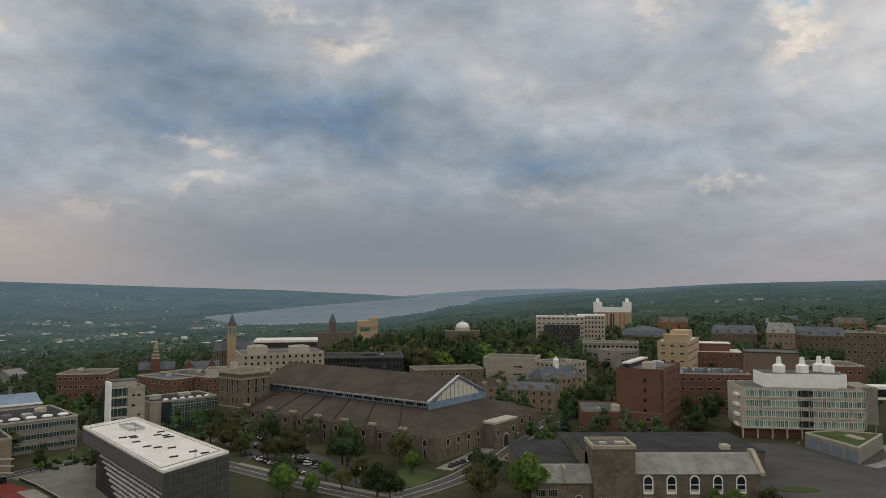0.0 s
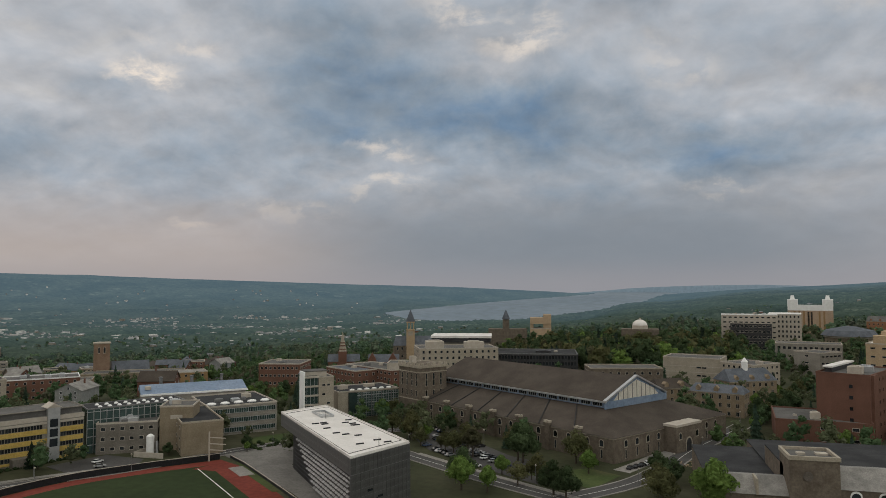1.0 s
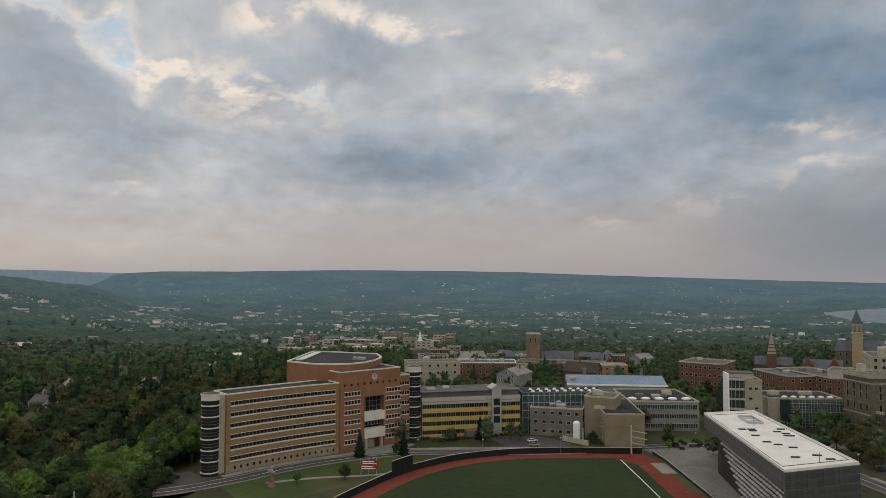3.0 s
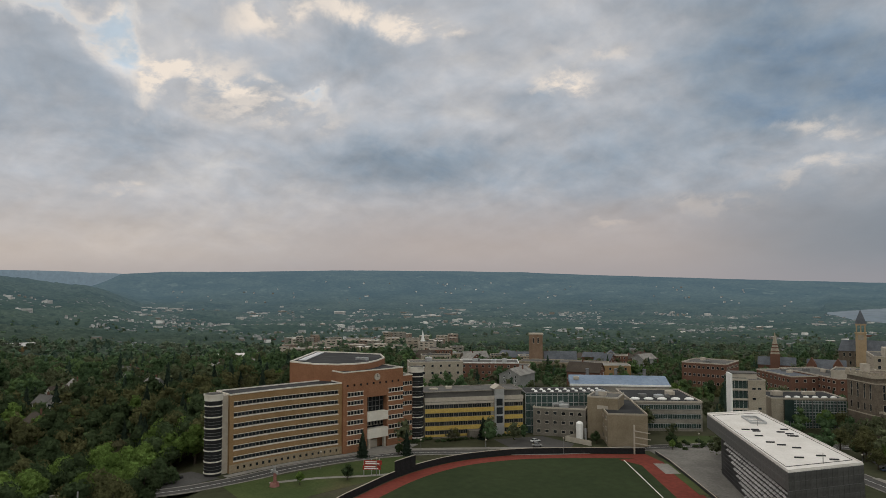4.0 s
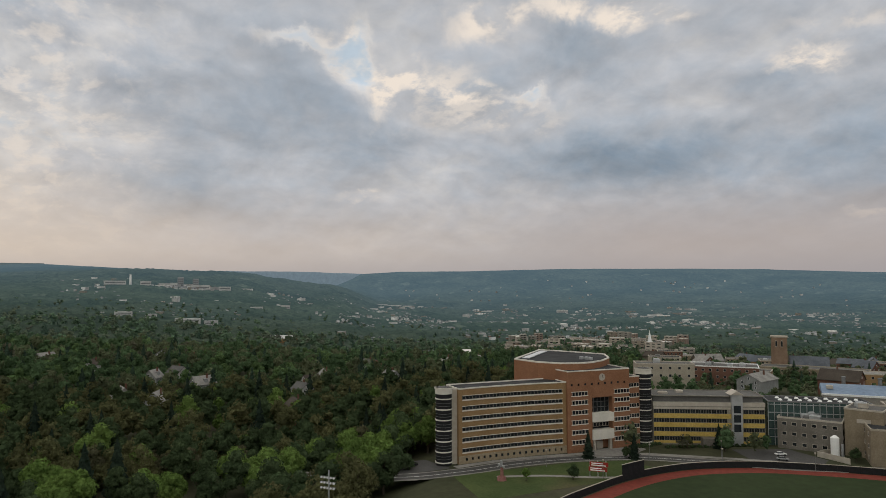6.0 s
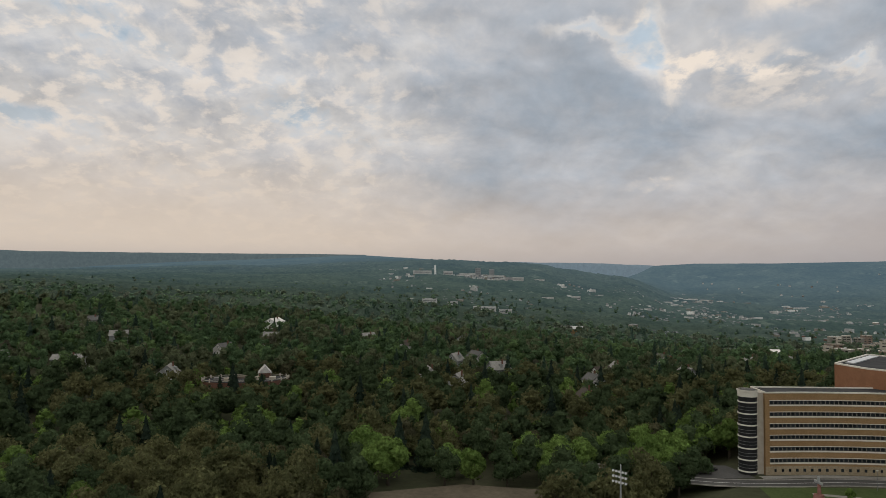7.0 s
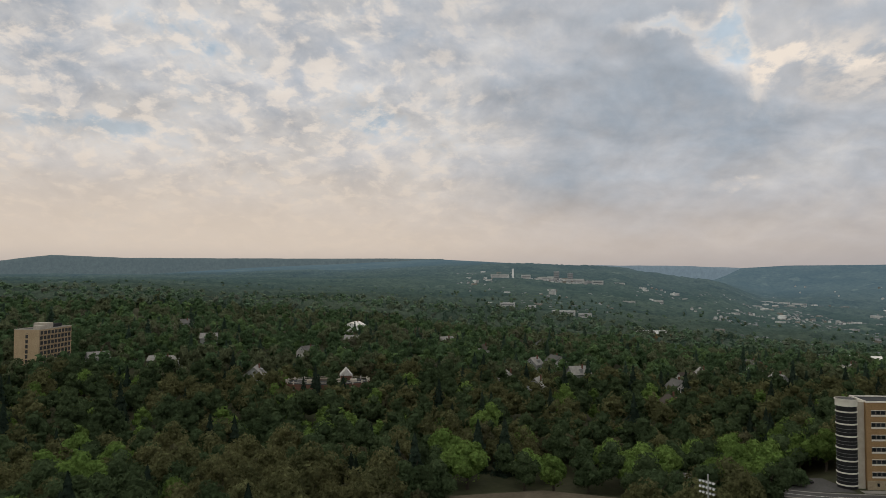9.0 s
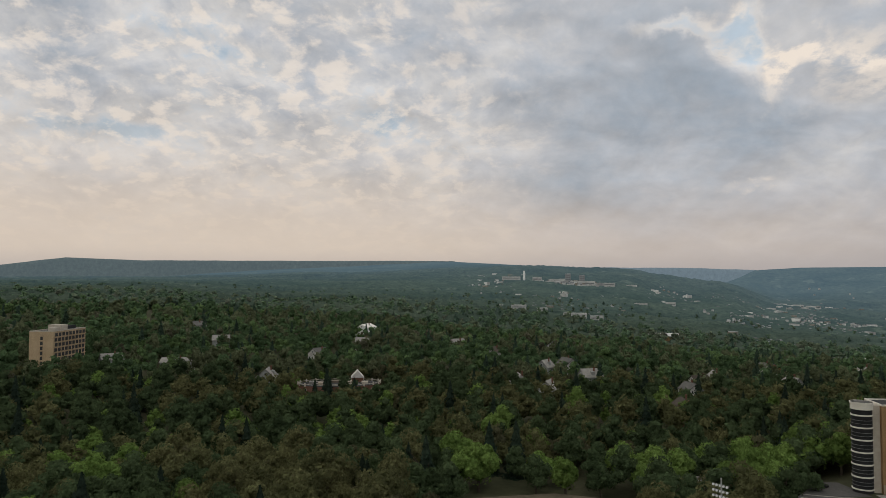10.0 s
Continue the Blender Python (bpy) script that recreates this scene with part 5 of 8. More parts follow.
# ---- laboratory with teal windows ----
def build_lab():
    at, w = front_frame((144.0, 342.0), (198.0, 334.0))
    t = thing("laboratory", at, "white and teal glass laboratory with round rooftop exhaust stacks", "building")
    deep, h = 26.0, 23.6
    pale = CREAM
    bm = bmesh.new()
    box(bm, 0, w, 0, deep, 4.6, h)
    part("wall", bm, pale, t, "pale concrete frame")
    bm = bmesh.new()
    box(bm, 1.5, w - 1, 2.5, deep - 1, -2, 4.6)
    part("base_wall", bm, BRICK_RED, t, "recessed brick ground floor")
    for i in range(9):
        bm = bmesh.new()
        box(bm, 0.2 + i * (w - 1) / 8, 0.9 + i * (w - 1) / 8, 0.1, 0.8, -1, 4.6)
        part("column", bm, pale, t)
    flat_roof(t, 0, w, 0, deep, h, ROOF_GREY, pale, 0.8)
    win = window_mesh(1.72, 2.9, 1, glass=GLASS_TEAL, frame_mat=TRIM)
    dark = window_mesh(6.6, 2.9, 2, glass=GLASS, frame_mat=METAL_GREY)
    for z in (7.2, 12.0, 16.8, 21.6):
        for g in range(9):
            x0 = 2.0 + g * (w - 3) / 9
            if g == 4:
                ob = new("window", dark)
                ob.parent, ob.matrix_basis = t, pose(x0 + 4.2, 0, z)
                continue
            for k in range(4):
                ob = new("window", win)
                ob.parent, ob.matrix_basis = t, pose(x0 + 1.0 + 2.0 * k, 0, z)
        bm = bmesh.new()
        box(bm, -0.3, w + 0.3, -0.35, 0.1, z - 2.3, z - 1.75)
        part("ledge", bm, CREAM, t)
        for y in (13, 19):
            ob = new("window", win)
            ob.parent, ob.matrix_basis = t, pose(0, y, z, 0, 0, -90)
        bm = bmesh.new()
        box(bm, -1.6, 0.1, 2, 9, z - 1.9, z - 0.8)
        part("balcony", bm, WHITE, t)
    bm = bmesh.new()
    prism(bm, [(w * 0.23, 7), (w * 0.84, 6), (w * 0.87, 9), (w * 0.94, 9), (w * 0.94, 25), (w * 0.23, 25)], h, h + 6.5)
    part("penthouse", bm, WHITE, t, "white metal plant storey")
    bm = bmesh.new()
    prism(bm, [(w * 0.24, 7.8), (w * 0.83, 7), (w * 0.93, 10), (w * 0.93, 24.4), (w * 0.24, 24.4)], h + 6.5, h + 6.6)
    part("penthouse_roof", bm, ROOF_GREY, t)
    for x, y in ((w * 0.40, 14), (w * 0.60, 14), (w * 0.79, 21), (w * 0.84, 17)):
        bm = bmesh.new()
        tube(bm, x, y, 2.9, 2.9, h + 6.4, h + 10.0, 24)
        s = part("exhaust_stack", bm, WHITE, t, "white round exhaust stack")
        bm = bmesh.new()
        tube(bm, x, y, 2.9, 1.5, h + 10.0, h + 10.8, 20)
        tube(bm, x, y, 1.35, 0.95, h + 10.8, h + 14.2, 16)
        part("nozzle", bm, WHITE, s)
    bm = bmesh.new()
    box(bm, w, w + 10, 8, deep + 4, 6.5, h + 0.5)
    part("side_wing", bm, CONCRETE, t, "pale concrete side wing")
    bm = bmesh.new()
    for x in (w + 1, w + 8.5):
        box(bm, x, x + 0.8, 9, 10, -1, 6.5)
    part("pillar", bm, CONCRETE, t)
    bm = bmesh.new()
    box(bm, w + 10, w + 50, 14, 22, 17.5, 24)
    bridge = part("link_bridge", bm, WHITE, t, "white glazed link bridge")
    bm = bmesh.new()
    box(bm, w + 10.2, w + 50, 13.9, 14.0, 18.8, 22.6)
    part("bridge_glass", bm, GLASS, bridge)


build_lab()


def build_garage():
    at, w = front_frame((163.9, 321.7), (170.0, 290.8))
    t = thing("garage", at, "low concrete garage with blue-grey doors under a planted roof", "garage")
    inv = at.inverted()
    pts = [inv @ Vector((*p, 0)) for p in ((163.9, 321.7), (170.0, 290.8), (197.0, 318.5), (180.0, 326.5))]
    P = [(p.x, p.y) for p in pts]
    bm = bmesh.new()
    prism(bm, P, -1, 6.2)
    part("wall", bm, CONCRETE, t)
    c = (sum(p[0] for p in P) / 4, sum(p[1] for p in P) / 4)
    bm = bmesh.new()
    prism(bm, [(c[0] + (p[0] - c[0]) * 0.93, c[1] + (p[1] - c[1]) * 0.93) for p in P], 6.2, 6.5)
    part("planted_roof", bm, LAWN, t, "grass-planted roof")
    bm = bmesh.new()
    rim(bm, P, [(c[0] + (p[0] - c[0]) * 0.95, c[1] + (p[1] - c[1]) * 0.95) for p in P], 6.2, 6.9)
    part("parapet", bm, CREAM, t)
    blue = material("blue_grey_door", (0.14, 0.165, 0.20), (0.17, 0.195, 0.23), 0.3, 0.6)
    for i in range(4):
        bm = bmesh.new()
        box(bm, 1.5 + i * 7.6, 7.6 + i * 7.6, -0.1, 0.1, 0, 4.8)
        part("garage_door", bm, blue, t)
    bm = bmesh.new()
    for i in range(4):
        box(bm, 10 + i * 2.2, 11.6 + i * 2.2, 12, 15, 6.5, 7.2)
    part("skylight", bm, CREAM, t)


build_garage()

# ---- red brick block with a tower ----
t, w, h = plain_block("brick_annex", (68.8, 351.7), (107.5, 346.0), 36, 0, 10.2, BRICK_RED, ROOF_GREY, "low red brick annex with a grey roof", storeys=2, bays=3, win=(2.6, 1.4), rim=BRICK_RED, faces=("front",))
roof_unit(t, 17, 8, h, 4.2, 3.5, 3.2, CREAM)
roof_unit(t, 9, 14, h, 1.6, 1.6, 0.8, CREAM)
t, w, h = plain_block("brick_tower", (88.5, 361.0), (107.5, 349.5), 42, 0, 31.0, BRICK_RED, ROOF_GREY, "tall red brick laboratory tower with small dark windows", storeys=6, bays=0, side_bays=7, win=(1.3, 1.6), frame_mat=BRICK_RED, rim=BRICK_RED, faces=("right",))
windows(t, (w, 42), "front", [14.5], [6, 11, 16, 21, 26], window_mesh(1.5, 1.6, 0, frame_mat=BRICK_RED))
bm = bmesh.new()
box(bm, 1.5, 5.5, 5, 40, h + 2.2, h + 3.0)
part("canopy", bm, ROOF_WHITE, t, "long white rooftop canopy")
bm = bmesh.new()
box(bm, 2, 5, 6, 39, h, h + 2.2)
part("canopy_base", bm, METAL_DARK, t)
roof_unit(t, 15, 6, h, 6, 4, 3.6, CREAM)
roof_unit(t, 16, 18, h, 6, 5, 3, STEEL)
bm = bmesh.new()
box(bm, w, w + 1.2, 1.5, 8, -1, h + 0.4)
part("wall_pier", bm, BRICK_RED, t)

t, w, h = plain_block("brick_wing", (135.6, 410.0), (176.0, 404.0), 30, 0, 22.5, BRICK_RED, ROOF_GREY, "long red brick wing with a cluttered metal roof", storeys=4, bays=8, win=(2.6, 1.3), rim=CREAM, units=0)
for i in range(13):
    roof_unit(t, 3 + 2.9 * i, 6 + (i * 7 % 11), h, 2.4, 3.2, 1.4 + (i % 3) * 0.7, (STEEL, METAL_BLUE, METAL_GREY)[i % 3])
plain_block("brown_hall", (176.0, 414.0), (203.0, 402.0), 30, 0, 34.5, material("brown_render", (0.155, 0.115, 0.095), (0.18, 0.135, 0.11), 0.1, 0.9), ROOF_GREY, "windowless brown box of a hall", rim=METAL_DARK)
plain_block("brick_link", (203, 402.0), (236.0, 395.0), 30, 0, 28.0, BRICK_RED, ROOF_GREY, "red brick link block behind the laboratory", storeys=4, bays=7, units=3)

# ---- yellow-panelled engineering block ----
def build_yellow():
    at, w = front_frame((-244.2, 213.5), (-220.6, 254.6))
    t = thing("engineering_block", at, "yellow-panelled engineering block with ribbon windows", "building")
    deep, h = 18.0, 18.4
    bm = bmesh.new()
    box(bm, 0, w, 0, deep, -2, h)
    part("wall", bm, CONCRETE, t)
    bm = bmesh.new()
    box(bm, 0.3, w - 0.3, 1.6, deep, h, h + 2.4)
    part("setback_storey", bm, ROOF_GREY, t, "dark set-back top storey")
    flat_roof(t, 0, w, 0.9, deep, h + 2.4, ROOF_GREY, CONCRETE, 0.4)
    bm = bmesh.new()
    box(bm, -0.1, w + 0.1, -0.2, 0.05, h - 1.7, h)
    part("cornice", bm, CREAM, t)
    bays = 21
    win = window_mesh(1.95, 1.65, 1, frame_mat=CONCRETE_DARK)
    for k, z in enumerate((2.7, 6.6, 10.5, 14.4)):
        bm = bmesh.new()
        box(bm, 0.2, w - 0.2, -0.30, 0.05, z - 1.95, z - 0.95)
        part("spandrel", bm, YELLOW, t, "yellow spandrel panels")
        bm = bmesh.new()
        box(bm, 0.2, w - 0.2, -0.20, 0.05, z + 1.0, z + 1.9)
        part("spandrel", bm, YELLOW if k < 3 else CREAM, t)
        for i in range(bays):
            x = 1.3 + (w - 2.6) * i / (bays - 1)
            if abs(x - 35.5) < 2.9:
                continue
            ob = new("window", win)
            ob.parent, ob.matrix_basis = t, pose(x, 0, z + 0.02)
    bm = bmesh.new()
    box(bm, 33.2, 37.8, -1.0, 1, 0, h + 3.6)
    bay = part("stair_bay", bm, STEEL, t, "grey stair bay with tall glass")
    bm = bmesh.new()
    for z in (7.5, 11.5, 15.5):
        box(bm, 34.0, 37.0, -1.1, -0.95, z - 1.5, z + 1.7)
    part("bay_glass", bm, GLASS, bay)
    bm = bmesh.new()
    gable(bm, 32.6, 38.4, -1.4, 6, h + 3.4, h + 5.2, "y")
    part("bay_roof", bm, CREAM, bay)
    bm = bmesh.new()
    box(bm, 20, 27, -4.5, 0, -1, 3.6)
    part("entrance", bm, CONCRETE_DARK, t)
    roof_unit(t, 6, 9, h + 2.4, 4, 3, 0.8, CREAM)
    roof_unit(t, 14, 12, h + 2.4, 3, 3, 1.0, CREAM)


build_yellow()

# ---- glass-fronted nanotech hall and its neighbours ----
def build_glass_hall():
    at, w = front_frame((-221.5, 257.5), (-196.0, 290.0))
    t = thing("glass_hall", at, "glass-fronted hall with round skylights on a dark roof", "building")
    bm = bmesh.new()
    box(bm, 0, w, 0, 16, -2, 18.6)
    part("wall", bm, GLASS_GREEN, t, "dark teal curtain glass")
    flat_roof(t, 0, w, 0, 16, 18.6, ROOF_DARK, METAL_GREY, 0.5)
    for i in range(17):
        bm = bmesh.new()
        box(bm, w * i / 16 - 0.12, w * i / 16 + 0.12, -0.35, 0, 0, 18.4)
        part("mullion", bm, STEEL, t)
    for z in (3.5, 7.0, 10.5, 14.0, 17.5):
        bm = bmesh.new()
        box(bm, 0, w, -0.3, 0, z, z + 0.25)
        part("transom", bm, STEEL, t)
    for i in range(9):
        for r in range(2):
            bm = bmesh.new()
            tube(bm, 0, 0, 1.0, 0.5, 0, 0.7, 12)
            part("skylight", bm, WHITE, t, at=pose(6 + 4.0 * i, 5 + 6 * r, 18.7))


build_glass_hall()
t, w, h = plain_block("grey_annex", (-216.5, 257.0), (-195.5, 269.5), 14, 0, 12.6, CONCRETE_DARK, ROOF_GREY, "weathered grey annex with small windows", storeys=3, bays=6, win=(1.6, 1.3), rim=CREAM, units=5)
t, w, h = plain_block("stone_stair_block", (-195.3, 270.5), (-182.5, 276.0), 16, 0, 18.6, material("buff_stone", (0.195, 0.158, 0.110), (0.245, 0.205, 0.148), 0.2, 0.9), ROOF_GREY, "windowless buff stone stair block", units=2)
bm = bmesh.new()
box(bm, 4.5, 9.5, -0.2, 0.1, 13.6, 15.2)
part("louvre", bm, CREAM, t)
t, w, h = plain_block("buff_hall", (-179.0, 262.8), (-166.5, 274.5), 42, 0, 13.6, MATS["buff_stone"], ROOF_DARK, "buff stone teaching hall with a long dark roof", storeys=3, bays=0, side_bays=5, win=(2.2, 1.4), rim=STONE_PALE, faces=("left",))
t, w, h = plain_block("pale_lab", (-190.0, 300.0), (-166.5, 323.5), 40, 0, 13.6, CONCRETE, ROOF_DARK, "long pale laboratory block with ribbon windows", storeys=3, bays=14, win=(2.05, 2.0), rim=CREAM, bars=1, frame_mat=STEEL, glass=GLASS_GREEN, units=4)
for i in range(5):
    bm = bmesh.new()
    bmesh.ops.create_icosphere(bm, subdivisions=2, radius=1.0)
    bmesh.ops.scale(bm, vec=(2.4, 1.7, 0.9), verts=bm.verts)
    part("roof_vent", bm, WHITE, t, "white domed roof vent", pose(3 + 6.6 * i, 8, h + 0.4))


def build_blue_roof():
    at, w = front_frame((-240.0, 318.0), (-200.0, 352.0))
    t = thing("blue_roofed_hall", at, "pale hall under a long blue metal roof with vent stacks", "building")
    bm = bmesh.new()
    box(bm, 0, w, 0, 26, -2, 15.2)
    part("wall", bm, CONCRETE, t)
    bm = bmesh.new()
    v = [bm.verts.new(p) for p in ((-0.8, 0.5, 15.4), (w + 0.8, 0.5, 15.4), (w + 0.8, 16, 18.6), (-0.8, 16, 18.6), (w + 0.8, 26, 15.4), (-0.8, 26, 15.4), (-0.8, 0.5, 15.0), (w + 0.8, 0.5, 15.0), (w + 0.8, 26, 15.0), (-0.8, 26, 15.0))]
    for f in ((0, 1, 2, 3), (3, 2, 4, 5), (6, 7, 1, 0), (8, 9, 5, 4), (7, 8, 4, 2, 1), (9, 6, 0, 3, 5), (9, 8, 7, 6)):
        bm.faces.new([v[i] for i in f])
    part("blue_roof", bm, METAL_BLUE, t, "blue standing-seam metal roof")
    for i in range(int(w / 1.5)):
        bm = bmesh.new()
        x = 1.5 * i
        v = [bm.verts.new(p) for p in ((x, 0.5, 15.4), (x + 0.1, 0.5, 15.4), (x + 0.1, 16, 18.6), (x, 16, 18.6), (x, 0.5, 15.5), (x + 0.1, 0.5, 15.5), (x + 0.1, 16, 18.7), (x, 16, 18.7))]
        for f in ((4, 5, 6, 7), (0, 1, 5, 4), (1, 2, 6, 5), (3, 0, 4, 7)):
            bm.faces.new([v[j] for j in f])
        part("seam", bm, METAL_BLUE, t)
    bm = bmesh.new()
    box(bm, -1, w + 1, -0.3, 0.5, 14.6, 15.5)
    part("gutter", bm, WHITE, t)
    for i in range(3):
        bm = bmesh.new()
        tube(bm, 10 + 16 * i, 17, 1.0, 0.8, 17.5, 22, 12)
        tube(bm, 10 + 16 * i, 17, 1.1, 1.1, 21.6, 22.2, 12)
        part("vent_stack", bm, METAL_GREY, t)
    roof_unit(t, 3, 8, 17, 3, 3, 1.5, CREAM)


build_blue_roof()


def build_tank():
    t = thing("gas_tank", pose(-193.5, 262.0, 0), "white upright gas tank in a walled yard", "tank")
    bm = bmesh.new()
    tube(bm, 0, 0, 1.6, 1.6, 0.8, 8.2, 20)
    tube(bm, 0, 0, 1.6, 0.6, 8.2, 9.0, 20)
    part("vessel", bm, WHITE, t)
    bm = bmesh.new()
    tube(bm, 2.6, 1, 0.5, 0.5, 0, 6, 10)
    tube(bm, -2.2, 1, 0.4, 0.4, 0, 4, 10)
    part("pipe", bm, STEEL, t)
    bm = bmesh.new()
    box(bm, -5, 9, -4, -3.6, 0, 2.2)
    box(bm, -5, -4.6, -3.6, 4, 0, 2.2)
    part("yard_wall", bm, CREAM, t)


build_tank()

# ---- north quad: glass and white blocks left of the armoury ----
def build_white_block():
    at, w = front_frame((-157.0, 335.0), (-145.0, 344.5))
    t = thing("white_block", at, "pale clad teaching block with a glazed stair and fin wall", "building")
    deep = 16.0
    bm = bmesh.new()
    box(bm, 7.4, w, 0, deep, -2, 24.2)
    part("wall", bm, STONE_PALE, t, "pale stone-clad wall")
    bm = bmesh.new()
    box(bm, 0, 7.4, 0.9, deep, -2, 25.0)
    part("stair_glass", bm, GLASS_GREEN, t, "blue-green stair glazing")
    for k in range(6):
        bm = bmesh.new()
        box(bm, 0.1, 7.39, 0.1, 1.2, 0.6 + 4.7 * k, 1.5 + 4.7 * k)
        part("floor_slab", bm, CREAM, t)
    for k in range(5):
        for i in range(4):
            bm = bmesh.new()
            box(bm, 1.3 + 1.9 * i, 1.45 + 1.9 * i, 0.75, 0.95, 1.5 + 4.7 * k, 5.3 + 4.7 * k)
            part("mullion", bm, STEEL, t)
    bm = bmesh.new()
    box(bm, -0.9, 0.0, -0.9, deep * 0.5, -2, 27.4)
    part("fin_wall", bm, WHITE, t, "tall white fin wall")
    flat_roof(t, 7.4, w, 0, deep, 24.2, ROOF_GREY, CREAM, 0.5)
    bm = bmesh.new()
    box(bm, 1.5, w - 2.5, 5, 13, 24.4, 27.0)
    part("plant_room", bm, CREAM, t)
    bm = bmesh.new()
    box(bm, 1.1, w - 2.1, 4.6, 13.4, 27.0, 27.4)
    part("plant_roof", bm, ROOF_GREY, t)
    slot = window_mesh(1.6, 1.0, 0, frame_mat=CREAM)
    for x, z in ((10.0, 20.4), (12.6, 20.4), (10.0, 15.6), (12.6, 11.0)):
        ob = new("window", slot)
        ob.parent, ob.matrix_basis = t, pose(x, 0, z)


def build_glass_library():
    at, w = front_frame((-147.0, 356.0), (-121.0, 380.5))
    t = thing("library_block", at, "long glass-walled library block with a dark roof", "building")
    deep, h = 24.0, 14.2
    bm = bmesh.new()
    box(bm, 0, w, 0.5, deep, -2, h)
    part("wall", bm, STONE_PALE, t)
    bm = bmesh.new()
    box(bm, 7.2, w - 0.2, 0.0, 0.7, 0.2, h - 0.6)
    part("curtain_glass", bm, GLASS_GREEN, t, "grey-green curtain wall glass")
    for k in range(10):
        bm = bmesh.new()
        z = 0.9 + 1.36 * k
        box(bm, 7.2, w - 0.2, -0.16, 0.1, z, z + (0.42 if k % 3 == 2 else 0.12))
        part("transom", bm, STEEL, t)
    for i in range(20):
        bm = bmesh.new()
        x = 7.2 + (w - 7.6) * i / 19
        box(bm, x, x + (0.5 if i % 4 == 0 else 0.16), -0.3, 0.1, 0.2, h - 0.6)
        part("mullion", bm, STEEL if i % 4 else METAL_GREY, t)
    bm = bmesh.new()
    box(bm, 5.8, 10.2, -1.1, 0.6, 3.6, h - 0.4)
    part("corner_bay", bm, GLASS_GREEN, t, "projecting glass corner bay")
    flat_roof(t, 0, w, 0.2, deep, h, ROOF_DARK, CREAM, 0.6)
    for i in range(6):
        bm = bmesh.new()
        bmesh.ops.create_icosphere(bm, subdivisions=2, radius=1.0)
        bmesh.ops.scale(bm, vec=(1.5, 1.1, 0.7), verts=bm.verts)
        part("roof_vent", bm, WHITE, t, "white domed roof vent", pose(9 + 4.4 * i, 3.2, h + 0.5))
    roof_unit(t, 7, 12, h, 5.0, 3.6, 2.2, CREAM)
    roof_unit(t, 24, 15, h, 6.0, 3.0, 1.6, CREAM)


build_white_block()
build_glass_library()
plain_block("brick_hall", (-190.8, 475.0), (-146.0, 445.0), 24, 0, 15.6, BRICK_RED, ROOF_GREY, "red brick hall with pale window bands", storeys=4, bays=12, win=(2.0, 1.4), rim=CREAM, units=4)
plain_block("pale_rooftop_block", (-152, 452), (-131, 456), 20, 0, 19.5, CREAM, ROOF_GREY, "cream plant block over a brick hall", rim=CREAM)
plain_block("slate_hall", (-200, 462), (-170, 440), 18, 0, 15, BRICK_RED, SLATE_BLUE, "red brick hall with a blue-grey roof", storeys=3, bays=8, units=2)
plain_block("red_library", (-246.0, 450.0), (-217.0, 455.0), 30, -4, 17.0, BRICK_RED, ROOF_GREY, "red brick faculty building among trees", storeys=4, bays=9, units=2)
plain_block("terrace_block", (-406.2, 385.5), (-369.0, 421.3), 26, -16, 8.0, BRICK_RED, ROOF_GREY, "red brick terrace block with white parapets", storeys=5, bays=10, rim=WHITE, units=4)
plain_block("buff_terrace", (-408.5, 466.4), (-343.3, 504.2), 22, -18, 3.0, MATS["buff_stone"], ROOF_GREY, "long buff terrace block with pale cornice", storeys=4, bays=16, rim=STONE_PALE)
plain_block("cream_terrace", (-395, 420), (-372, 436), 18, -18, 4, BRICK_TAN, ROOF_GREY, "tan stone hall with a flat roof", storeys=5, bays=5)
plain_block("dining_hall", (-352, 470), (-318, 500), 20, -14, 4, BRICK_TAN, SLATE, "tan brick dining hall on the slope", storeys=4, bays=7)


def church(a, b, z0, top, nave_len):
    at, w = front_frame(a, b, z0)
    t = thing("church", at, "stone church with a square bell tower and slate nave", "church")
    bm = bmesh.new()
    box(bm, 0, w, 0, w, -3, top - z0)
    tower = part("tower", bm, material("church_brick", (0.17, 0.115, 0.08), (0.23, 0.16, 0.115), 0.2, 0.9), t)
    for x in (w * 0.33, w * 0.67):
        ob = new("window", window_mesh(1.3, 4.5, 0, frame_mat=STONE_PALE, arch=True))
        ob.parent, ob.matrix_basis = tower, pose(x, 0, top - z0 - 5)
    bm = bmesh.new()
    box(bm, -0.4, w + 0.4, -0.4, w + 0.4, top - z0, top - z0 + 1)
    part("parapet", bm, STONE_PALE, tower)
    bm = bmesh.new()
    box(bm, w + 2, w + 2 + nave_len, 2, 14, -3, 22)
    part("nave", bm, STONE, t)
    bm = bmesh.new()
    gable(bm, w + 2, w + 2 + nave_len, 1, 15, 22, 30, "x", over=0.5)
    part("nave_roof", bm, SLATE_BLUE, t)


church((-414.7, 487.4), (-405.5, 495.2), -20, 25.0, 28)


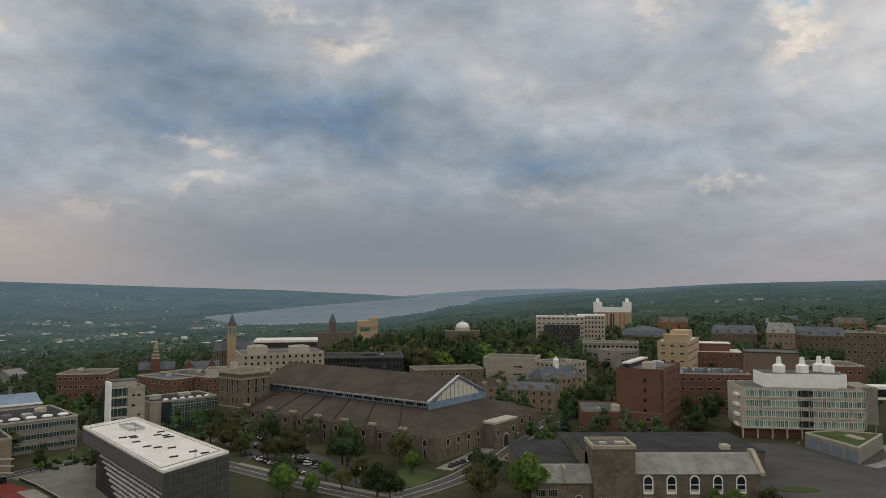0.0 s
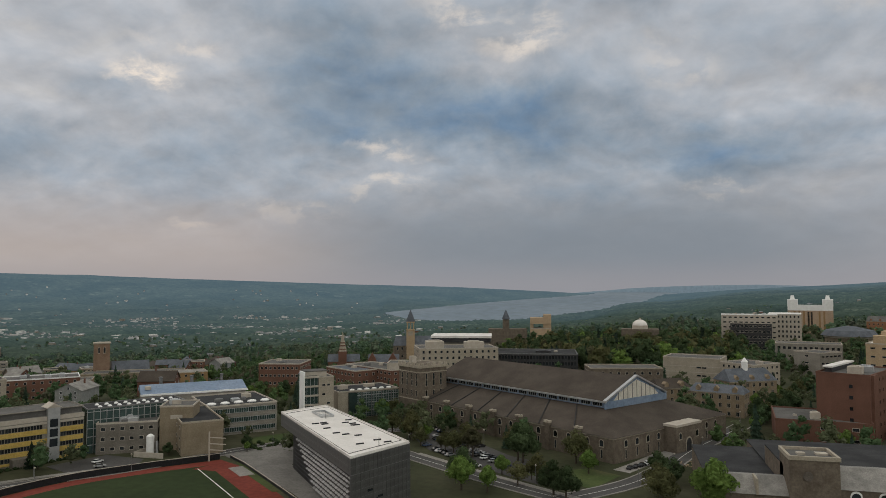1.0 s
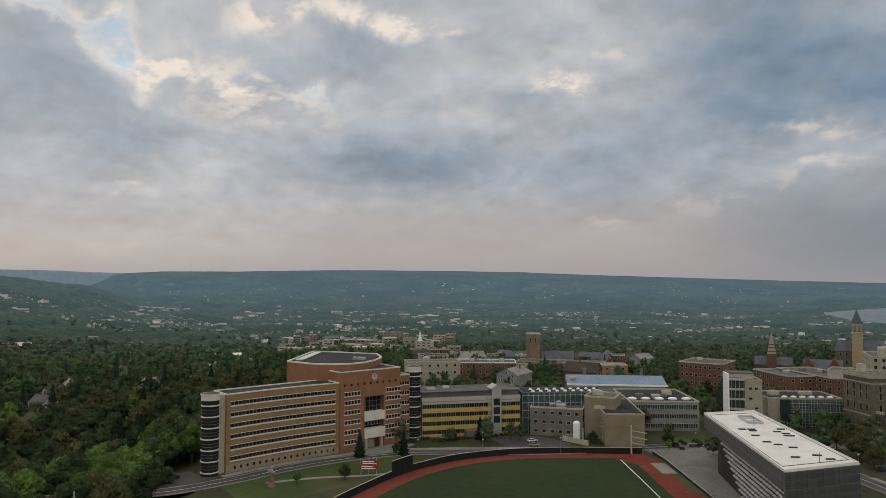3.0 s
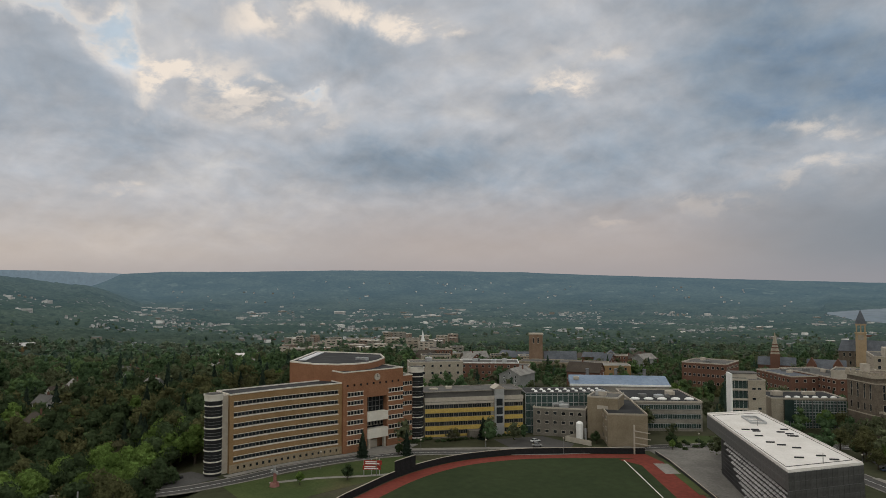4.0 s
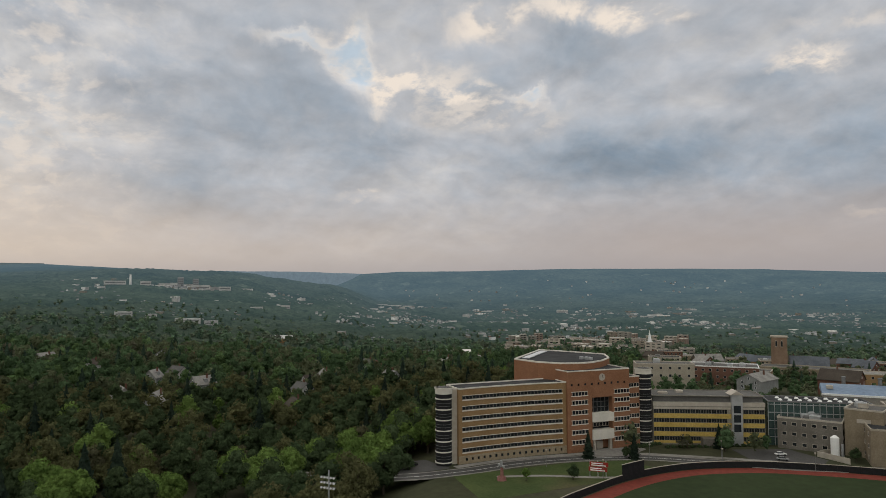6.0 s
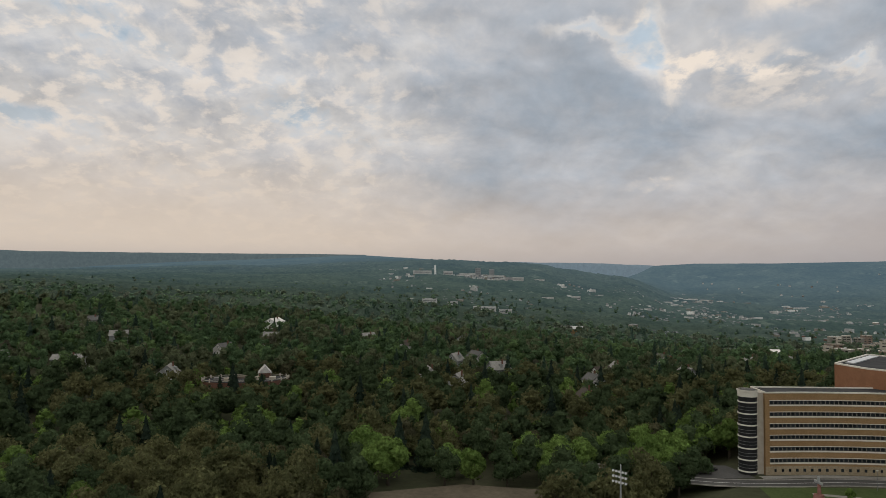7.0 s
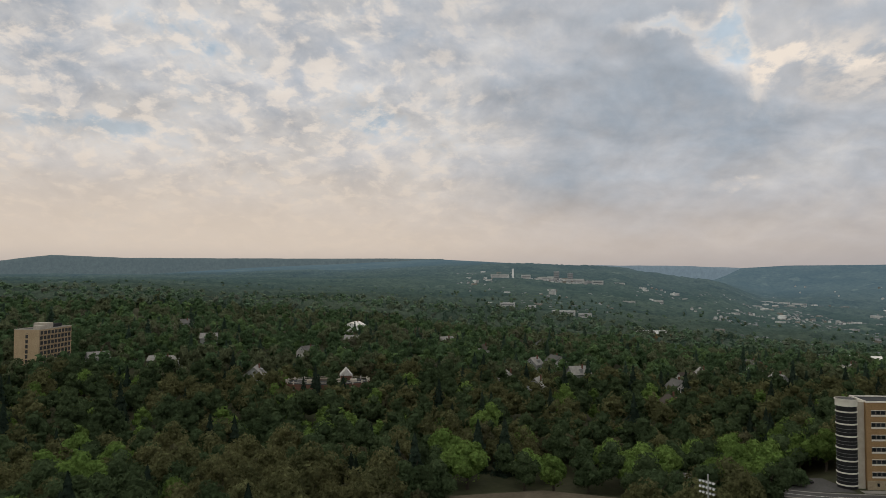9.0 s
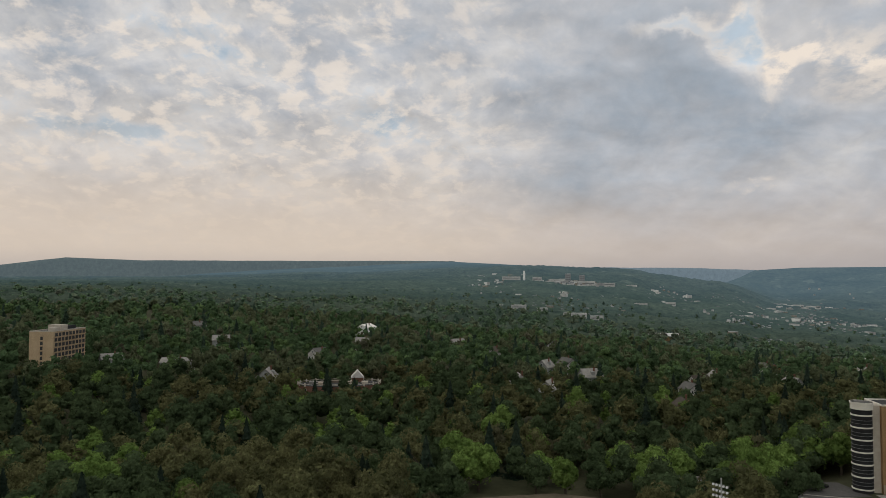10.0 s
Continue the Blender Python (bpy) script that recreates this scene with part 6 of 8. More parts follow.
def clock_tower():
    t = thing("clock_tower", pose(-198.0, 661.0, -3, 0, 0, 17), "tall stone campanile with a pyramid roof", "tower")
    k = material("warm_stone", (0.33, 0.245, 0.155), (0.39, 0.295, 0.19), 0.2, 0.9)
    bm = bmesh.new()
    box(bm, -4, 4, -4, 4, -3, 32)
    box(bm, -4.5, 4.5, -4.5, 4.5, 32, 33)
    part("shaft", bm, k, t)
    bm = bmesh.new()
    for x in (-3.6, 2.6):
        for y in (-3.6, 2.6):
            box(bm, x, x + 1.0, y, y + 1.0, 33, 39)
    box(bm, -0.5, 0.5, -3.6, -2.6, 33, 39)
    box(bm, -4.2, 4.2, -4.2, 4.2, 39, 40.5)
    part("belfry", bm, k, t)
    bm = bmesh.new()
    v = [bm.verts.new(p) for p in ((-4.4, -4.4, 40.5), (4.4, -4.4, 40.5), (4.4, 4.4, 40.5), (-4.4, 4.4, 40.5), (0, 0, 52.5))]
    for f in ((0, 1, 4), (1, 2, 4), (2, 3, 4), (3, 0, 4), (3, 2, 1, 0)):
        bm.faces.new([v[i] for i in f])
    part("spire", bm, SLATE_BLUE, t)
    bm = bmesh.new()
    box(bm, -2.2, 2.2, -4.15, -4.0, 27, 31)
    part("clock_face", bm, STONE_PALE, t)
    at, w = front_frame((-214, 656), (-176, 667), -4)
    t = thing("old_library", at, "old stone library with a steep slate roof", "building")
    bm = bmesh.new()
    box(bm, 0, w, 0, 18, -3, 18)
    part("wall", bm, STONE, t)
    bm = bmesh.new()
    gable(bm, 0, w, 0, 18, 18, 27, "x", hip=3, over=0.6)
    part("roof", bm, SLATE_BLUE, t)
    windows(t, (w, 18), "front", spread(2, w - 2, 8), (8, 15), window_mesh(1.5, 3, 0, frame_mat=STONE_PALE))


clock_tower()


def spired_hall():
    at, w = front_frame((-242.0, 572.0), (-226.0, 578.0), -6)
    t = thing("spired_hall", at, "red brick hall with a banded spire", "building")
    bm = bmesh.new()
    box(bm, -4, w + 6, 3, 16, -3, 12)
    part("wall", bm, BRICK_RED, t)
    bm = bmesh.new()
    gable(bm, -4, w + 6, 3, 16, 12, 18, "x", over=0.5)
    part("roof", bm, SLATE_BLUE, t)
    bm = bmesh.new()
    box(bm, 5, 12, 0, 7, -3, 21)
    part("tower", bm, BRICK_RED, t)
    bm = bmesh.new()
    tube(bm, 8.5, 3.5, 3.4, 2.0, 21, 28, 8)
    tube(bm, 8.5, 3.5, 2.1, 0.15, 28, 38, 8)
    part("spire", bm, [STONE_PALE], t)
    for z, r in ((22.5, 3.2), (25.5, 2.65), (28.0, 2.2)):
        bm = bmesh.new()
        tube(bm, 8.5, 3.5, r + 0.15, r, z, z + 0.9, 8)
        part("spire_band", bm, BRICK_RED, t)
    at, w = front_frame((-205.0, 560.0), (-180.0, 568.0), -6)
    t = thing("gabled_hall", at, "red brick gabled hall with a slate roof", "building")
    bm = bmesh.new()
    box(bm, 0, w, 0, 16, -3, 14)
    part("wall", bm, BRICK_RED, t)
    for x in (0, w - 9):
        bm = bmesh.new()
        box(bm, x, x + 7, -1.5, 5, -3, 16)
        gable(bm, x, x + 7, -1.5, 5, 16, 22, "y")
        part("gable_bay", bm, BRICK_RED, t)
    bm = bmesh.new()
    gable(bm, 0, w, 0, 16, 14, 20, "x")
    part("roof", bm, SLATE_BLUE, t)


spired_hall()

# ---- north side, seen over the armoury ----
t, w, h = plain_block("pale_hotel", (-140.0, 490.0), (-86.3, 512.8), 34, 0, 26.0, STONE_PALE, ROOF_GREY, "pale stone hotel with rows of small windows", storeys=6, bays=13, win=(1.6, 1.9), rim=CREAM)
roof_unit(t, 12, 8, h, 13, 9, 5.5, CREAM)
roof_unit(t, 42, 10, h, 14, 9, 4.5, CREAM)
t, w, h = plain_block("white_roofed_library", (-152.0, 575.0), (-106.0, 583.0), 30, 0, 29.5, CONCRETE, ROOF_WHITE, "concrete library with an overhanging white roof", rim=WHITE)
bm = bmesh.new()
box(bm, -1.5, w + 1.5, -1.5, 31, h - 5, h - 1.2)
part("glass_storey", bm, METAL_DARK, t)
bm = bmesh.new()
box(bm, -2.2, w + 2.2, -2.2, 32, h - 1.2, h + 0.6)
part("roof_slab", bm, ROOF_WHITE, t)
t, w, h = plain_block("black_library", (-95.0, 545.0), (-31.0, 552.0), 44, 0, 18.6, METAL_DARK, ROOF_DARK, "low black glass block with a dark flat roof", storeys=4, bays=26, win=(1.6, 2.6), frame_mat=METAL_DARK, rim=METAL_GREY)
roof_unit(t, 38, 20, h, 12, 9, 1.6, METAL_DARK)
roof_unit(t, 48, 22, h, 3, 3, 1.2, CREAM)
t, w, h = plain_block("art_museum", (-109.3, 893.3), (-83.0, 896.1), 20, -12, 18.0, material("sand_concrete", (0.36, 0.27, 0.18), (0.41, 0.31, 0.21), 0.2, 0.9), ROOF_GREY, "sand-coloured concrete museum with a raised top storey")
bm = bmesh.new()
box(bm, 0, w, -1, 20, h + 6, h + 14)
box(bm, w - 10, w, 0, 20, h, h + 18)
box(bm, 0, 4, 0, 20, h, h + 6)
part("raised_storey", bm, MATS["sand_concrete"], t)
t = thing("cupola_hall", front_frame((-152, 880), (-124, 886), -4)[0], "stone hall with a dark pointed cupola", "building")
bm = bmesh.new()
box(bm, -8, 40, 0, 16, -3, 22)
part("wall", bm, STONE, t)
bm = bmesh.new()
box(bm, 10, 18, 2, 10, 22, 34)
part("tower", bm, STONE, t)
bm = bmesh.new()
tube(bm, 14, 6, 5.4, 0.3, 34, 46, 8)
part("spire", bm, SLATE_BLUE, t)
t = thing("domed_hall", pose(22.5, 800, 0), "pale hall with a white dome", "building")
bm = bmesh.new()
box(bm, -20, 20, 0, 20, -3, 24.5)
part("wall", bm, STONE, t)
bm = bmesh.new()
bmesh.ops.create_uvsphere(bm, u_segments=24, v_segments=12, radius=8.0)
bmesh.ops.scale(bm, vec=(1, 1, 0.85), verts=bm.verts)
part("dome", bm, ROOF_WHITE, t, at=pose(0, 9, 28))
bm = bmesh.new()
tube(bm, 0, 9, 8.4, 8.4, 24, 28.5, 24)
tube(bm, 0, 9, 1.2, 0.8, 34, 36.5, 10)
part("drum", bm, CREAM, t)
t, w, h = plain_block("limestone_hall", (29.7, 519.2), (66.0, 508.0), 26, 0, 21.6, STONE_PALE, ROOF_GREY, "pale limestone hall with coursed walls", rim=CREAM)
for z in (4, 8, 12, 16):
    bm = bmesh.new()
    box(bm, -0.1, w + 0.1, -0.12, 0.05, z, z + 0.35)
    part("string_course", bm, CREAM, t)
windows(t, (w, 26), "front", [24, 27.5], [10, 15.5], window_mesh(3, 1.0, 0, frame_mat=STONE_PALE))
plain_block("limestone_wing", (66.0, 508.0), (84.0, 489.0), 26, 0, 20.0, STONE_PALE, ROOF_GREY, "pale limestone wing with tall bays", storeys=5, bays=6, rim=CREAM, units=2)
plain_block("law_hall", (-18.5, 469.6), (27.4, 479.2), 24, 0, 17.6, STONE, ROOF_GREY, "stone hall with pale window bays", storeys=3, bays=9, rim=STONE_PALE)


def stone_hall(name, a, b, depth, z1, zr, label, bays=5, wall=None, roof=None, cupola=False, z0=0, storeys=3):
    at, w = front_frame(a, b, z0)
    t = thing(name, at, label, "building")
    bm = bmesh.new()
    box(bm, 0, w, 0, depth, -3, z1)
    part("wall", bm, wall or material("brown_stone", (0.20, 0.155, 0.105), (0.26, 0.205, 0.145), 0.3, 0.9), t)
    bm = bmesh.new()
    gable(bm, 0, w, 0, depth, z1, zr, "x" if w > depth else "y", hip=2.5, over=0.5)
    part("roof", bm, roof or SLATE_BLUE, t)
    zs = [z1 / storeys * (k + 0.5) for k in range(storeys)]
    data = window_mesh(1.5, 2.1, 1, frame_mat=STONE_PALE)
    windows(t, (w, depth), "front", spread(1, w - 1, bays), zs, data)
    windows(t, (w, depth), "right", spread(1, depth - 1, max(2, bays // 2)), zs, data)
    bm = bmesh.new()
    box(bm, -0.3, w + 0.3, -0.3, 0, z1 - 0.5, z1 + 0.1)
    part("cornice", bm, STONE_PALE, t)
    for i in range(max(1, bays // 2)):
        x = w * (i + 0.5) / max(1, bays // 2)
        bm = bmesh.new()
        box(bm, x - 1.2, x + 1.2, 0.6, 4, z1, z1 + 2.2)
        gable(bm, x - 1.4, x + 1.4, 0.5, 4, z1 + 2.2, z1 + 3.6, "y")
        part("dormer", bm, wall or MATS["brown_stone"], t)
    if cupola:
        bm = bmesh.new()
        tube(bm, w / 2, depth / 2, 1.8, 1.8, zr - 1.5, zr + 4, 12)
        tube(bm, w / 2, depth / 2, 2.1, 0.2, zr + 4, zr + 6.5, 12)
        part("cupola", bm, WHITE, t, "white wooden cupola")
    return t


stone_hall("stone_house", (37.4, 418.3), (64.5, 408.0), 14, 13.0, 16.8, "brown stone house with a blue slate roof and pale windows", 6)
stone_hall("cupola_house", (64.5, 455.4), (93.5, 471.0), 16, 13.5, 20.5, "brown stone house with dormers and a white cupola", 7, cupola=True)
stone_hall("round_house", (22.0, 420.0), (40.0, 432.0), 16, 13, 17.5, "stone house with a brown roof behind the armoury", 4, roof=SHINGLE)
t, w, h = plain_block("dark_glass_block", (112.0, 780.0), (150.0, 772.0), 26, 0, 33.0, METAL_DARK, ROOF_GREY, "dark glass science block with white upper storeys", storeys=6, bays=9, win=(3, 2), rim=CREAM)
plain_block("white_science", (106.0, 800.0), (160.0, 793.0), 20, 0, 41.0, CREAM, ROOF_WHITE, "white science block with rooftop plant", storeys=8, bays=10, win=(3, 1.4), rim=WHITE, units=6)
plain_block("white_grid_block", (155.0, 815.0), (186.0, 808.0), 40, 0, 41.5, CREAM, ROOF_WHITE, "white framed block with a window grid", storeys=8, bays=8, win=(1.6, 2.4), rim=WHITE)
t, w, h = plain_block("brick_high_rise", (240.7, 1124.5), (297.7, 1110.8), 30, 0, 43.0, material("tan_clad", (0.34, 0.25, 0.18), (0.40, 0.30, 0.215), 0.1, 0.9), ROOF_GREY, "tan windowless high-rise with white corner caps", "tower block", rim=WHITE)
bm = bmesh.new()
for x in (0, w - 13):
    box(bm, x - 0.3, x + 13.3, -0.4, 30, h - 1, h + 9)
    tube(bm, x + 6.5, 10, 3, 2.2, h + 9, h + 15, 10)
box(bm, 0, w, -0.3, 30, h - 7, h)
part("cap", bm, WHITE, t, "white crown with corner blocks and stacks")
for x in (8, 14, 20, 40, 46):
    bm = bmesh.new()
    box(bm, x, x + 2.4, -0.25, 0, 4, h - 8)
    part("fin", bm, BRICK_TAN, t)
windows(t, (w, 30), "front", [27, 31], spread(8, h - 9, 9), window_mesh(2.4, 2.4, 0, frame_mat=BRICK_TAN))
t = thing("low_round_hall", pose(251.7, 880.0, 0), "low round hall under a broad blue-grey roof", "building")
for nm, q, mat in (("wall", (25, 25, -2, 14), MATS["buff_stone"]), ("colonnade", (26.5, 26.5, 14, 16), CREAM), ("roof", (29, 24, 16, 22), SLATE_BLUE), ("upper_roof", (24, 6, 22, 26), SLATE_BLUE)):
    bm = bmesh.new()
    tube(bm, 0, 0, *q, 32)
    part(nm, bm, mat, t)
for i in range(15):
    a = radians(195 + 11 * i)
    ob = new("window", window_mesh(2.2, 6.0, 0, frame_mat=CREAM))
    ob.parent, ob.matrix_basis = t, pose(25 * math.cos(a), 25 * math.sin(a), 7, 0, 0, math.degrees(a) + 90)
plain_block("concrete_wing", (132.0, 600.0), (146.0, 582.0), 24, 0, 20.5, CONCRETE, ROOF_GREY, "pale concrete wing with slots", storeys=4, bays=1, side_bays=5, win=(3.2, 1.2))
plain_block("concrete_terrace", (132.1, 667.1), (182.0, 655.8), 26, 0, 21.5, CONCRETE, ROOF_GREY, "long low concrete hall with a deep flat roof", storeys=3, bays=12, win=(2.4, 2.4), rim=CREAM)
t, w, h = plain_block("ochre_hall", (158.0, 520.0), (177.0, 510.2), 60, 0, 33.0, material("ochre_clad", (0.36, 0.27, 0.17), (0.42, 0.32, 0.21), 0.15, 0.9), ROOF_WHITE, "ochre brick hall with banded walls", storeys=6, bays=3, side_bays=12, win=(2.6, 1.1), faces=("front", "right"))
bm = bmesh.new()
box(bm, 4, w, 2, 12, h, h + 5.5)
box(bm, 4, w - 4, 30, 52, h, h + 7)
part("roof_block", bm, MATS["ochre_clad"], t)
t, w, h = plain_block("stepped_block", (190.0, 560.0), (232.0, 548.0), 26, 0, 22.5, BRICK_RED, ROOF_WHITE, "stepped brick block with white roofs", storeys=4, bays=9, rim=WHITE)
bm = bmesh.new()
box(bm, 8, 36, 8, 24, h, h + 6)
part("upper_storey", bm, BRICK_RED, t)
bm = bmesh.new()
box(bm, 7.5, 36.5, 7.5, 24.5, h + 6, h + 6.6)
part("upper_roof", bm, ROOF_WHITE, t)
stone_hall("slate_quad", (285.1, 747.5), (326.8, 732.4), 20, 26.0, 34.0, "stone quadrangle with a blue slate roof", 9, wall=STONE, storeys=4)
stone_hall("gable_quad", (328, 715), (352, 704), 20, 28, 38, "stone hall with a steep gable", 5, wall=MATS["brown_stone"], roof=SLATE, storeys=4)
stone_hall("slate_quad", (352, 716), (395, 692), 20, 26.0, 34.0, "long stone quadrangle with a blue slate roof", 9, wall=STONE, storeys=4)
plain_block("stone_tower_block", (322.0, 566.0), (350.0, 548.0), 24, 0, 37.0, STONE, ROOF_GREY, "grey stone block with square towers", storeys=6, bays=7, units=3)
plain_block("stone_tower_block", (352.0, 572.0), (410.0, 530.0), 24, 0, 41.0, MATS["buff_stone"], ROOF_GREY, "buff stone block seen over trees", storeys=6, bays=12, units=3)
for i in range(7):
    a = -9 - 4.0 * i
    r = 900 + 70 * (i * 5 % 7)
    p = (-r * math.sin(radians(a)), r * math.cos(radians(a)))
    q = (p[0] + 40, p[1] - 14)
    stone_hall("residence", p, q, 16, 18 + (i % 3) * 3, 25 + (i % 3) * 3, "brick residence hall with a grey roof among far trees", 8, wall=(BRICK_RED, STONE, BRICK_ROSE)[i % 3], roof=(SLATE, SLATE_BLUE, ROOF_GREY)[i % 3])

# ---- south side: flats, houses and the far college ----
def polar_xy(az, r):
    return -r * math.sin(radians(az)), r * math.cos(radians(az))


def build_flats():
    c = Vector(polar_xy(124.9, 535))
    u = c.normalized()
    v = Vector((-u.y, u.x))
    a = c + (24 * u + 40 * v) / 46.6 * 16.5
    at, w = front_frame(a, c, 10)
    t = thing("apartment_block", at, "beige apartment block with rows of dark square windows", "apartment block")
    h, deep = 25.5, 39.0
    clad = material("beige_clad", (0.36, 0.27, 0.17), (0.42, 0.32, 0.21), 0.15, 0.9)
    bm = bmesh.new()
    box(bm, 0, w, 0, deep, -6, h)
    part("wall", bm, clad, t)
    flat_roof(t, 0, w, 0, deep, h, ROOF_GREY, CREAM, 0.5)
    for q in ((3, 12, 16, 24, 3.6), (2, 10, 26, 38, 2.2), (9, 14, 6, 12, 2.4)):
        bm = bmesh.new()
        box(bm, q[0], q[1], q[2], q[3], h, h + q[4])
        part("roof_block", bm, (CREAM, ROOF_DARK, ROOF_GREY)[int(q[4] * 10) % 3], t)
    for k, z in enumerate(spread(-2, h - 0.6, 8)):
        for y in spread(0.8, deep - 0.8, 9):
            bm = bmesh.new()
            box(bm, w - 0.1, w + 0.12, y - 1.55 + 0.5 * (k % 2), y + 1.35 + 0.5 * (k % 2), z - 1.05, z + 1.25)
            part("window", bm, METAL_DARK, t)
            bm = bmesh.new()
            box(bm, w, w + 0.7, y - 1.6 + 0.9 * (k % 2), y + 1.6 + 0.9 * (k % 2), z - 1.5, z - 1.05)
            part("balcony", bm, clad, t)
    bm = bmesh.new()
    box(bm, w * 0.46, w * 0.56, -0.12, 0.1, -2, h - 2)
    part("stair_window", bm, METAL_DARK, t)
    for z in spread(-2, h - 1, 8):
        bm = bmesh.new()
        box(bm, w * 0.42, w * 0.6, -0.35, 0.0, z - 0.5, z + 0.4)
        part("spandrel", bm, clad, t)


build_flats()


def college():
    rows = ((85.85, 2790, 36, 36, 1), (84.75, 2800, 36, 35, 1), (90.4, 2740, 120, 13, 0), (88.3, 2730, 60, 17, 0), (86.8, 2720, 90, 14, 2), (84.4, 2720, 110, 17, 0), (82.6, 2700, 70, 14, 2), (81.0, 2650, 80, 13, 0),
            (89.8, 1660, 60, 9, 0), (87.9, 1650, 40, 8, 2), (85.3, 1660, 90, 8, 0), (83.6, 1650, 50, 9, 2), (80.2, 2100, 60, 12, 0), (78.0, 2250, 50, 12, 0))
    for a, r, wd, z1, kind in rows:
        x, y = -r * math.sin(radians(a)), r * math.cos(radians(a))
        d = Vector((math.cos(radians(a)), math.sin(radians(a)))) * wd * 0.3
        z = land_z(x, y)
        t, w, h = plain_block("college_block", (x - d.x, y - d.y), (x + d.x, y + d.y), 24, z, z + z1, material("far_tower_wall", (0.22, 0.235, 0.25), (0.27, 0.285, 0.30), 0.02, 0.9) if kind == 1 else FAR_WALL, (FAR_WALL, FAR_ROOF, FAR_ROOF)[kind], "tall grey college tower on the far hillside" if kind == 1 else "pale college block on the far hillside", rim=FAR_WALL, sink=16)
        if kind != 1:
            bm = bmesh.new()
            box(bm, w * 0.06, w * 0.94, -0.3, 0, h * 0.45, h * 0.65)
            part("window_band", bm, FAR_ROOF, t)
        else:
            for q in range(4):
                bm = bmesh.new()
                box(bm, w * 0.1, w * 0.9, -0.3, 0, 4 + 8 * q, 7.0 + 8 * q)
                part("window_band", bm, FAR_ROOF, t)
    a, r = 89.35, 2750
    x, y = polar_xy(a, r)
    t = thing("college_tower", pose(x, y, land_z(x, y)), "slender white chimney on the far hillside", "chimney")
    bm = bmesh.new()
    tube(bm, 0, 0, 4.5, 3.6, -5, 36, 10)
    part("shaft", bm, WHITE, t)


college()


# ---- houses among the trees ----
def house(x, y, w, d, h, rh, turn, wall, roof, label, dormer=False):
    z = land_z(x, y) + 3.0
    t = thing("house", pose(x, y, z, 0, 0, turn), label, "house", "houses among the trees")
    bm = bmesh.new()
    box(bm, -w / 2, w / 2, -d / 2, d / 2, -3, h)
    v = [bm.verts.new(p) for p in ((-w / 2, -d / 2, h), (w / 2, -d / 2, h), (0, -d / 2, h + rh), (-w / 2, d / 2, h), (w / 2, d / 2, h), (0, d / 2, h + rh))]
    for f in ((0, 1, 2), (4, 3, 5)):
        bm.faces.new([v[i] for i in f])
    part("wall", bm, wall, t)
    bm = bmesh.new()
    o = 0.6
    k = rh / (w / 2)
    for s in (1, -1):
        q = [(s * (w / 2 + o), -d / 2 - o, h - o * k), (0, -d / 2 - o, h + rh), (0, d / 2 + o, h + rh), (s * (w / 2 + o), d / 2 + o, h - o * k)]
        lo = [bm.verts.new(p) for p in q]
        hi = [bm.verts.new((a, b, c + 0.3)) for a, b, c in q]
        bm.faces.new(lo)
        bm.faces.new(hi)
        for i in range(4):
            bm.faces.new((lo[i], lo[(i + 1) % 4], hi[(i + 1) % 4], hi[i]))
    part("roof", bm, roof, t)
    bm = bmesh.new()
    box(bm, w * 0.15, w * 0.15 + 0.9, d * 0.1, d * 0.1 + 0.9, h, h + rh + 1.6)
    part("chimney", bm, BRICK_RED, t)
    data = window_mesh(1.1, 1.5, 0, frame_mat=WHITE)
    for zz in (2.0, 5.2, 8.0):
        if zz < h:
            for xx in (-w * 0.27, w * 0.27):
                ob = new("window", data)
                ob.parent, ob.matrix_basis = t, pose(xx, -d / 2, zz)
    ob = new("window", data)
    ob.parent, ob.matrix_basis = t, pose(0, -d / 2, h + rh * 0.35)
    if dormer:
        bm = bmesh.new()
        box(bm, w * 0.12, w * 0.42, -1.2, 1.2, h, h + rh * 0.72)
        part("dormer", bm, wall, t)
    return t


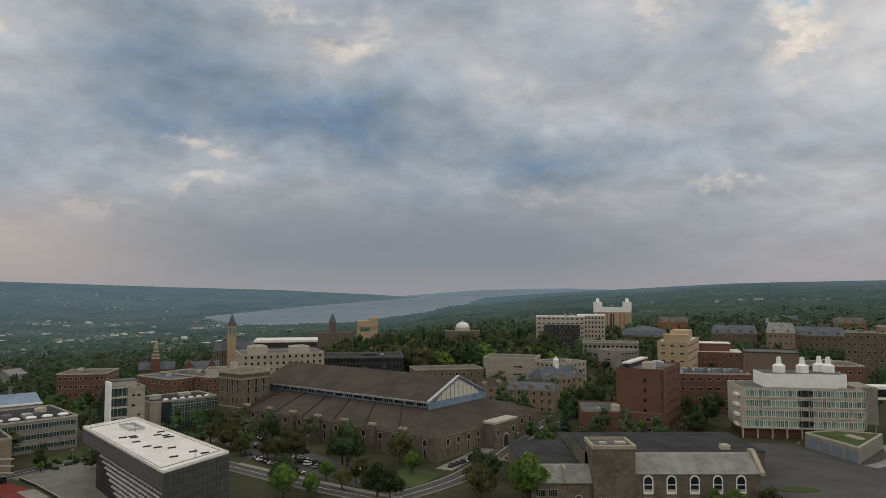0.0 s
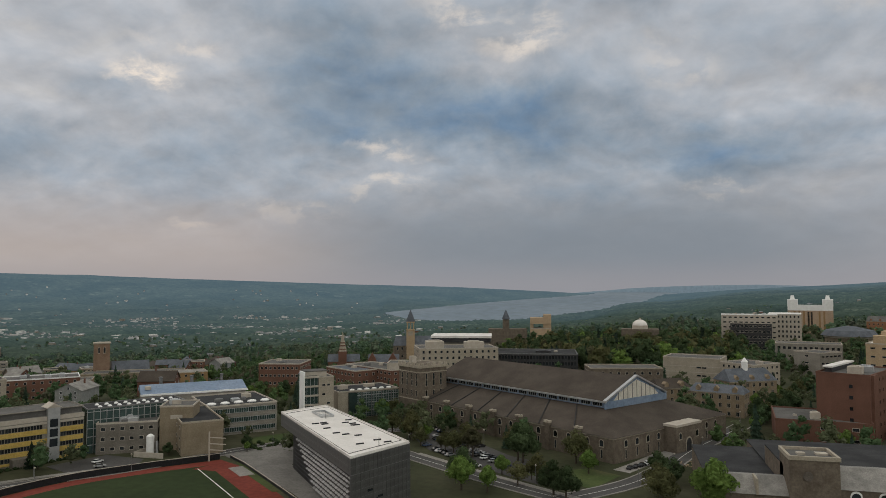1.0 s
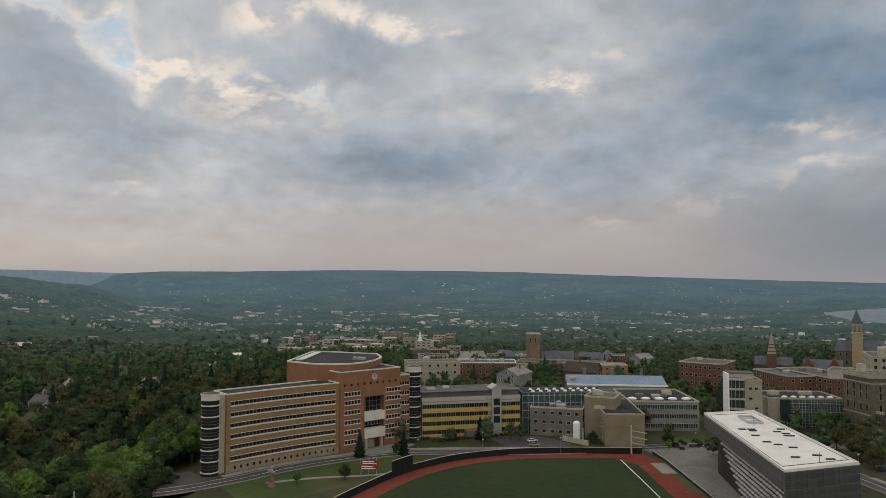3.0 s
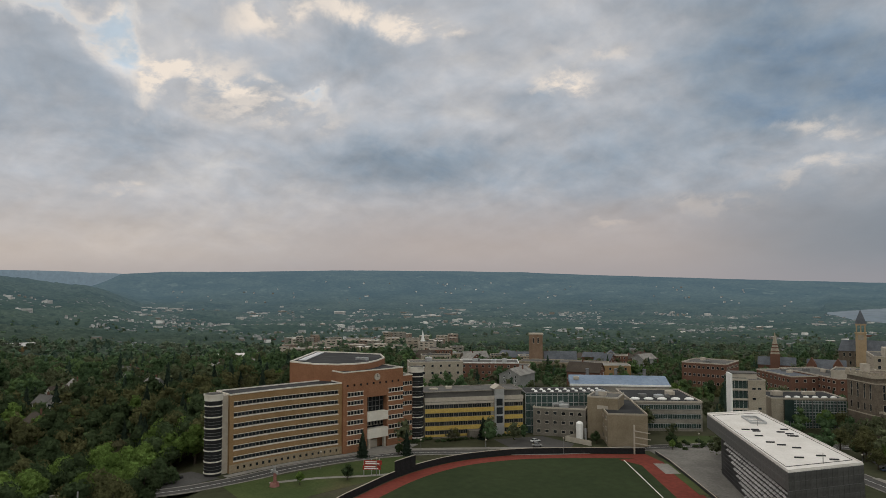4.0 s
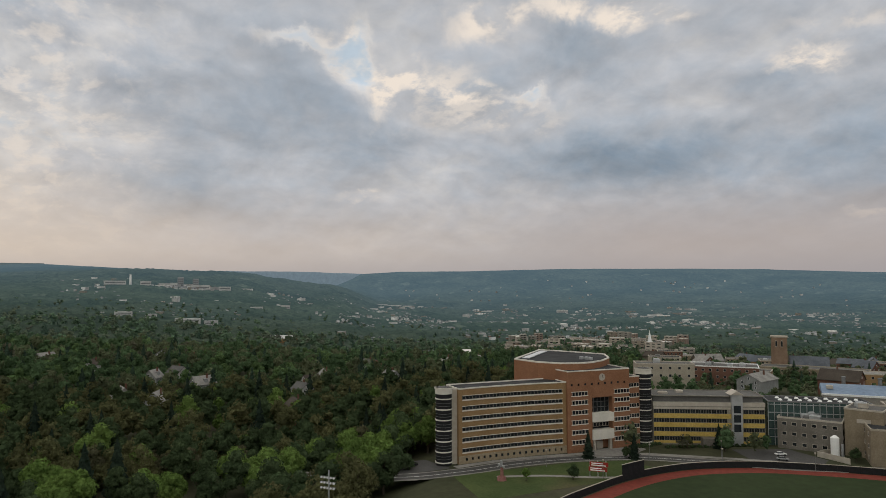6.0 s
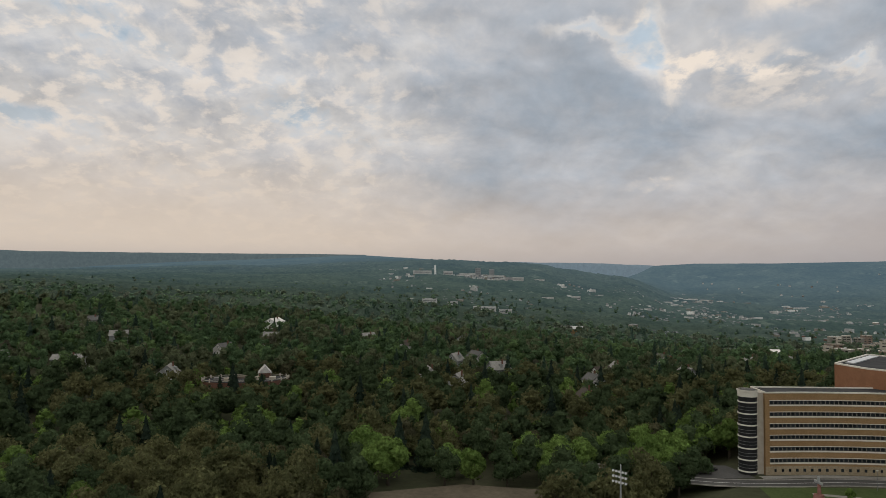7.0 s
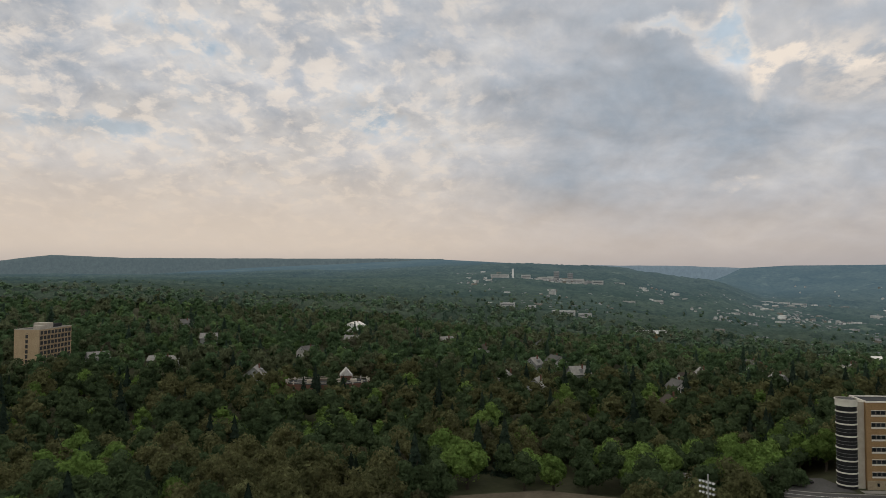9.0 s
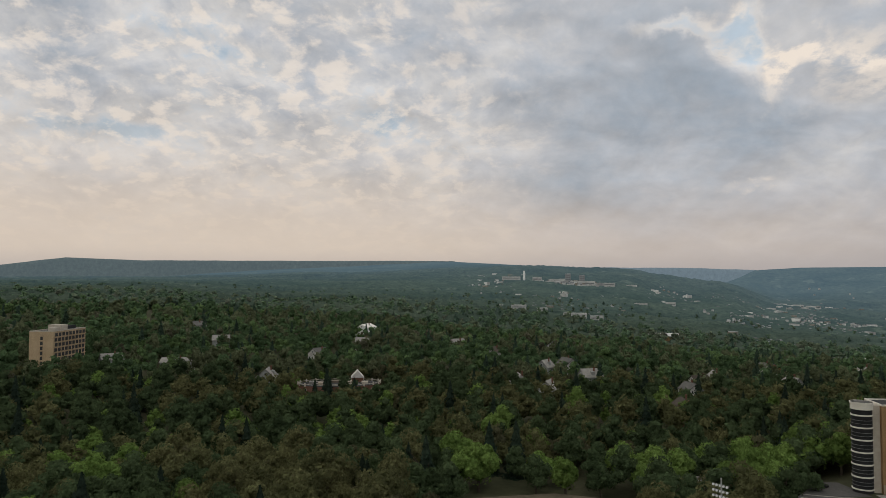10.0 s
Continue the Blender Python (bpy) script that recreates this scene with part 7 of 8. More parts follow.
TIMBER = material("pale_clapboard", (0.36, 0.35, 0.33), (0.44, 0.43, 0.41), 0.3, 0.8)
TIMBER_GREY = material("grey_clapboard", (0.20, 0.205, 0.20), (0.26, 0.265, 0.26), 0.3, 0.8)
HOUSES = [(-468, 2, 11, 13, 9, 5, 100, TIMBER, SLATE), (-540, 22, 10, 12, 9, 5, 60, TIMBER_GREY, SLATE), (-560, 40, 11, 14, 9, 4.5, 120, TIMBER, ROOF_GREY), (-508, 52, 12, 14, 8, 5, 20, TIMBER_GREY, SLATE),
          (-404, 92, 11, 12, 8, 4.5, 90, BRICK_RED, SHINGLE), (-462, 110, 10, 12, 9, 4, 110, TIMBER, ROOF_GREY), (-520, 140, 11, 13, 9, 5, 80, TIMBER_GREY, SLATE), (-500, 125, 10, 12, 9, 4, 20, TIMBER, SHINGLE),
          (-455, -165, 12, 14, 8, 5, 100, TIMBER_GREY, SLATE), (-560, -160, 11, 13, 8, 4, 60, TIMBER, ROOF_GREY), (-600, -260, 12, 14, 8, 4, 20, TIMBER_GREY, SLATE), (-700, -330, 12, 15, 8, 4, 70, TIMBER, ROOF_GREY),
          (-640, -140, 12, 15, 8, 4, 10, TIMBER, SLATE), (-810, -175, 16, 26, 8, 4, 80, WHITE, ROOF_WHITE), (-640, -20, 11, 13, 8, 4, 50, TIMBER, SHINGLE), (-680, 60, 12, 13, 9, 4, 95, TIMBER_GREY, SLATE),
          (-470, 175, 11, 13, 9, 5, 100, TIMBER_GREY, SLATE), (-560, 190, 12, 14, 9, 4, 60, TIMBER, SLATE), (-620, 210, 14, 18, 8, 4, 110, BRICK_ROSE, ROOF_GREY), (-700, 260, 14, 22, 8, 4, 100, TIMBER, ROOF_GREY),
          (-560, 260, 12, 15, 9, 4, 80, BRICK_RED, SLATE), (-640, 330, 14, 20, 9, 4, 60, TIMBER, ROOF_GREY), (-590, 400, 16, 20, 9, 3, 120, BRICK_ROSE, ROOF_GREY), (-480, -290, 10, 14, 8, 4, 45, TIMBER_GREY, SLATE),
          (-500, -250, 12, 22, 5, 3, 10, TIMBER_GREY, SLATE), (-720, -60, 12, 14, 8, 4, 33, TIMBER, SLATE), (-760, 40, 12, 14, 9, 4, 73, TIMBER_GREY, ROOF_GREY), (-445, 20, 10, 11, 9, 5, 70, TIMBER_GREY, SLATE)]
for hx, hy, hw, hd, hh, hr, turn, hwall, hroof in HOUSES:
    house(hx, hy, hw, hd, hh, hr, turn, hwall, hroof, "pale timber house with a dark pitched roof among trees" if hwall in (TIMBER, TIMBER_GREY, WHITE) else "red brick house with a dark roof among trees", hd % 2 == 0)


def build_oval_house():
    x, y = -440.0, -112.0
    z = land_z(x, y)
    t = thing("oval_residence", pose(x, y, z, 0, 0, 104), "oval brick residence with a white-posted roof terrace and gable", "building")
    n = 40
    ring = [(26 * math.cos(2 * math.pi * i / n), 15 * math.sin(2 * math.pi * i / n)) for i in range(n)]
    bm = bmesh.new()
    prism(bm, ring, -4, 11.0)
    part("wall", bm, BRICK_RED, t)
    bm = bmesh.new()
    prism(bm, [(a * 0.98, b * 0.98) for a, b in ring], 11.0, 11.2)
    part("terrace", bm, ROOF_DARK, t)
    for s, z in ((1.0, 12.1), (0.62, 11.9)):
        bm = bmesh.new()
        rim(bm, [(a * s, b * s) for a, b in ring], [(a * s * 0.985, b * s * 0.985) for a, b in ring], z - 0.22, z)
        part("rail", bm, CREAM, t)
    for i in range(0, n, 2):
        bm = bmesh.new()
        a, b = ring[i]
        box(bm, a - 0.4, a + 0.4, b - 0.4, b + 0.4, 10.8, 12.9)
        part("post", bm, CREAM, t)
    for q, mat in (((-13, -8, -7, -3, 12.8), STONE_PALE), ((-6, 2, 2, 7, 12.4), STONE), ((4, 8, -7, -3, 13.2), STONE_PALE), ((-19, -15, -1, 3, 12.6), SLATE), ((14, 18, -5, -1, 12.6), CREAM)):
        bm = bmesh.new()
        box(bm, q[0], q[1], q[2], q[3], 11, q[4])
        part("roof_room", bm, mat, t)
    bm = bmesh.new()
    box(bm, 8, 15, 3, 12, 11, 14)
    part("gable_room", bm, BRICK_RED, t)
    bm = bmesh.new()
    gable(bm, 7.4, 15.6, 2.4, 12.6, 14, 18.5, "y")
    part("gable_roof", bm, TIMBER, t)
    for i in range(9):
        ob = new("window", window_mesh(1.4, 2.2, 0, frame_mat=CREAM))
        a = math.radians(200 + 17.5 * i)
        px, py = 26 * math.cos(a), 15 * math.sin(a)
        ob.parent, ob.matrix_basis = t, pose(px * 1.0, py * 1.0, 8.2, 0, 0, math.degrees(math.atan2(py / 225, px / 676)) + 90)


build_oval_house()


# ---- downtown blocks in the valley ----
def build_downtown():
    rng = random.Random(31)
    # brick and tan with the valley's haze mixed into the colour
    rose = material("hazy_brick", (0.21, 0.155, 0.125), (0.25, 0.19, 0.155), 0.1, 0.9)
    tan = material("hazy_tan", (0.25, 0.215, 0.17), (0.30, 0.26, 0.21), 0.1, 0.9)
    walls = (rose, tan, STONE_PALE, CREAM, CONCRETE, rose, CONCRETE)
    spots = []
    for _ in range(80):
        az, r = rng.uniform(46.0, 60.5), rng.uniform(1080, 1700)
        x, y = -r * math.sin(radians(az)), r * math.cos(radians(az))
        if any((x - a) ** 2 + (y - b) ** 2 < 800 for a, b in spots):
            continue
        spots.append((x, y))
        ln, z = rng.uniform(14, 30), land_z(x, y)
        k = radians(az + rng.uniform(-25, 25))
        d = (math.cos(k) * ln / 2, math.sin(k) * ln / 2)
        fl = rng.choice((2, 3, 3, 4, 4, 5))
        plain_block("town_block", (x - d[0], y - d[1]), (x + d[0], y + d[1]), rng.uniform(12, 20), z, z + fl * 3.8 + 3, rng.choice(walls), rng.choice((ROOF_GREY, ROOF_WHITE, ROOF_DARK)), "flat-roofed town block in the valley centre", storeys=fl, bays=max(2, int(ln / 9)), win=(5.0, 1.5), faces=("front",), units=rng.choice((0, 1, 2)), sink=10)
    for az, r, ln, h, mat in ((64.0, 880, 44, 13, ROOF_WHITE), (66.5, 1050, 60, 9, FAR_ROOF), (78.5, 1300, 70, 7, FAR_WALL)):
        x, y = -r * math.sin(radians(az)), r * math.cos(radians(az))
        z = land_z(x, y)
        d = (math.cos(radians(az + 12)) * ln / 2, math.sin(radians(az + 12)) * ln / 2)
        at, w = front_frame((x - d[0], y - d[1]), (x + d[0], y + d[1]), z)
        t = thing("sports_hall", at, "hall with a broad shallow white roof among trees", "building")
        bm = bmesh.new()
        box(bm, 0, w, 0, 26, -8, h)
        part("wall", bm, BRICK_TAN, t)
        bm = bmesh.new()
        gable(bm, 0, w, 0, 26, h, h + 5, "x", hip=6, over=0.6)
        part("roof", bm, mat, t)
    az, r = 49.0, 1180
    x, y = -r * math.sin(radians(az)), r * math.cos(radians(az))
    t = thing("steeple", pose(x, y, land_z(x, y)), "slender white church steeple in the valley", "church")
    bm = bmesh.new()
    box(bm, -3.5, 3.5, -3.5, 3.5, -8, 24)
    part("tower", bm, WHITE, t)
    bm = bmesh.new()
    tube(bm, 0, 0, 3.2, 0.15, 24, 42, 8)
    part("spire", bm, WHITE, t)
    bm = bmesh.new()
    box(bm, 3.5, 22, -6, 6, -8, 12)
    gable(bm, 3.5, 22, -6, 6, 12, 18, "x")
    part("nave", bm, CREAM, t)


build_downtown()


def build_quarter():
    rng = random.Random(77)
    spots = []
    while len(spots) < 26:
        az, r = rng.uniform(31, 49), rng.uniform(470, 860)
        x, y = -r * math.sin(radians(az)), r * math.cos(radians(az))
        if any((x - a) ** 2 + (y - b) ** 2 < 900 for a, b in spots) or any((x - a) ** 2 + (y - b) ** 2 < 2600 for a, b in ((-388, 403), (-376, 485), (-384, 428), (-335, 485), (-395, 500), (-227, 457))):
            continue
        spots.append((x, y))
        k = rng.random()
        if k < 0.62:
            house(x, y, rng.uniform(12, 17), rng.uniform(16, 26), rng.uniform(9, 13), rng.uniform(4, 6), rng.uniform(0, 180), rng.choice((BRICK_RED, BRICK_TAN, STONE, TIMBER_GREY)), rng.choice((SLATE, SLATE_BLUE, SHINGLE)), "gabled hall of brick and stone on the wooded slope")
        else:
            ln = rng.uniform(20, 38)
            q = radians(az + rng.uniform(-20, 20))
            z = land_z(x, y)
            plain_block("hall_block", (x - math.cos(q) * ln / 2, y - math.sin(q) * ln / 2), (x + math.cos(q) * ln / 2, y + math.sin(q) * ln / 2), 16, z, z + rng.uniform(14, 20), rng.choice((BRICK_RED, MATS["buff_stone"], STONE_PALE)), rng.choice((ROOF_GREY, ROOF_DARK)), "flat-roofed brick hall on the wooded slope", storeys=4, bays=6, faces=("front",), units=1)


build_quarter()


# ---- roads, paths and lawns near the ballpark ----
road("road", [(-262, 60), (-243, 92), (-239.5, 118), (-240.5, 142), (-237.5, 166), (-228, 192), (-209, 214), (-190, 235), (-172, 262), (-158, 285), (-130, 320), (-96, 345)], 8, ASPHALT, 0.10, "grey asphalt road curving past the ballpark", "road", kerb=True)
road("pavement", [(-246.5, 118), (-247.5, 142), (-244.5, 166), (-238, 188), (-217, 216), (-199, 236)], 3, PAVING, 0.16, "pale concrete footpath along the road", "pavement")
road("pavement", [(-228, 126), (-222, 142), (-213, 156), (-207, 168)], 2.2, PAVING, 0.12, "pale footpath across the lawn", "pavement")
sheet("car_park", [(-262, 92), (-245, 96), (-246, 116), (-262, 112)], 0.08, ASPHALT, "small asphalt forecourt", "car park")
sheet("lawn", [(-236, 112), (-205, 108), (-206, 160), (-212, 186), (-226, 186), (-233, 165)], 0.05, LAWN, "green lawn behind the outfield", "lawn")
sheet("forecourt", [(-247, 178), (-236, 176), (-232, 190), (-238, 204), (-246, 204)], 0.13, PAVING, "paved forecourt at the office entrance", "pavement")
sheet("yard", [(-222, 236), (-197, 226), (-186, 243), (-192, 256), (-212, 258)], 0.09, ASPHALT, "asphalt service yard", "yard")
sheet("plaza", [(-164, 270), (-150, 260), (-110, 226), (-84, 200), (-78, 206), (-128, 262), (-132, 290), (-150, 292)], 0.07, material("grey_paving", (0.135, 0.129, 0.120), (0.180, 0.172, 0.160), 0.1, 0.9), "grey paved plaza beside the metal hall", "plaza")
sheet("lawn", [(-153, 262), (-146, 258), (-112, 227), (-118, 226), (-140, 246)], 0.11, LAWN, "strip of grass by the plaza", "lawn")
sheet("lawn", [(-166, 290), (-150, 300), (-140, 316), (-158, 318), (-172, 300)], 0.05, LAWN, "lawn beside the teaching hall", "lawn")
road("road", [(-130, 320), (-80, 283), (-46, 258), (-10, 236), (40, 205)], 9, ASPHALT, 0.11, "grey asphalt campus road", "road", kerb=True)
road("pavement", [(-84, 292), (-44, 263), (-14, 243)], 2.6, PAVING, 0.15, "pale footpath beside the road", "pavement")
road("road", [(-20, 240), (2, 264), (16, 290), (32, 330), (52, 370), (80, 432), (130, 536), (160, 640)], 9, ASPHALT, 0.12, "asphalt street past the armoury", "road", kerb=True)
road("pavement", [(0, 282), (12, 304), (28, 338), (44, 372)], 7, PAVING, 0.14, "wide pale pavement at the armoury doors", "pavement")
sheet("car_park", [(-111, 353), (-99.7, 330), (-81, 299), (-54, 276), (-38, 263), (-28, 256), (-20.5, 270), (-25, 285), (-45, 297), (-69.6, 326), (-94.7, 354)], 0.06, ASPHALT, "asphalt car park before the armoury", "car park")
sheet("car_park", [(108, 236), (160, 230), (215, 262), (196, 322), (172, 292), (160, 330), (118, 330)], 0.06, ASPHALT, "wide asphalt yard beside the gymnasium", "car park")
sheet("traffic_island", [(126 + 8 * math.cos(a), 254 + 3.5 * math.sin(a)) for a in (math.pi * i / 9 for i in range(18))], 0.25, LAWN, "grass island with a pale kerb", "island")
road("pavement", [(172, 286), (190, 300), (205, 330), (222, 365)], 5, PAVING, 0.12, "pale path beside the garage", "pavement")
sheet("clearing", [(-214, -22), (-252, -20), (-262, 14), (-255, 44), (-228, 48), (-208, 20)], -6.9, material("bare_earth", (0.07, 0.058, 0.042), (0.095, 0.08, 0.058), 0.05, 0.95), "bare earth clearing at the wood's edge", "clearing")
sheet("lawn", [(-20, 262), (-10, 256), (0, 276), (-12, 284), (-36, 270)], 0.07, LAWN, "lawn at the armoury corner", "lawn")

# ---- trees ----
RNG = np.random.default_rng(7)


def ico():
    """The corners and faces of a ball of twenty triangles."""
    bm = bmesh.new()
    bmesh.ops.create_icosphere(bm, subdivisions=1, radius=1.0)
    v = np.array([tuple(q.co) for q in bm.verts])
    f = np.array([[q.index for q in k.verts] for k in bm.faces])
    bm.free()
    return v, f


ICO_V, ICO_F = ico()
a, b, c = ICO_V[ICO_F[:, 0]], ICO_V[ICO_F[:, 1]], ICO_V[ICO_F[:, 2]]
COARSE = np.stack((a, b, c), 1)


def leaf_tris(centres, normals, size, rng):
    """A ragged three-cornered leaf clump at each centre."""
    n = len(centres)
    u = np.cross(normals, rng.normal(size=(n, 3)))
    u /= np.linalg.norm(u, axis=1)[:, None] + 1e-9
    v = np.cross(normals, u)
    s = size * rng.uniform(0.6, 1.4, (n, 1))
    k = rng.uniform(0.7, 1.3, (3, n, 1))
    out = np.stack([centres + s * u * k[0], centres + s * (-0.5 * u + 0.87 * v) * k[1], centres + s * (-0.5 * u - 0.87 * v) * k[2]], 1)
    return out.reshape(-1, 3)


def lump(centre, rad, shape, rng):
    """A rough ball of foliage."""
    d = shape.reshape(-1, 3)
    ph = rng.uniform(0, 6.28, 3)
    w = 0.86 + 0.10 * np.sin(5 * d[:, 0] + ph[0]) + 0.10 * np.sin(6 * d[:, 1] + ph[1]) + 0.08 * np.sin(7 * d[:, 2] + ph[2])
    return centre + d * (rad * w)[:, None] * (1, 1, 0.85)


def crown_points(kind, h, spread_r, n, leaf, seed, solid="fine", core=1.0):
    """Foliage of one tree h metres high, standing at the origin, as loose triangles."""
    rng = np.random.default_rng(seed)
    out = []
    if kind == "conifer":
        z = 1 - np.sqrt(rng.uniform(0, 1, n))
        r = spread_r * (1 - z) * (0.75 + 0.25 * np.sin(z * 40)) * rng.uniform(0.7, 1.05, n)
        a = rng.uniform(0, 2 * np.pi, n)
        c = np.stack([r * np.cos(a), r * np.sin(a), h * (0.08 + 0.92 * z)], 1)
        nr = np.stack([np.cos(a), np.sin(a), 0.9 + 0 * a], 1)
        for k in range(7):
            lo, hi, rr = h * (0.08 + 0.13 * k), h * (0.26 + 0.13 * k), spread_r * (1 - 0.135 * k) * 0.85
            m = 9 if solid == "fine" else 5
            ang = np.linspace(0, 2 * np.pi, m + 1)
            for j in range(m):
                out.append([[rr * math.cos(ang[j]), rr * math.sin(ang[j]), lo], [rr * math.cos(ang[j + 1]), rr * math.sin(ang[j + 1]), lo], [0, 0, min(hi, h)]])
        out = [np.array(out).reshape(-1, 3)]
    else:
        lobes = {"fine": 11, "coarse": 8, "least": 5, "far": 2}[solid]
        la = 2.4 * np.arange(lobes) + rng.uniform(-0.5, 0.5, lobes)
        lr = spread_r * 0.66 * np.sqrt(rng.uniform(0.15, 1.0, lobes))
        lz = h * (0.24 + 0.50 * np.sqrt(1 - (lr / spread_r / 0.75) ** 2)) * rng.uniform(0.92, 1.06, lobes)
        lc = np.stack([lr * np.cos(la), lr * np.sin(la), lz], 1)
        lc[0] = (0.1 * spread_r, 0, h * 0.80)
        lc[1] = (0, 0, h * 0.48)
        rad = spread_r * rng.uniform(0.30, 0.44, lobes)
        rad[0] = spread_r * 0.42
        rad[1] = spread_r * 0.66
        for q in range(lobes):
            out.append(lump(lc[q], rad[q] * core, COARSE, rng))
        which = rng.integers(0, lobes, n)
        d = rng.normal(size=(n, 3))
        d[:, 2] += 0.35
        d /= np.linalg.norm(d, axis=1)[:, None]
        c = lc[which] + d * rad[which][:, None] * rng.uniform(0.85, 1.12, (n, 1)) * (1, 1, 0.85)
        nr = d
    nr = nr + rng.normal(size=(n, 3)) * 0.4
    nr /= np.linalg.norm(nr, axis=1)[:, None]
    out.append(leaf_tris(c, nr, leaf, rng))
    return np.concatenate(out)


def fast_mesh(name, verts, corners, mats, index=None):
    """A mesh straight from arrays, all faces with the same number of corners."""
    n = len(verts)
    f = n // corners
    data = bpy.data.meshes.new(name)
    data.vertices.add(n)
    data.vertices.foreach_set("co", np.ascontiguousarray(verts, dtype=np.float32).ravel())
    data.loops.add(n)
    data.loops.foreach_set("vertex_index", np.arange(n, dtype=np.int32))
    data.polygons.add(f)
    data.polygons.foreach_set("loop_start", np.arange(0, n, corners, dtype=np.int32))
    for m in mats:
        data.materials.append(m)
    if index is not None:
        data.polygons.foreach_set("material_index", np.ascontiguousarray(index, dtype=np.int32))
    data.update(calc_edges=True)
    return data


def trunk_mesh(h, r, seed):
    rng = random.Random(seed)
    bm = bmesh.new()
    tube(bm, 0, 0, r * 1.25, r * 0.7, -1.0, h * 0.45, 7)
    tube(bm, 0, 0, r * 0.7, r * 0.2, h * 0.45, h * 0.85, 6)
    for i in range(5):
        a = rng.uniform(0, 6.28)
        z0 = h * rng.uniform(0.28, 0.55)
        d = Vector((math.cos(a), math.sin(a), rng.uniform(0.7, 1.3))).normalized()
        ln = h * rng.uniform(0.22, 0.36)
        b2 = bmesh.new()
        tube(b2, 0, 0, r * 0.42, r * 0.12, 0, ln, 5)
        q = d.to_track_quat("Z", "Y").to_matrix().to_4x4()
        bmesh.ops.transform(b2, matrix=Matrix.Translation((0, 0, z0)) @ q, verts=b2.verts)
        tmp = bpy.data.meshes.new("limb")
        b2.to_mesh(tmp)
        b2.free()
        bm.from_mesh(tmp)
        bpy.data.meshes.remove(tmp)
    data = bpy.data.meshes.new("trunk")
    bm.to_mesh(data)
    bm.free()
    data.materials.append(BARK)
    return data


KINDS = [("broad", 15, 6.0, 0, "broad tree in full green spring leaf"), ("broad", 14, 5.6, 1, "broad tree in fresh yellow-green leaf"), ("broad", 16, 6.2, 2, "broad budding tree with olive foliage"),
         ("tall", 17, 4.8, 0, "tall tree in full green leaf"), ("tall", 13, 4.2, 3, "small budding tree with rust-brown twigs"), ("conifer", 17, 4.2, 4, "tall pointed dark green conifer"),
         ("tall", 12, 4.0, 1, "small tree in fresh green leaf"), ("broad", 13, 5.5, 2, "thin spring tree with sparse olive leaves")]
TREES = []
for k, (kind, th, tr, leafm, label) in enumerate(KINDS):
    n, core = 1300, 0.94
    if "thin" in label or "budding" in label:
        n, core = 1800, 0.62
    foliage = crown_points(kind, th, tr, n, 0.45 if core > 0.8 else 0.38, 100 + k, core=core)
    crown = fast_mesh("crown", foliage, 3, [LEAVES[leafm]])
    TREES.append((crown, trunk_mesh(th, 0.28 + th * 0.008, k), label, th, foliage, leafm))


def tree(k, x, y, z, s, turn, group=""):
    crown, trunk, label, th = TREES[k][:4]
    t = new("tree")
    t.empty_display_size = 0.5
    t.matrix_world = Matrix.Translation((x, y, z - 0.09 * th * s)) @ pose(0, 0, 0, 0, 0, turn) @ Matrix.Diagonal((s, s, s, 1))
    tagged(t, label, "tree", group)
    for nm, data in (("trunk", trunk), ("crown", crown)):
        ob = new(nm, data)
        ob.parent = t
    return t


CLEAR = [(at.inverted(), *q) for at, q in (
    (front_frame((-249.4, 121.0), (-245.4, 208.5))[0], (-12, 100, -8, 30)), (front_frame((-134.5, 265.0), (-78.6, 200.0))[0], (-6, 100, -10, 36)),
    (front_frame((-116.5, 378.2), (-2.8, 292.7))[0], (-8, 152, -6, 92)), (pose(63, 233.5, 0), (-40, 62, -3, 76)), (front_frame((140.5, 342.4), (216.1, 363.0))[0], (-4, 130, -8, 44)),
    (front_frame((163.9, 321.7), (170.0, 290.8))[0], (-4, 36, -4, 40)), (front_frame((-244.2, 213.5), (-220.6, 254.6))[0], (-3, 50, -6, 22)),
    (front_frame((-221.5, 257.5), (-196.0, 290.0))[0], (-3, 45, -4, 20)), (front_frame((-236.0, 318.0), (-184.0, 362.0))[0], (-6, 72, -14, 32)))]
for ob in [o for o in scene.objects if o.parent is None and o.type == "EMPTY" and any(c.name.startswith("wall") for c in o.children)]:
    wall = next(c for c in ob.children if c.name.startswith("wall"))
    bb = [Vector(v) for v in wall.bound_box]
    CLEAR.append((ob.matrix_world.inverted(), min(v.x for v in bb) - 4, max(v.x for v in bb) + 4, min(v.y for v in bb) - 5, max(v.y for v in bb) + 3))
for hx, hy, *_ in HOUSES + [(-440, -112)]:
    hr = math.hypot(hx, hy)
    for back in (0, 6):
        CLEAR.append((pose(hx * (1 - back / hr), hy * (1 - back / hr), 0).inverted(), -9, 9, -9, 9))
LINES = [smooth(p, 4) for p in ([(-262, 60), (-243, 92), (-239.5, 118), (-240.5, 142), (-237.5, 166), (-228, 192), (-209, 214), (-190, 235), (-172, 262), (-158, 285), (-130, 320), (-96, 345)],
                                [(-130, 320), (-80, 283), (-46, 258), (-10, 236), (40, 205)], [(-20, 240), (2, 264), (16, 290), (32, 330), (52, 370), (80, 432), (130, 536), (160, 640)])]


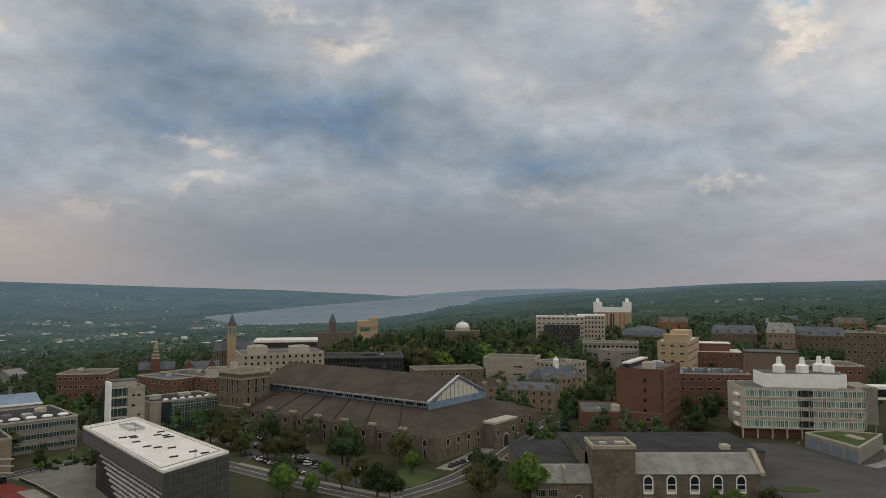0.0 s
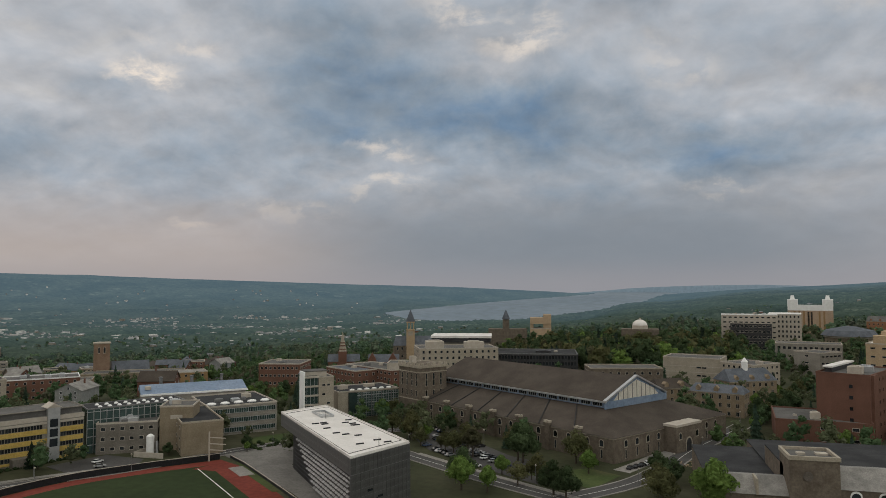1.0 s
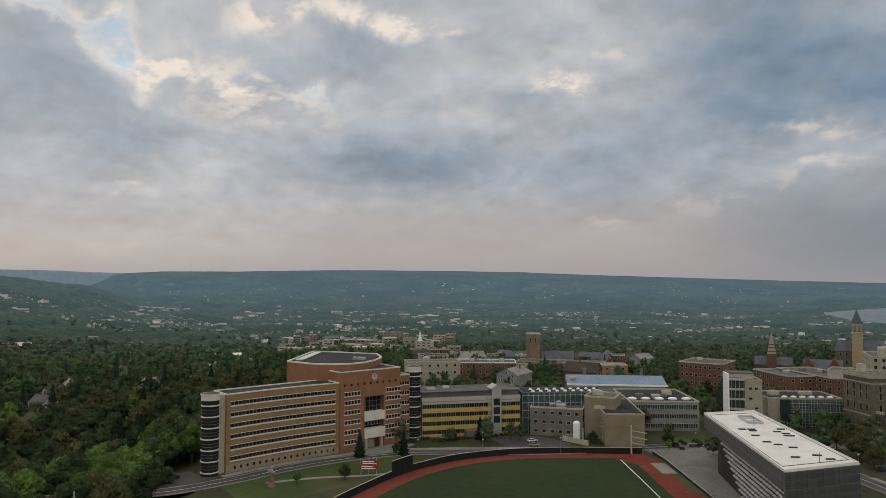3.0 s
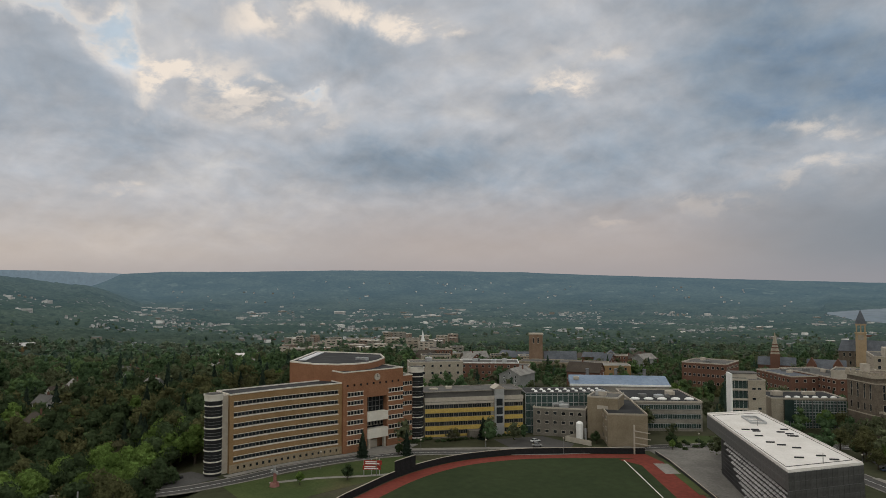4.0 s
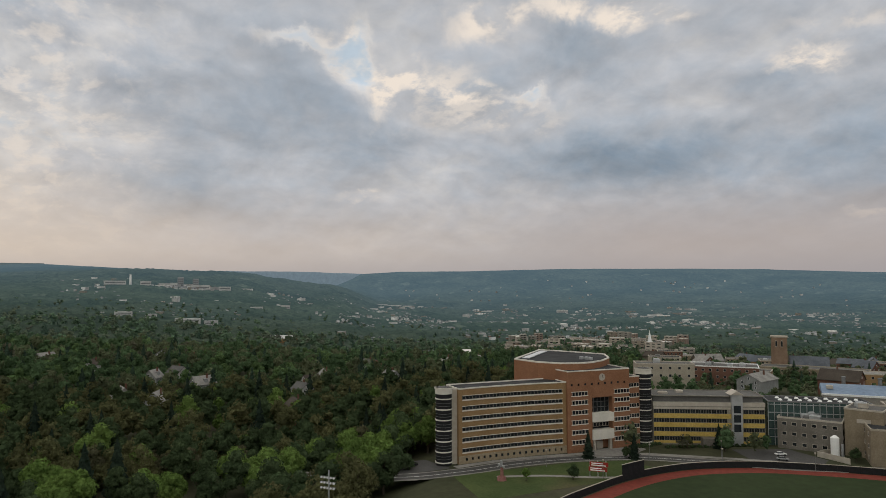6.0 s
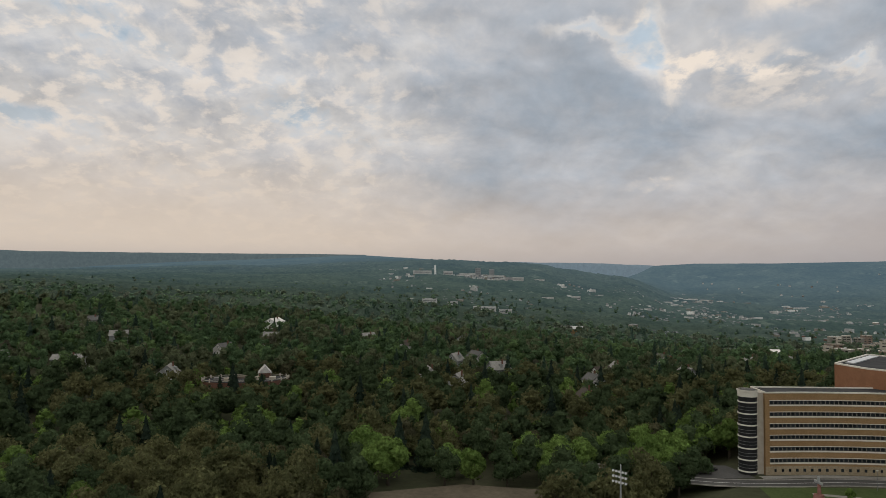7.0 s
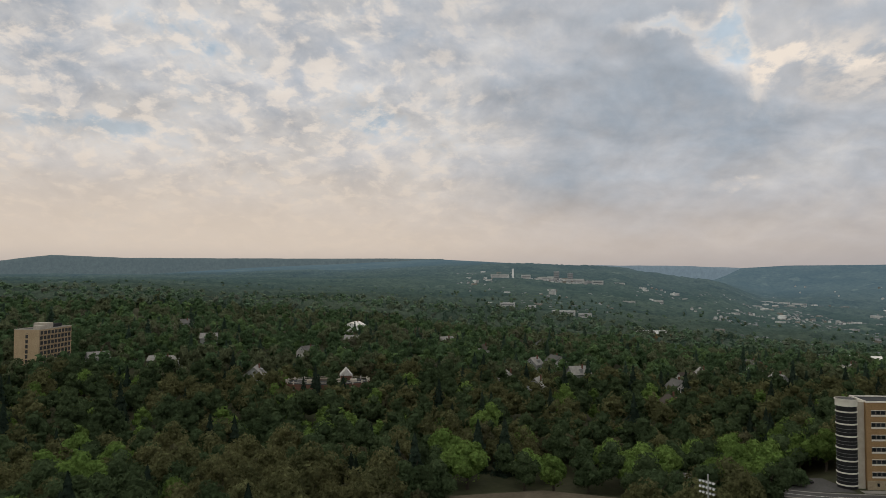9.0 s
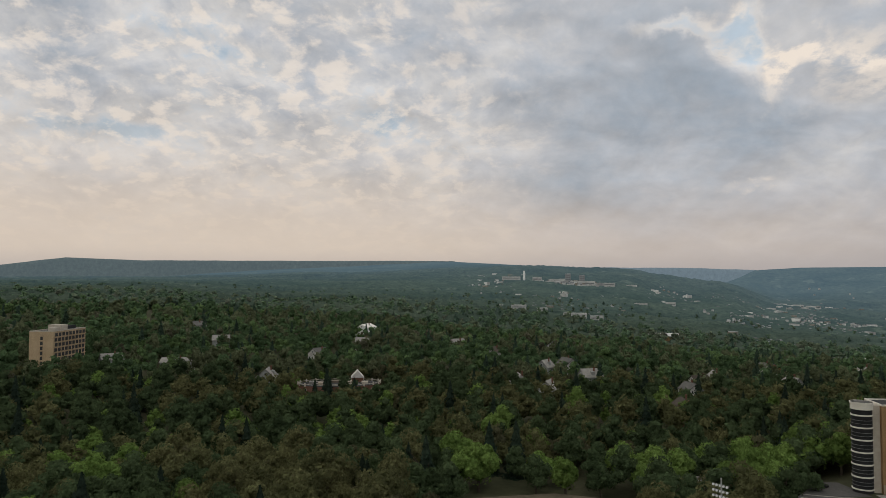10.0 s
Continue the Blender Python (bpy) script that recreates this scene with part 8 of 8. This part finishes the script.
def free(x, y, gap=6.0):
    """True where no building, road or field stands."""
    for m, x0, x1, y0, y1 in CLEAR:
        p = m @ Vector((x, y, 0))
        if x0 < p.x < x1 and y0 < p.y < y1:
            return False
    if 106 < x < 218 and 226 < y < 336:
        return False
    if -207 < x < -40 and 40 < y < 268 and x + y < 130:
        return False
    for line in LINES:
        for q in line:
            if (q[0] - x) ** 2 + (q[1] - y) ** 2 < gap * gap:
                return False
    return True


def polar(az, r):
    return -r * math.sin(radians(az)), r * math.cos(radians(az))


# trees that stand out by themselves: kind, place, size
for k, x, y, s in ((0, -38.5, 287.0, 1.0), (3, -41.0, 290.0, 0.9), (4, -60.0, 291.0, 0.95), (2, -63.0, 295.0, 0.8), (0, -80.0, 332.0, 0.6), (0, -84.0, 336.0, 0.55), (1, -54.4, 243.5, 0.8), (6, -45.0, 243.0, 0.7), (1, -43.8, 267.0, 0.5), (0, -22.5, 245.0, 0.75), (2, -94.0, 316.0, 0.7), (7, -97.0, 322.0, 0.7), (2, -69.0, 294.0, 0.6), (7, -119.0, 368.0, 0.75), (1, -124.0, 361.0, 0.75), (7, -108.0, 330.0, 0.7), (2, -101.0, 340.0, 0.6), (4, -32.0, 262.0, 0.5), (7, -26.0, 258.0, 0.5), (4, -76.0, 300.0, 0.55), (7, -87.0, 306.0, 0.6), (7, -17.5, 290.0, 0.95), (1, -12.0, 276.0, 0.6), (0, 13.5, 276.0, 0.62), (1, 29.0, 240.0, 0.75),
                   (7, 12.0, 252.0, 0.8), (0, -57.0, 256.0, 0.75), (7, -36.0, 254.0, 0.6), (6, -46.0, 250.0, 0.6), (7, -74.0, 300.0, 0.6), (1, -88.0, 318.0, 0.6), (7, -82.0, 338.0, 0.75),
                   (2, -30.0, 262.0, 0.6), (6, -22.0, 256.0, 0.5), (5, -227.0, 188.5, 0.62), (5, -236.5, 173.0, 0.66), (0, -213.0, 149.0, 0.4), (6, -219.0, 133.0, 0.42), (0, -229.0, 186.0, 0.35),
                   (5, -226.0, 233.0, 0.55), (0, -221.0, 231.0, 0.4), (2, -232.0, 221.0, 0.35), (0, -186.0, 264.0, 0.35), (0, -160.0, 283.0, 0.4), (6, -157.0, 278.0, 0.35), (1, 96.0, 345.0, 0.55), (0, 124.0, 345.0, 0.8),
                   (0, 130.0, 360.0, 0.85), (0, 138.0, 372.0, 0.9), (2, 120.0, 380.0, 0.8), (1, 93.0, 226.0, 0.55), (6, 86.0, 225.0, 0.5), (2, 105.0, 229.0, 0.5), (0, 45.0, 390.0, 0.7), (0, 70.0, 400.0, 0.8), (0, 82.0, 398.0, 0.8), (0, 90.0, 420.0, 0.85),
                   (1, 75.8, 440.0, 0.6), (6, 95.6, 477.0, 0.7), (7, 92.0, 574.0, 0.8), (1, 120.0, 664.0, 0.8), (0, 138.0, 594.0, 0.75), (6, 44.5, 327.0, 0.5), (1, 64.0, 372.6, 0.55), (2, 133.8, 389.6, 0.8), (0, 156.6, 408.3, 0.8),
                   (1, 28.0, 236.0, 1.15), (7, 12.7, 240.0, 0.9), (6, 87.0, 229.0, 0.6), (0, 18.3, 268.0, 0.6), (7, -44.7, 306.0, 0.8), (0, -18.0, 241.0, 0.7)):
    tree(k, x, y, land_z(x, y), s * (1.25 if y > 215 else 1.1), 37 * x % 360, "single campus trees")

for az, r, k in ((121.6, 500, 0), (122.6, 492, 3), (123.6, 500, 2), (124.4, 490, 0), (125.2, 505, 0), (126.2, 500, 3), (127.0, 505, 7), (122.0, 470, 1), (124.8, 470, 2)):
    x, y = polar(az, r)
    tree(k, x, y, land_z(x, y), 1.65, 61 * k, "trees before the flats")
for az, r, k, q in ((66.6, 300, 1, 1.0), (67.4, 318, 1, 1.1), (68.3, 300, 1, 1.05), (69.3, 312, 1, 1.15), (70.2, 296, 1, 1.0), (70.8, 318, 6, 1.2), (68.8, 330, 1, 1.1), (67.6, 338, 0, 1.1), (71.4, 300, 1, 1.0), (69.8, 282, 6, 1.0), (72.3, 286, 1, 1.1), (73.2, 300, 1, 1.0), (71.9, 264, 6, 1.1), (73.0, 252, 2, 1.1), (74.0, 276, 1, 1.0), (70.9, 270, 1, 0.95), (70.2, 256, 0, 0.9), (72.2, 242, 2, 1.0), (74.2, 250, 0, 1.1), (73.6, 232, 7, 1.0), (72.6, 312, 1, 1.1), (74.4, 300, 0, 1.1), (69.0, 270, 0, 0.8)):
    x, y = polar(az, r)
    tree(k, x, y, land_z(x, y), q * 1.3, 67 * az % 360, "fresh green trees beside the offices")
for az, r, k in ((28.4, 468, 2), (27.5, 460, 7), (26.6, 468, 3), (25.7, 462, 2), (24.8, 470, 7), (24.0, 462, 0), (29.2, 462, 1)):
    x, y = polar(az, r)
    tree(k, x, y, land_z(x, y), 0.95, 71 * az % 360, "trees before the brick residence")
for i in range(11):
    x, y = 70 + 5.6 * i, 392 + 13.5 * i
    tree((0, 7, 3, 2)[i % 4], x, y, land_z(x, y), 0.8 + 0.06 * (i % 3), 50 * i, "street trees")

# the wood's near edge, tree by tree
tries = 0
spots, inner = [], []
while len(spots) < 340 and tries < 12000:
    tries += 1
    az, r = RNG.uniform(61, 133), math.sqrt(RNG.uniform(180 ** 2, 335 ** 2))
    x, y = polar(az, r)
    if not free(x, y, 9) or (az < 74.6 and r < 300):
        continue
    if 79 < az < 95 and r < 266:
        continue
    if any((x - a) ** 2 + (y - b) ** 2 < 58 for a, b in spots):
        continue
    spots.append((x, y))
    patchy = noise.noise((x / 60, y / 60, 2.0))
    k = int(RNG.choice([0, 3, 1, 6] if patchy > 0.18 else ([2, 7, 4, 2, 7, 3] if patchy < -0.04 else [0, 3, 2, 7, 0, 3, 1, 5])))
    size, turn = RNG.uniform(1.0, 1.6), RNG.uniform(0, 360)
    if r < 272:
        tree(k, x, y, land_z(x, y) - 0.5, size, turn, "wood beside the ballpark")
    else:
        inner.append((k, x, y, size, turn))


def build_inner_wood():
    """The deeper trees of the same wood, joined."""
    verts, mats = [], []
    for k, x, y, size, turn in inner:
        m = Matrix.Translation((x, y, land_z(x, y) - 0.5 - 0.09 * TREES[k][3] * size)) @ pose(0, 0, 0, 0, 0, turn) @ Matrix.Diagonal((size, size, size, 1))
        m = np.array(m)
        v = TREES[k][4] @ m[:3, :3].T + m[:3, 3]
        verts.append(v)
        mats.append(np.full(len(v) // 3, TREES[k][5]))
    data = fast_mesh("woodland", np.concatenate(verts), 3, LEAVES, np.concatenate(mats))
    tagged(new("woodland", data), "mixed spring woodland beside the ballpark", "woods", kind="stuff")


build_inner_wood()


# the rest of the woods and street trees, as one mesh for each stretch
def woods(name, count, az0, az1, r0, r1, n, leaf, hscale, label, keep=None, gap=5.0, seed=1, leaves=None, space=7.5, solid="coarse", wide=1.0, tall=1.0):
    rng = np.random.default_rng(seed)
    bank = [[crown_points(kd, th, tr, n, leaf, 500 + 10 * k + j, solid, 0.74 if lm in (2, 3) else 0.95) for j in range(3)] for k, (kd, th, tr, lm, lb) in enumerate(KINDS)]
    verts, mats, taken = [], [], set()
    made = tries = 0
    while made < count and tries < count * 6:
        tries += 1
        az, r = rng.uniform(az0, az1), math.sqrt(rng.uniform(r0 ** 2, r1 ** 2))
        x, y = polar(az, r)
        if keep and not keep(x, y, az, r):
            continue
        if r < 1250 and not free(x, y, gap):
            continue
        if in_lake(az, r) > (-420 if r < 3000 else -30):
            continue
        cell = (int(x // space), int(y // space))
        if space and cell in taken:
            continue
        taken.add(cell)
        pt = noise.noise((x / 75, y / 75, 5.0)) + rng.normal() * 0.2
        k = int(rng.choice([0, 1, 3, 6] if pt > 0.2 else ([2, 7, 4, 2, 0, 7, 5] if pt < -0.12 else [0, 3, 2, 0, 0, 7, 3, 2, 5])))
        a, s = rng.uniform(0, 6.283), hscale * rng.uniform(0.62, 1.3)
        c = bank[k][int(rng.integers(0, 3))]
        ca, sa = math.cos(a) * s * wide, math.sin(a) * s * wide
        v = np.stack([c[:, 0] * ca - c[:, 1] * sa + x, c[:, 0] * sa + c[:, 1] * ca + y, c[:, 2] * s * tall + land_z(x, y) - 0.6], 1)
        verts.append(v)
        mats.append(np.full(len(v) // 3, KINDS[k][3]))
        made += 1
    data = fast_mesh(name, np.concatenate(verts), 3, leaves or LEAVES, np.concatenate(mats))
    return tagged(new(name, data), label, "woods", kind="stuff")


def edge_wood(x, y, az, r):
    return not (az < 74.6 and r < 300) and not (79 < az < 95 and r < 266)


woods("woodland", 1050, 56, 134, 315, 500, 240, 0.64, 1.22, "mixed spring woodland beyond the gorge", keep=edge_wood, gap=8, seed=3, space=9)
woods("woodland", 1500, 56, 134, 490, 720, 110, 1.05, 1.2, "mixed spring woodland on the plateau", keep=edge_wood, gap=8, seed=13, space=9, leaves=LEAVES_HALF_HAZE, solid="least")
woods("woodland", 1900, 50, 134, 700, 1060, 30, 1.8, 1.2, "mixed spring woodland on the slopes", seed=4, leaves=LEAVES_HALF_HAZE, space=10, solid="least")
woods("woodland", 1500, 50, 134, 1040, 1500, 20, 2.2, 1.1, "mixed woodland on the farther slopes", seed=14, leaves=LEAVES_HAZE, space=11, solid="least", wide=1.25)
woods("campus_trees", 1700, -36, 56, 300, 760, 80, 0.9, 0.86, "spring trees between the campus buildings", gap=8, seed=5, leaves=LEAVES_HALF_HAZE, solid="least")
woods("campus_trees", 460, -9, 9, 560, 870, 60, 1.4, 1.3, "spring trees round the old quadrangle", gap=8, seed=15, solid="least")
woods("campus_trees", 1300, -36, 52, 740, 1060, 30, 1.8, 1.0, "spring trees round the far campus", seed=6, space=9, leaves=LEAVES_HALF_HAZE, solid="least")
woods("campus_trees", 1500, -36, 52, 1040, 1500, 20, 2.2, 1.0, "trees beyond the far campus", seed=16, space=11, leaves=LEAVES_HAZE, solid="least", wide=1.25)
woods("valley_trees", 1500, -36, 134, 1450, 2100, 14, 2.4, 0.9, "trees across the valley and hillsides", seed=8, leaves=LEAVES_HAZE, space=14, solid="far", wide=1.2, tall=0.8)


# the closed canopy of the woods on the valley sides, crown by crown
def build_canopy():
    azs = [-36 + 0.2 * i for i in range(851)]
    radii = [1060 * (3600 / 1060) ** (i / 160) for i in range(161)]
    n = len(azs)
    verts = []
    for r in radii:
        for a in azs:
            x, y = polar(a, r)
            z = land_z(x, y)
            open_ground = noise.noise((x / 230, y / 230, 4.0)) < -0.28
            built = (46 < a < 65 and r < 1800) or (82 < a < 92 and 2600 < r < 2790) or (82 < a < 91 and 1560 < r < 1680) or (a < 52 and r < 1400) or (78 < a < 80 and 1200 < r < 1340)
            if open_ground or built or in_lake(a, r) > -60:
                h = -4.0
            else:
                d = noise.voronoi((x / 15, y / 15, 0.0))[0][0]
                low = 0.5 if 12 < a < 98 and noise.noise((x / 260, y / 260, 9.0)) > -0.05 else 1.0
                h = low * (7.5 + 7.0 * (1 - min(1.0, d / 0.7)) + 2.5 * noise.noise((x / 40, y / 40, 1.0)))
            verts.append((x, y, z + h))
    faces = [(i * n + j, (i + 1) * n + j, (i + 1) * n + j + 1, i * n + j + 1) for i in range(len(radii) - 1) for j in range(n - 1)]
    data = bpy.data.meshes.new("valley_woods")
    data.from_pydata(verts, [], faces)
    # same material as the hills, so the canopy glows with painted haze too
    data.materials.append(HAZED_WOODS)
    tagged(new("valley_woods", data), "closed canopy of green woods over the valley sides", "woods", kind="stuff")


build_canopy()
# ---- town: small houses, far and near ----
def house_arrays(x, y, z, w, d, h, rh, a):
    c, s = math.cos(a), math.sin(a)
    p = [(-w, -d, -3), (w, -d, -3), (w, d, -3), (-w, d, -3), (-w, -d, h), (w, -d, h), (w, d, h), (-w, d, h), (-w, 0, h + rh), (w, 0, h + rh)]
    q = [(x + u * c - v * s, y + u * s + v * c, z + k) for u, v, k in p]
    walls = [(0, 1, 5, 4), (2, 3, 7, 6), (1, 2, 6, 5), (3, 0, 4, 7)]
    roofs = [(4, 5, 9, 8), (6, 7, 8, 9), (5, 6, 9, 9), (7, 4, 8, 8)]
    return [q[i] for f in walls for i in f], [q[i] for f in roofs for i in f]


def town(name, count, az0, az1, r0, r1, size, label, seed, flat=0.2):
    rng = np.random.default_rng(seed)
    mats = [FAR_WALL, FAR_WALL, CONCRETE, BRICK_RED, FAR_ROOF, FAR_ROOF, ROOF_WHITE]
    verts, idx = [], []
    made = 0
    while made < count:
        az, r = rng.uniform(az0, az1), math.sqrt(rng.uniform(r0 ** 2, r1 ** 2))
        x, y = polar(az, r)
        if in_lake(az, r) > -60 or noise.noise((x / 260, y / 260, 9.0)) < -0.05 + rng.normal() * 0.15:
            continue
        big = rng.random() < flat
        s = size * (rng.uniform(1.2, 2.8) if big else rng.uniform(0.7, 1.1))
        wv, rv = house_arrays(x, y, land_z(x, y), 6 * s, 4 * s, (6 if big else 6.5) * min(s, 1.6), 0.3 if big else 3.6 * s, rng.uniform(0, 3.14))
        verts += wv + rv
        idx += [int(rng.choice([0, 1, 1, 2, 2, 3] if r < 2000 else [0, 1, 1, 2]))] * 4 + [int(rng.choice([6, 5, 5] if big else [4, 5, 4]))] * 4
        made += 1
    data = fast_mesh(name, np.array(verts), 4, mats, np.array(idx))
    return tagged(new(name, data), label, "town", kind="stuff")


town("town_houses", 800, 14, 74, 1350, 2300, 0.66, "small pale houses of the valley town among trees", 21, 0.08)
town("town_houses", 1700, 12, 72, 2100, 3250, 0.72, "pale sheds and houses on the valley floor", 22, 0.10)
town("hillside_houses", 100, 20, 70, 3250, 4300, 0.8, "scattered pale houses on the far hillside", 23, 0.05)
town("hillside_houses", 260, 71, 94, 1700, 3000, 0.66, "scattered pale houses on the south hill", 24, 0.1)
town("hillside_houses", 170, -32, -6, 1050, 2400, 0.85, "scattered pale roofs among the northern woods", 25, 0.1)
town("college_roofs", 70, 81.2, 89.2, 2600, 2850, 1.0, "cluster of low pale college roofs on the hillside", 27, 0.35)
town("valley_sheds", 30, 42, 71, 2800, 3350, 1.5, "long pale-roofed sheds on the valley floor", 26, 1.0)


# ---- cars, street lamps and yard clutter ----
CAR_PAINT = [material("car_white", (0.62, 0.62, 0.62), (0.68, 0.68, 0.68), 0.5, 0.25, spec=0.5), material("car_black", (0.012, 0.012, 0.013), (0.018, 0.018, 0.02), 0.5, 0.2, spec=0.5),
             material("car_silver", (0.30, 0.305, 0.31), (0.36, 0.365, 0.37), 0.5, 0.25, metal=0.4), material("car_blue", (0.03, 0.05, 0.09), (0.04, 0.06, 0.11), 0.5, 0.2, spec=0.5), material("car_red", (0.22, 0.025, 0.02), (0.26, 0.03, 0.025), 0.5, 0.2, spec=0.5)]
CAR_WORDS = ["white", "black", "silver-grey", "dark blue", "red"]
RUBBER = material("tyre_rubber", (0.015, 0.015, 0.015), (0.02, 0.02, 0.02), 1.0, 0.9)


def first_car(c):
    t = thing("car", pose(0, 0, 0), CAR_WORDS[c] + " saloon car parked on the asphalt", "car", "parked cars")
    bm = bmesh.new()
    prof = [(-2.25, 0.35), (2.25, 0.35), (2.3, 0.75), (1.35, 0.95), (-2.0, 0.98), (-2.3, 0.8)]
    for pts, hw, mat in ((prof, 0.9, 0),):
        a = [bm.verts.new((x, -hw, z)) for x, z in pts]
        b = [bm.verts.new((x, hw, z)) for x, z in pts]
        bm.faces.new(a)
        bm.faces.new(b[::-1])
        for i in range(len(pts)):
            j = (i + 1) % len(pts)
            bm.faces.new((a[i], b[i], b[j], a[j]))
    bmesh.ops.recalc_face_normals(bm, faces=bm.faces)
    bmesh.ops.bevel(bm, geom=bm.edges[:], offset=0.08, segments=1, affect="EDGES")
    part("body", bm, CAR_PAINT[c], t)
    bm = bmesh.new()
    lo = [(-1.75, -0.82, 0.93), (1.2, -0.82, 0.9), (1.2, 0.82, 0.9), (-1.75, 0.82, 0.93)]
    hi = [(-1.2, -0.62, 1.45), (0.35, -0.62, 1.45), (0.35, 0.62, 1.45), (-1.2, 0.62, 1.45)]
    v = [bm.verts.new(p) for p in lo + hi]
    for f in ((0, 1, 5, 4), (1, 2, 6, 5), (2, 3, 7, 6), (3, 0, 4, 7), (4, 5, 6, 7)):
        bm.faces.new([v[i] for i in f])
    part("cabin_glass", bm, GLASS, t)
    bm = bmesh.new()
    box(bm, -1.25, 0.4, -0.66, 0.66, 1.43, 1.5)
    part("roof", bm, CAR_PAINT[c], t)
    for x in (-1.4, 1.4):
        for y in (-0.85, 0.85):
            bm = bmesh.new()
            ring = bmesh.ops.create_cone(bm, cap_ends=True, segments=12, radius1=0.33, radius2=0.33, depth=0.22)["verts"]
            bmesh.ops.transform(bm, matrix=pose(0, 0, 0, 90), verts=ring)
            part("wheel", bm, RUBBER, t, at=pose(x, y, 0.33))
    return t


CARS = {}


def car(c, x, y, turn, z=0.1):
    m = pose(x, y, z, 0, 0, turn)
    if c not in CARS:
        CARS[c] = first_car(c)
        CARS[c].matrix_world = m
    else:
        copy_thing(CARS[c], m)


crng = random.Random(12)
row_dir = Vector((0.68, -0.73))
for base, count in (((-91, 343), 21), ((-88.5, 330), 21), ((-85, 322), 21), ((-84, 306), 22)):
    for i in range(count):
        if crng.random() < 0.5:
            p = Vector(base) + row_dir * 3.0 * i
            car(crng.choice((0, 0, 1, 1, 2, 2, 3)), p.x, p.y, 47 + crng.uniform(-3, 3))
for x, y, c in ((3.6, 286.5, 1), (6.0, 289.4, 1), (8.2, 292.3, 1), (10.4, 295.6, 0), (43, 350, 1), (45, 354, 2), (47, 358, 1)):
    car(c, x, y, 62 + crng.uniform(-4, 4))
for x, y, c in ((178, 276, 4), (182, 268, 0), (186, 262, 1), (198, 300, 2), (-256, 104, 1), (-200, 240, 2), (-206, 246, 0)):
    car(c, x, y, crng.uniform(0, 180))


def first_lamp():
    t = thing("street_lamp", pose(0, 0, 0), "slim grey street lamp on a steel post", "street lamp", "street lamps")
    bm = bmesh.new()
    tube(bm, 0, 0, 0.13, 0.07, -0.3, 6.0, 8)
    part("post", bm, METAL_GREY, t)
    bm = bmesh.new()
    tube(bm, 0, 0, 0.15, 0.42, 6.0, 6.5, 10)
    tube(bm, 0, 0, 0.45, 0.1, 6.5, 6.75, 10)
    part("lamp_head", bm, CREAM, t)
    return t


lamp0 = first_lamp()
lamp0.matrix_world = pose(-232, 150, 0.1)
for x, y in ((-231, 172), (-222, 192), (-204, 212), (-184, 238), (-150, 288), (-90, 298), (-58, 275), (-30, 258), (6, 262), (20, 288), (34, 322), (112, 262), (150, 300), (112, 300), (176, 262), (190, 285), (-96, 330), (-60, 316), (60, 392), (-214, 222), (-210, 160)):
    copy_thing(lamp0, pose(x, y, 0.1))


def first_bush():
    t = new("shrub", fast_mesh("shrub", crown_points("broad", 1.6, 1.5, 160, 0.22, 77, "coarse") - np.array([0, 0, 0.5]), 3, [LEAVES[0]]))
    return tagged(t, "low rounded green shrub beside the paving", "shrub", "shrubs")


bush0 = first_bush()
bush0.matrix_world = pose(-240, 196, 0)
for i in range(46):
    k = i / 46
    if i < 16:
        p = (-243 + crng.uniform(-1, 2), 200 + 1.0 * i)
    elif i < 30:
        p = (-236 + (i - 16) * 1.0, 214 + (i - 16) * 2.6)
    else:
        p = (-156 + crng.uniform(-6, 6), 282 + (i - 30) * 1.4)
    copy_thing(bush0, pose(p[0], p[1], 0, 0, 0, crng.uniform(0, 360)))


def build_rubble():
    rng = random.Random(5)
    bm = bmesh.new()
    for i in range(70):
        x, y = rng.gauss(0, 4.0), rng.gauss(0, 2.4)
        z = max(0.0, 1.9 - 0.3 * math.hypot(x, y)) * rng.random()
        k = len(bm.verts)
        box(bm, -rng.uniform(0.4, 1.9), rng.uniform(0.4, 1.9), -rng.uniform(0.1, 0.4), rng.uniform(0.1, 0.4), -0.12, 0.12)
        bm.verts.ensure_lookup_table()
        bmesh.ops.transform(bm, matrix=pose(x, y, z + 0.2, rng.uniform(-25, 25), rng.uniform(-25, 25), rng.uniform(0, 180)), verts=bm.verts[k:])
    ob = part("timber_pile", bm, material("raw_timber", (0.24, 0.19, 0.13), (0.32, 0.26, 0.18), 0.6, 0.9, island=0.3))
    ob.matrix_world = pose(33.0, 302.0, 0.1, 0, 0, 30)
    tagged(ob, "heap of loose timber and rubble by the gymnasium", "rubble", kind="stuff")


build_rubble()
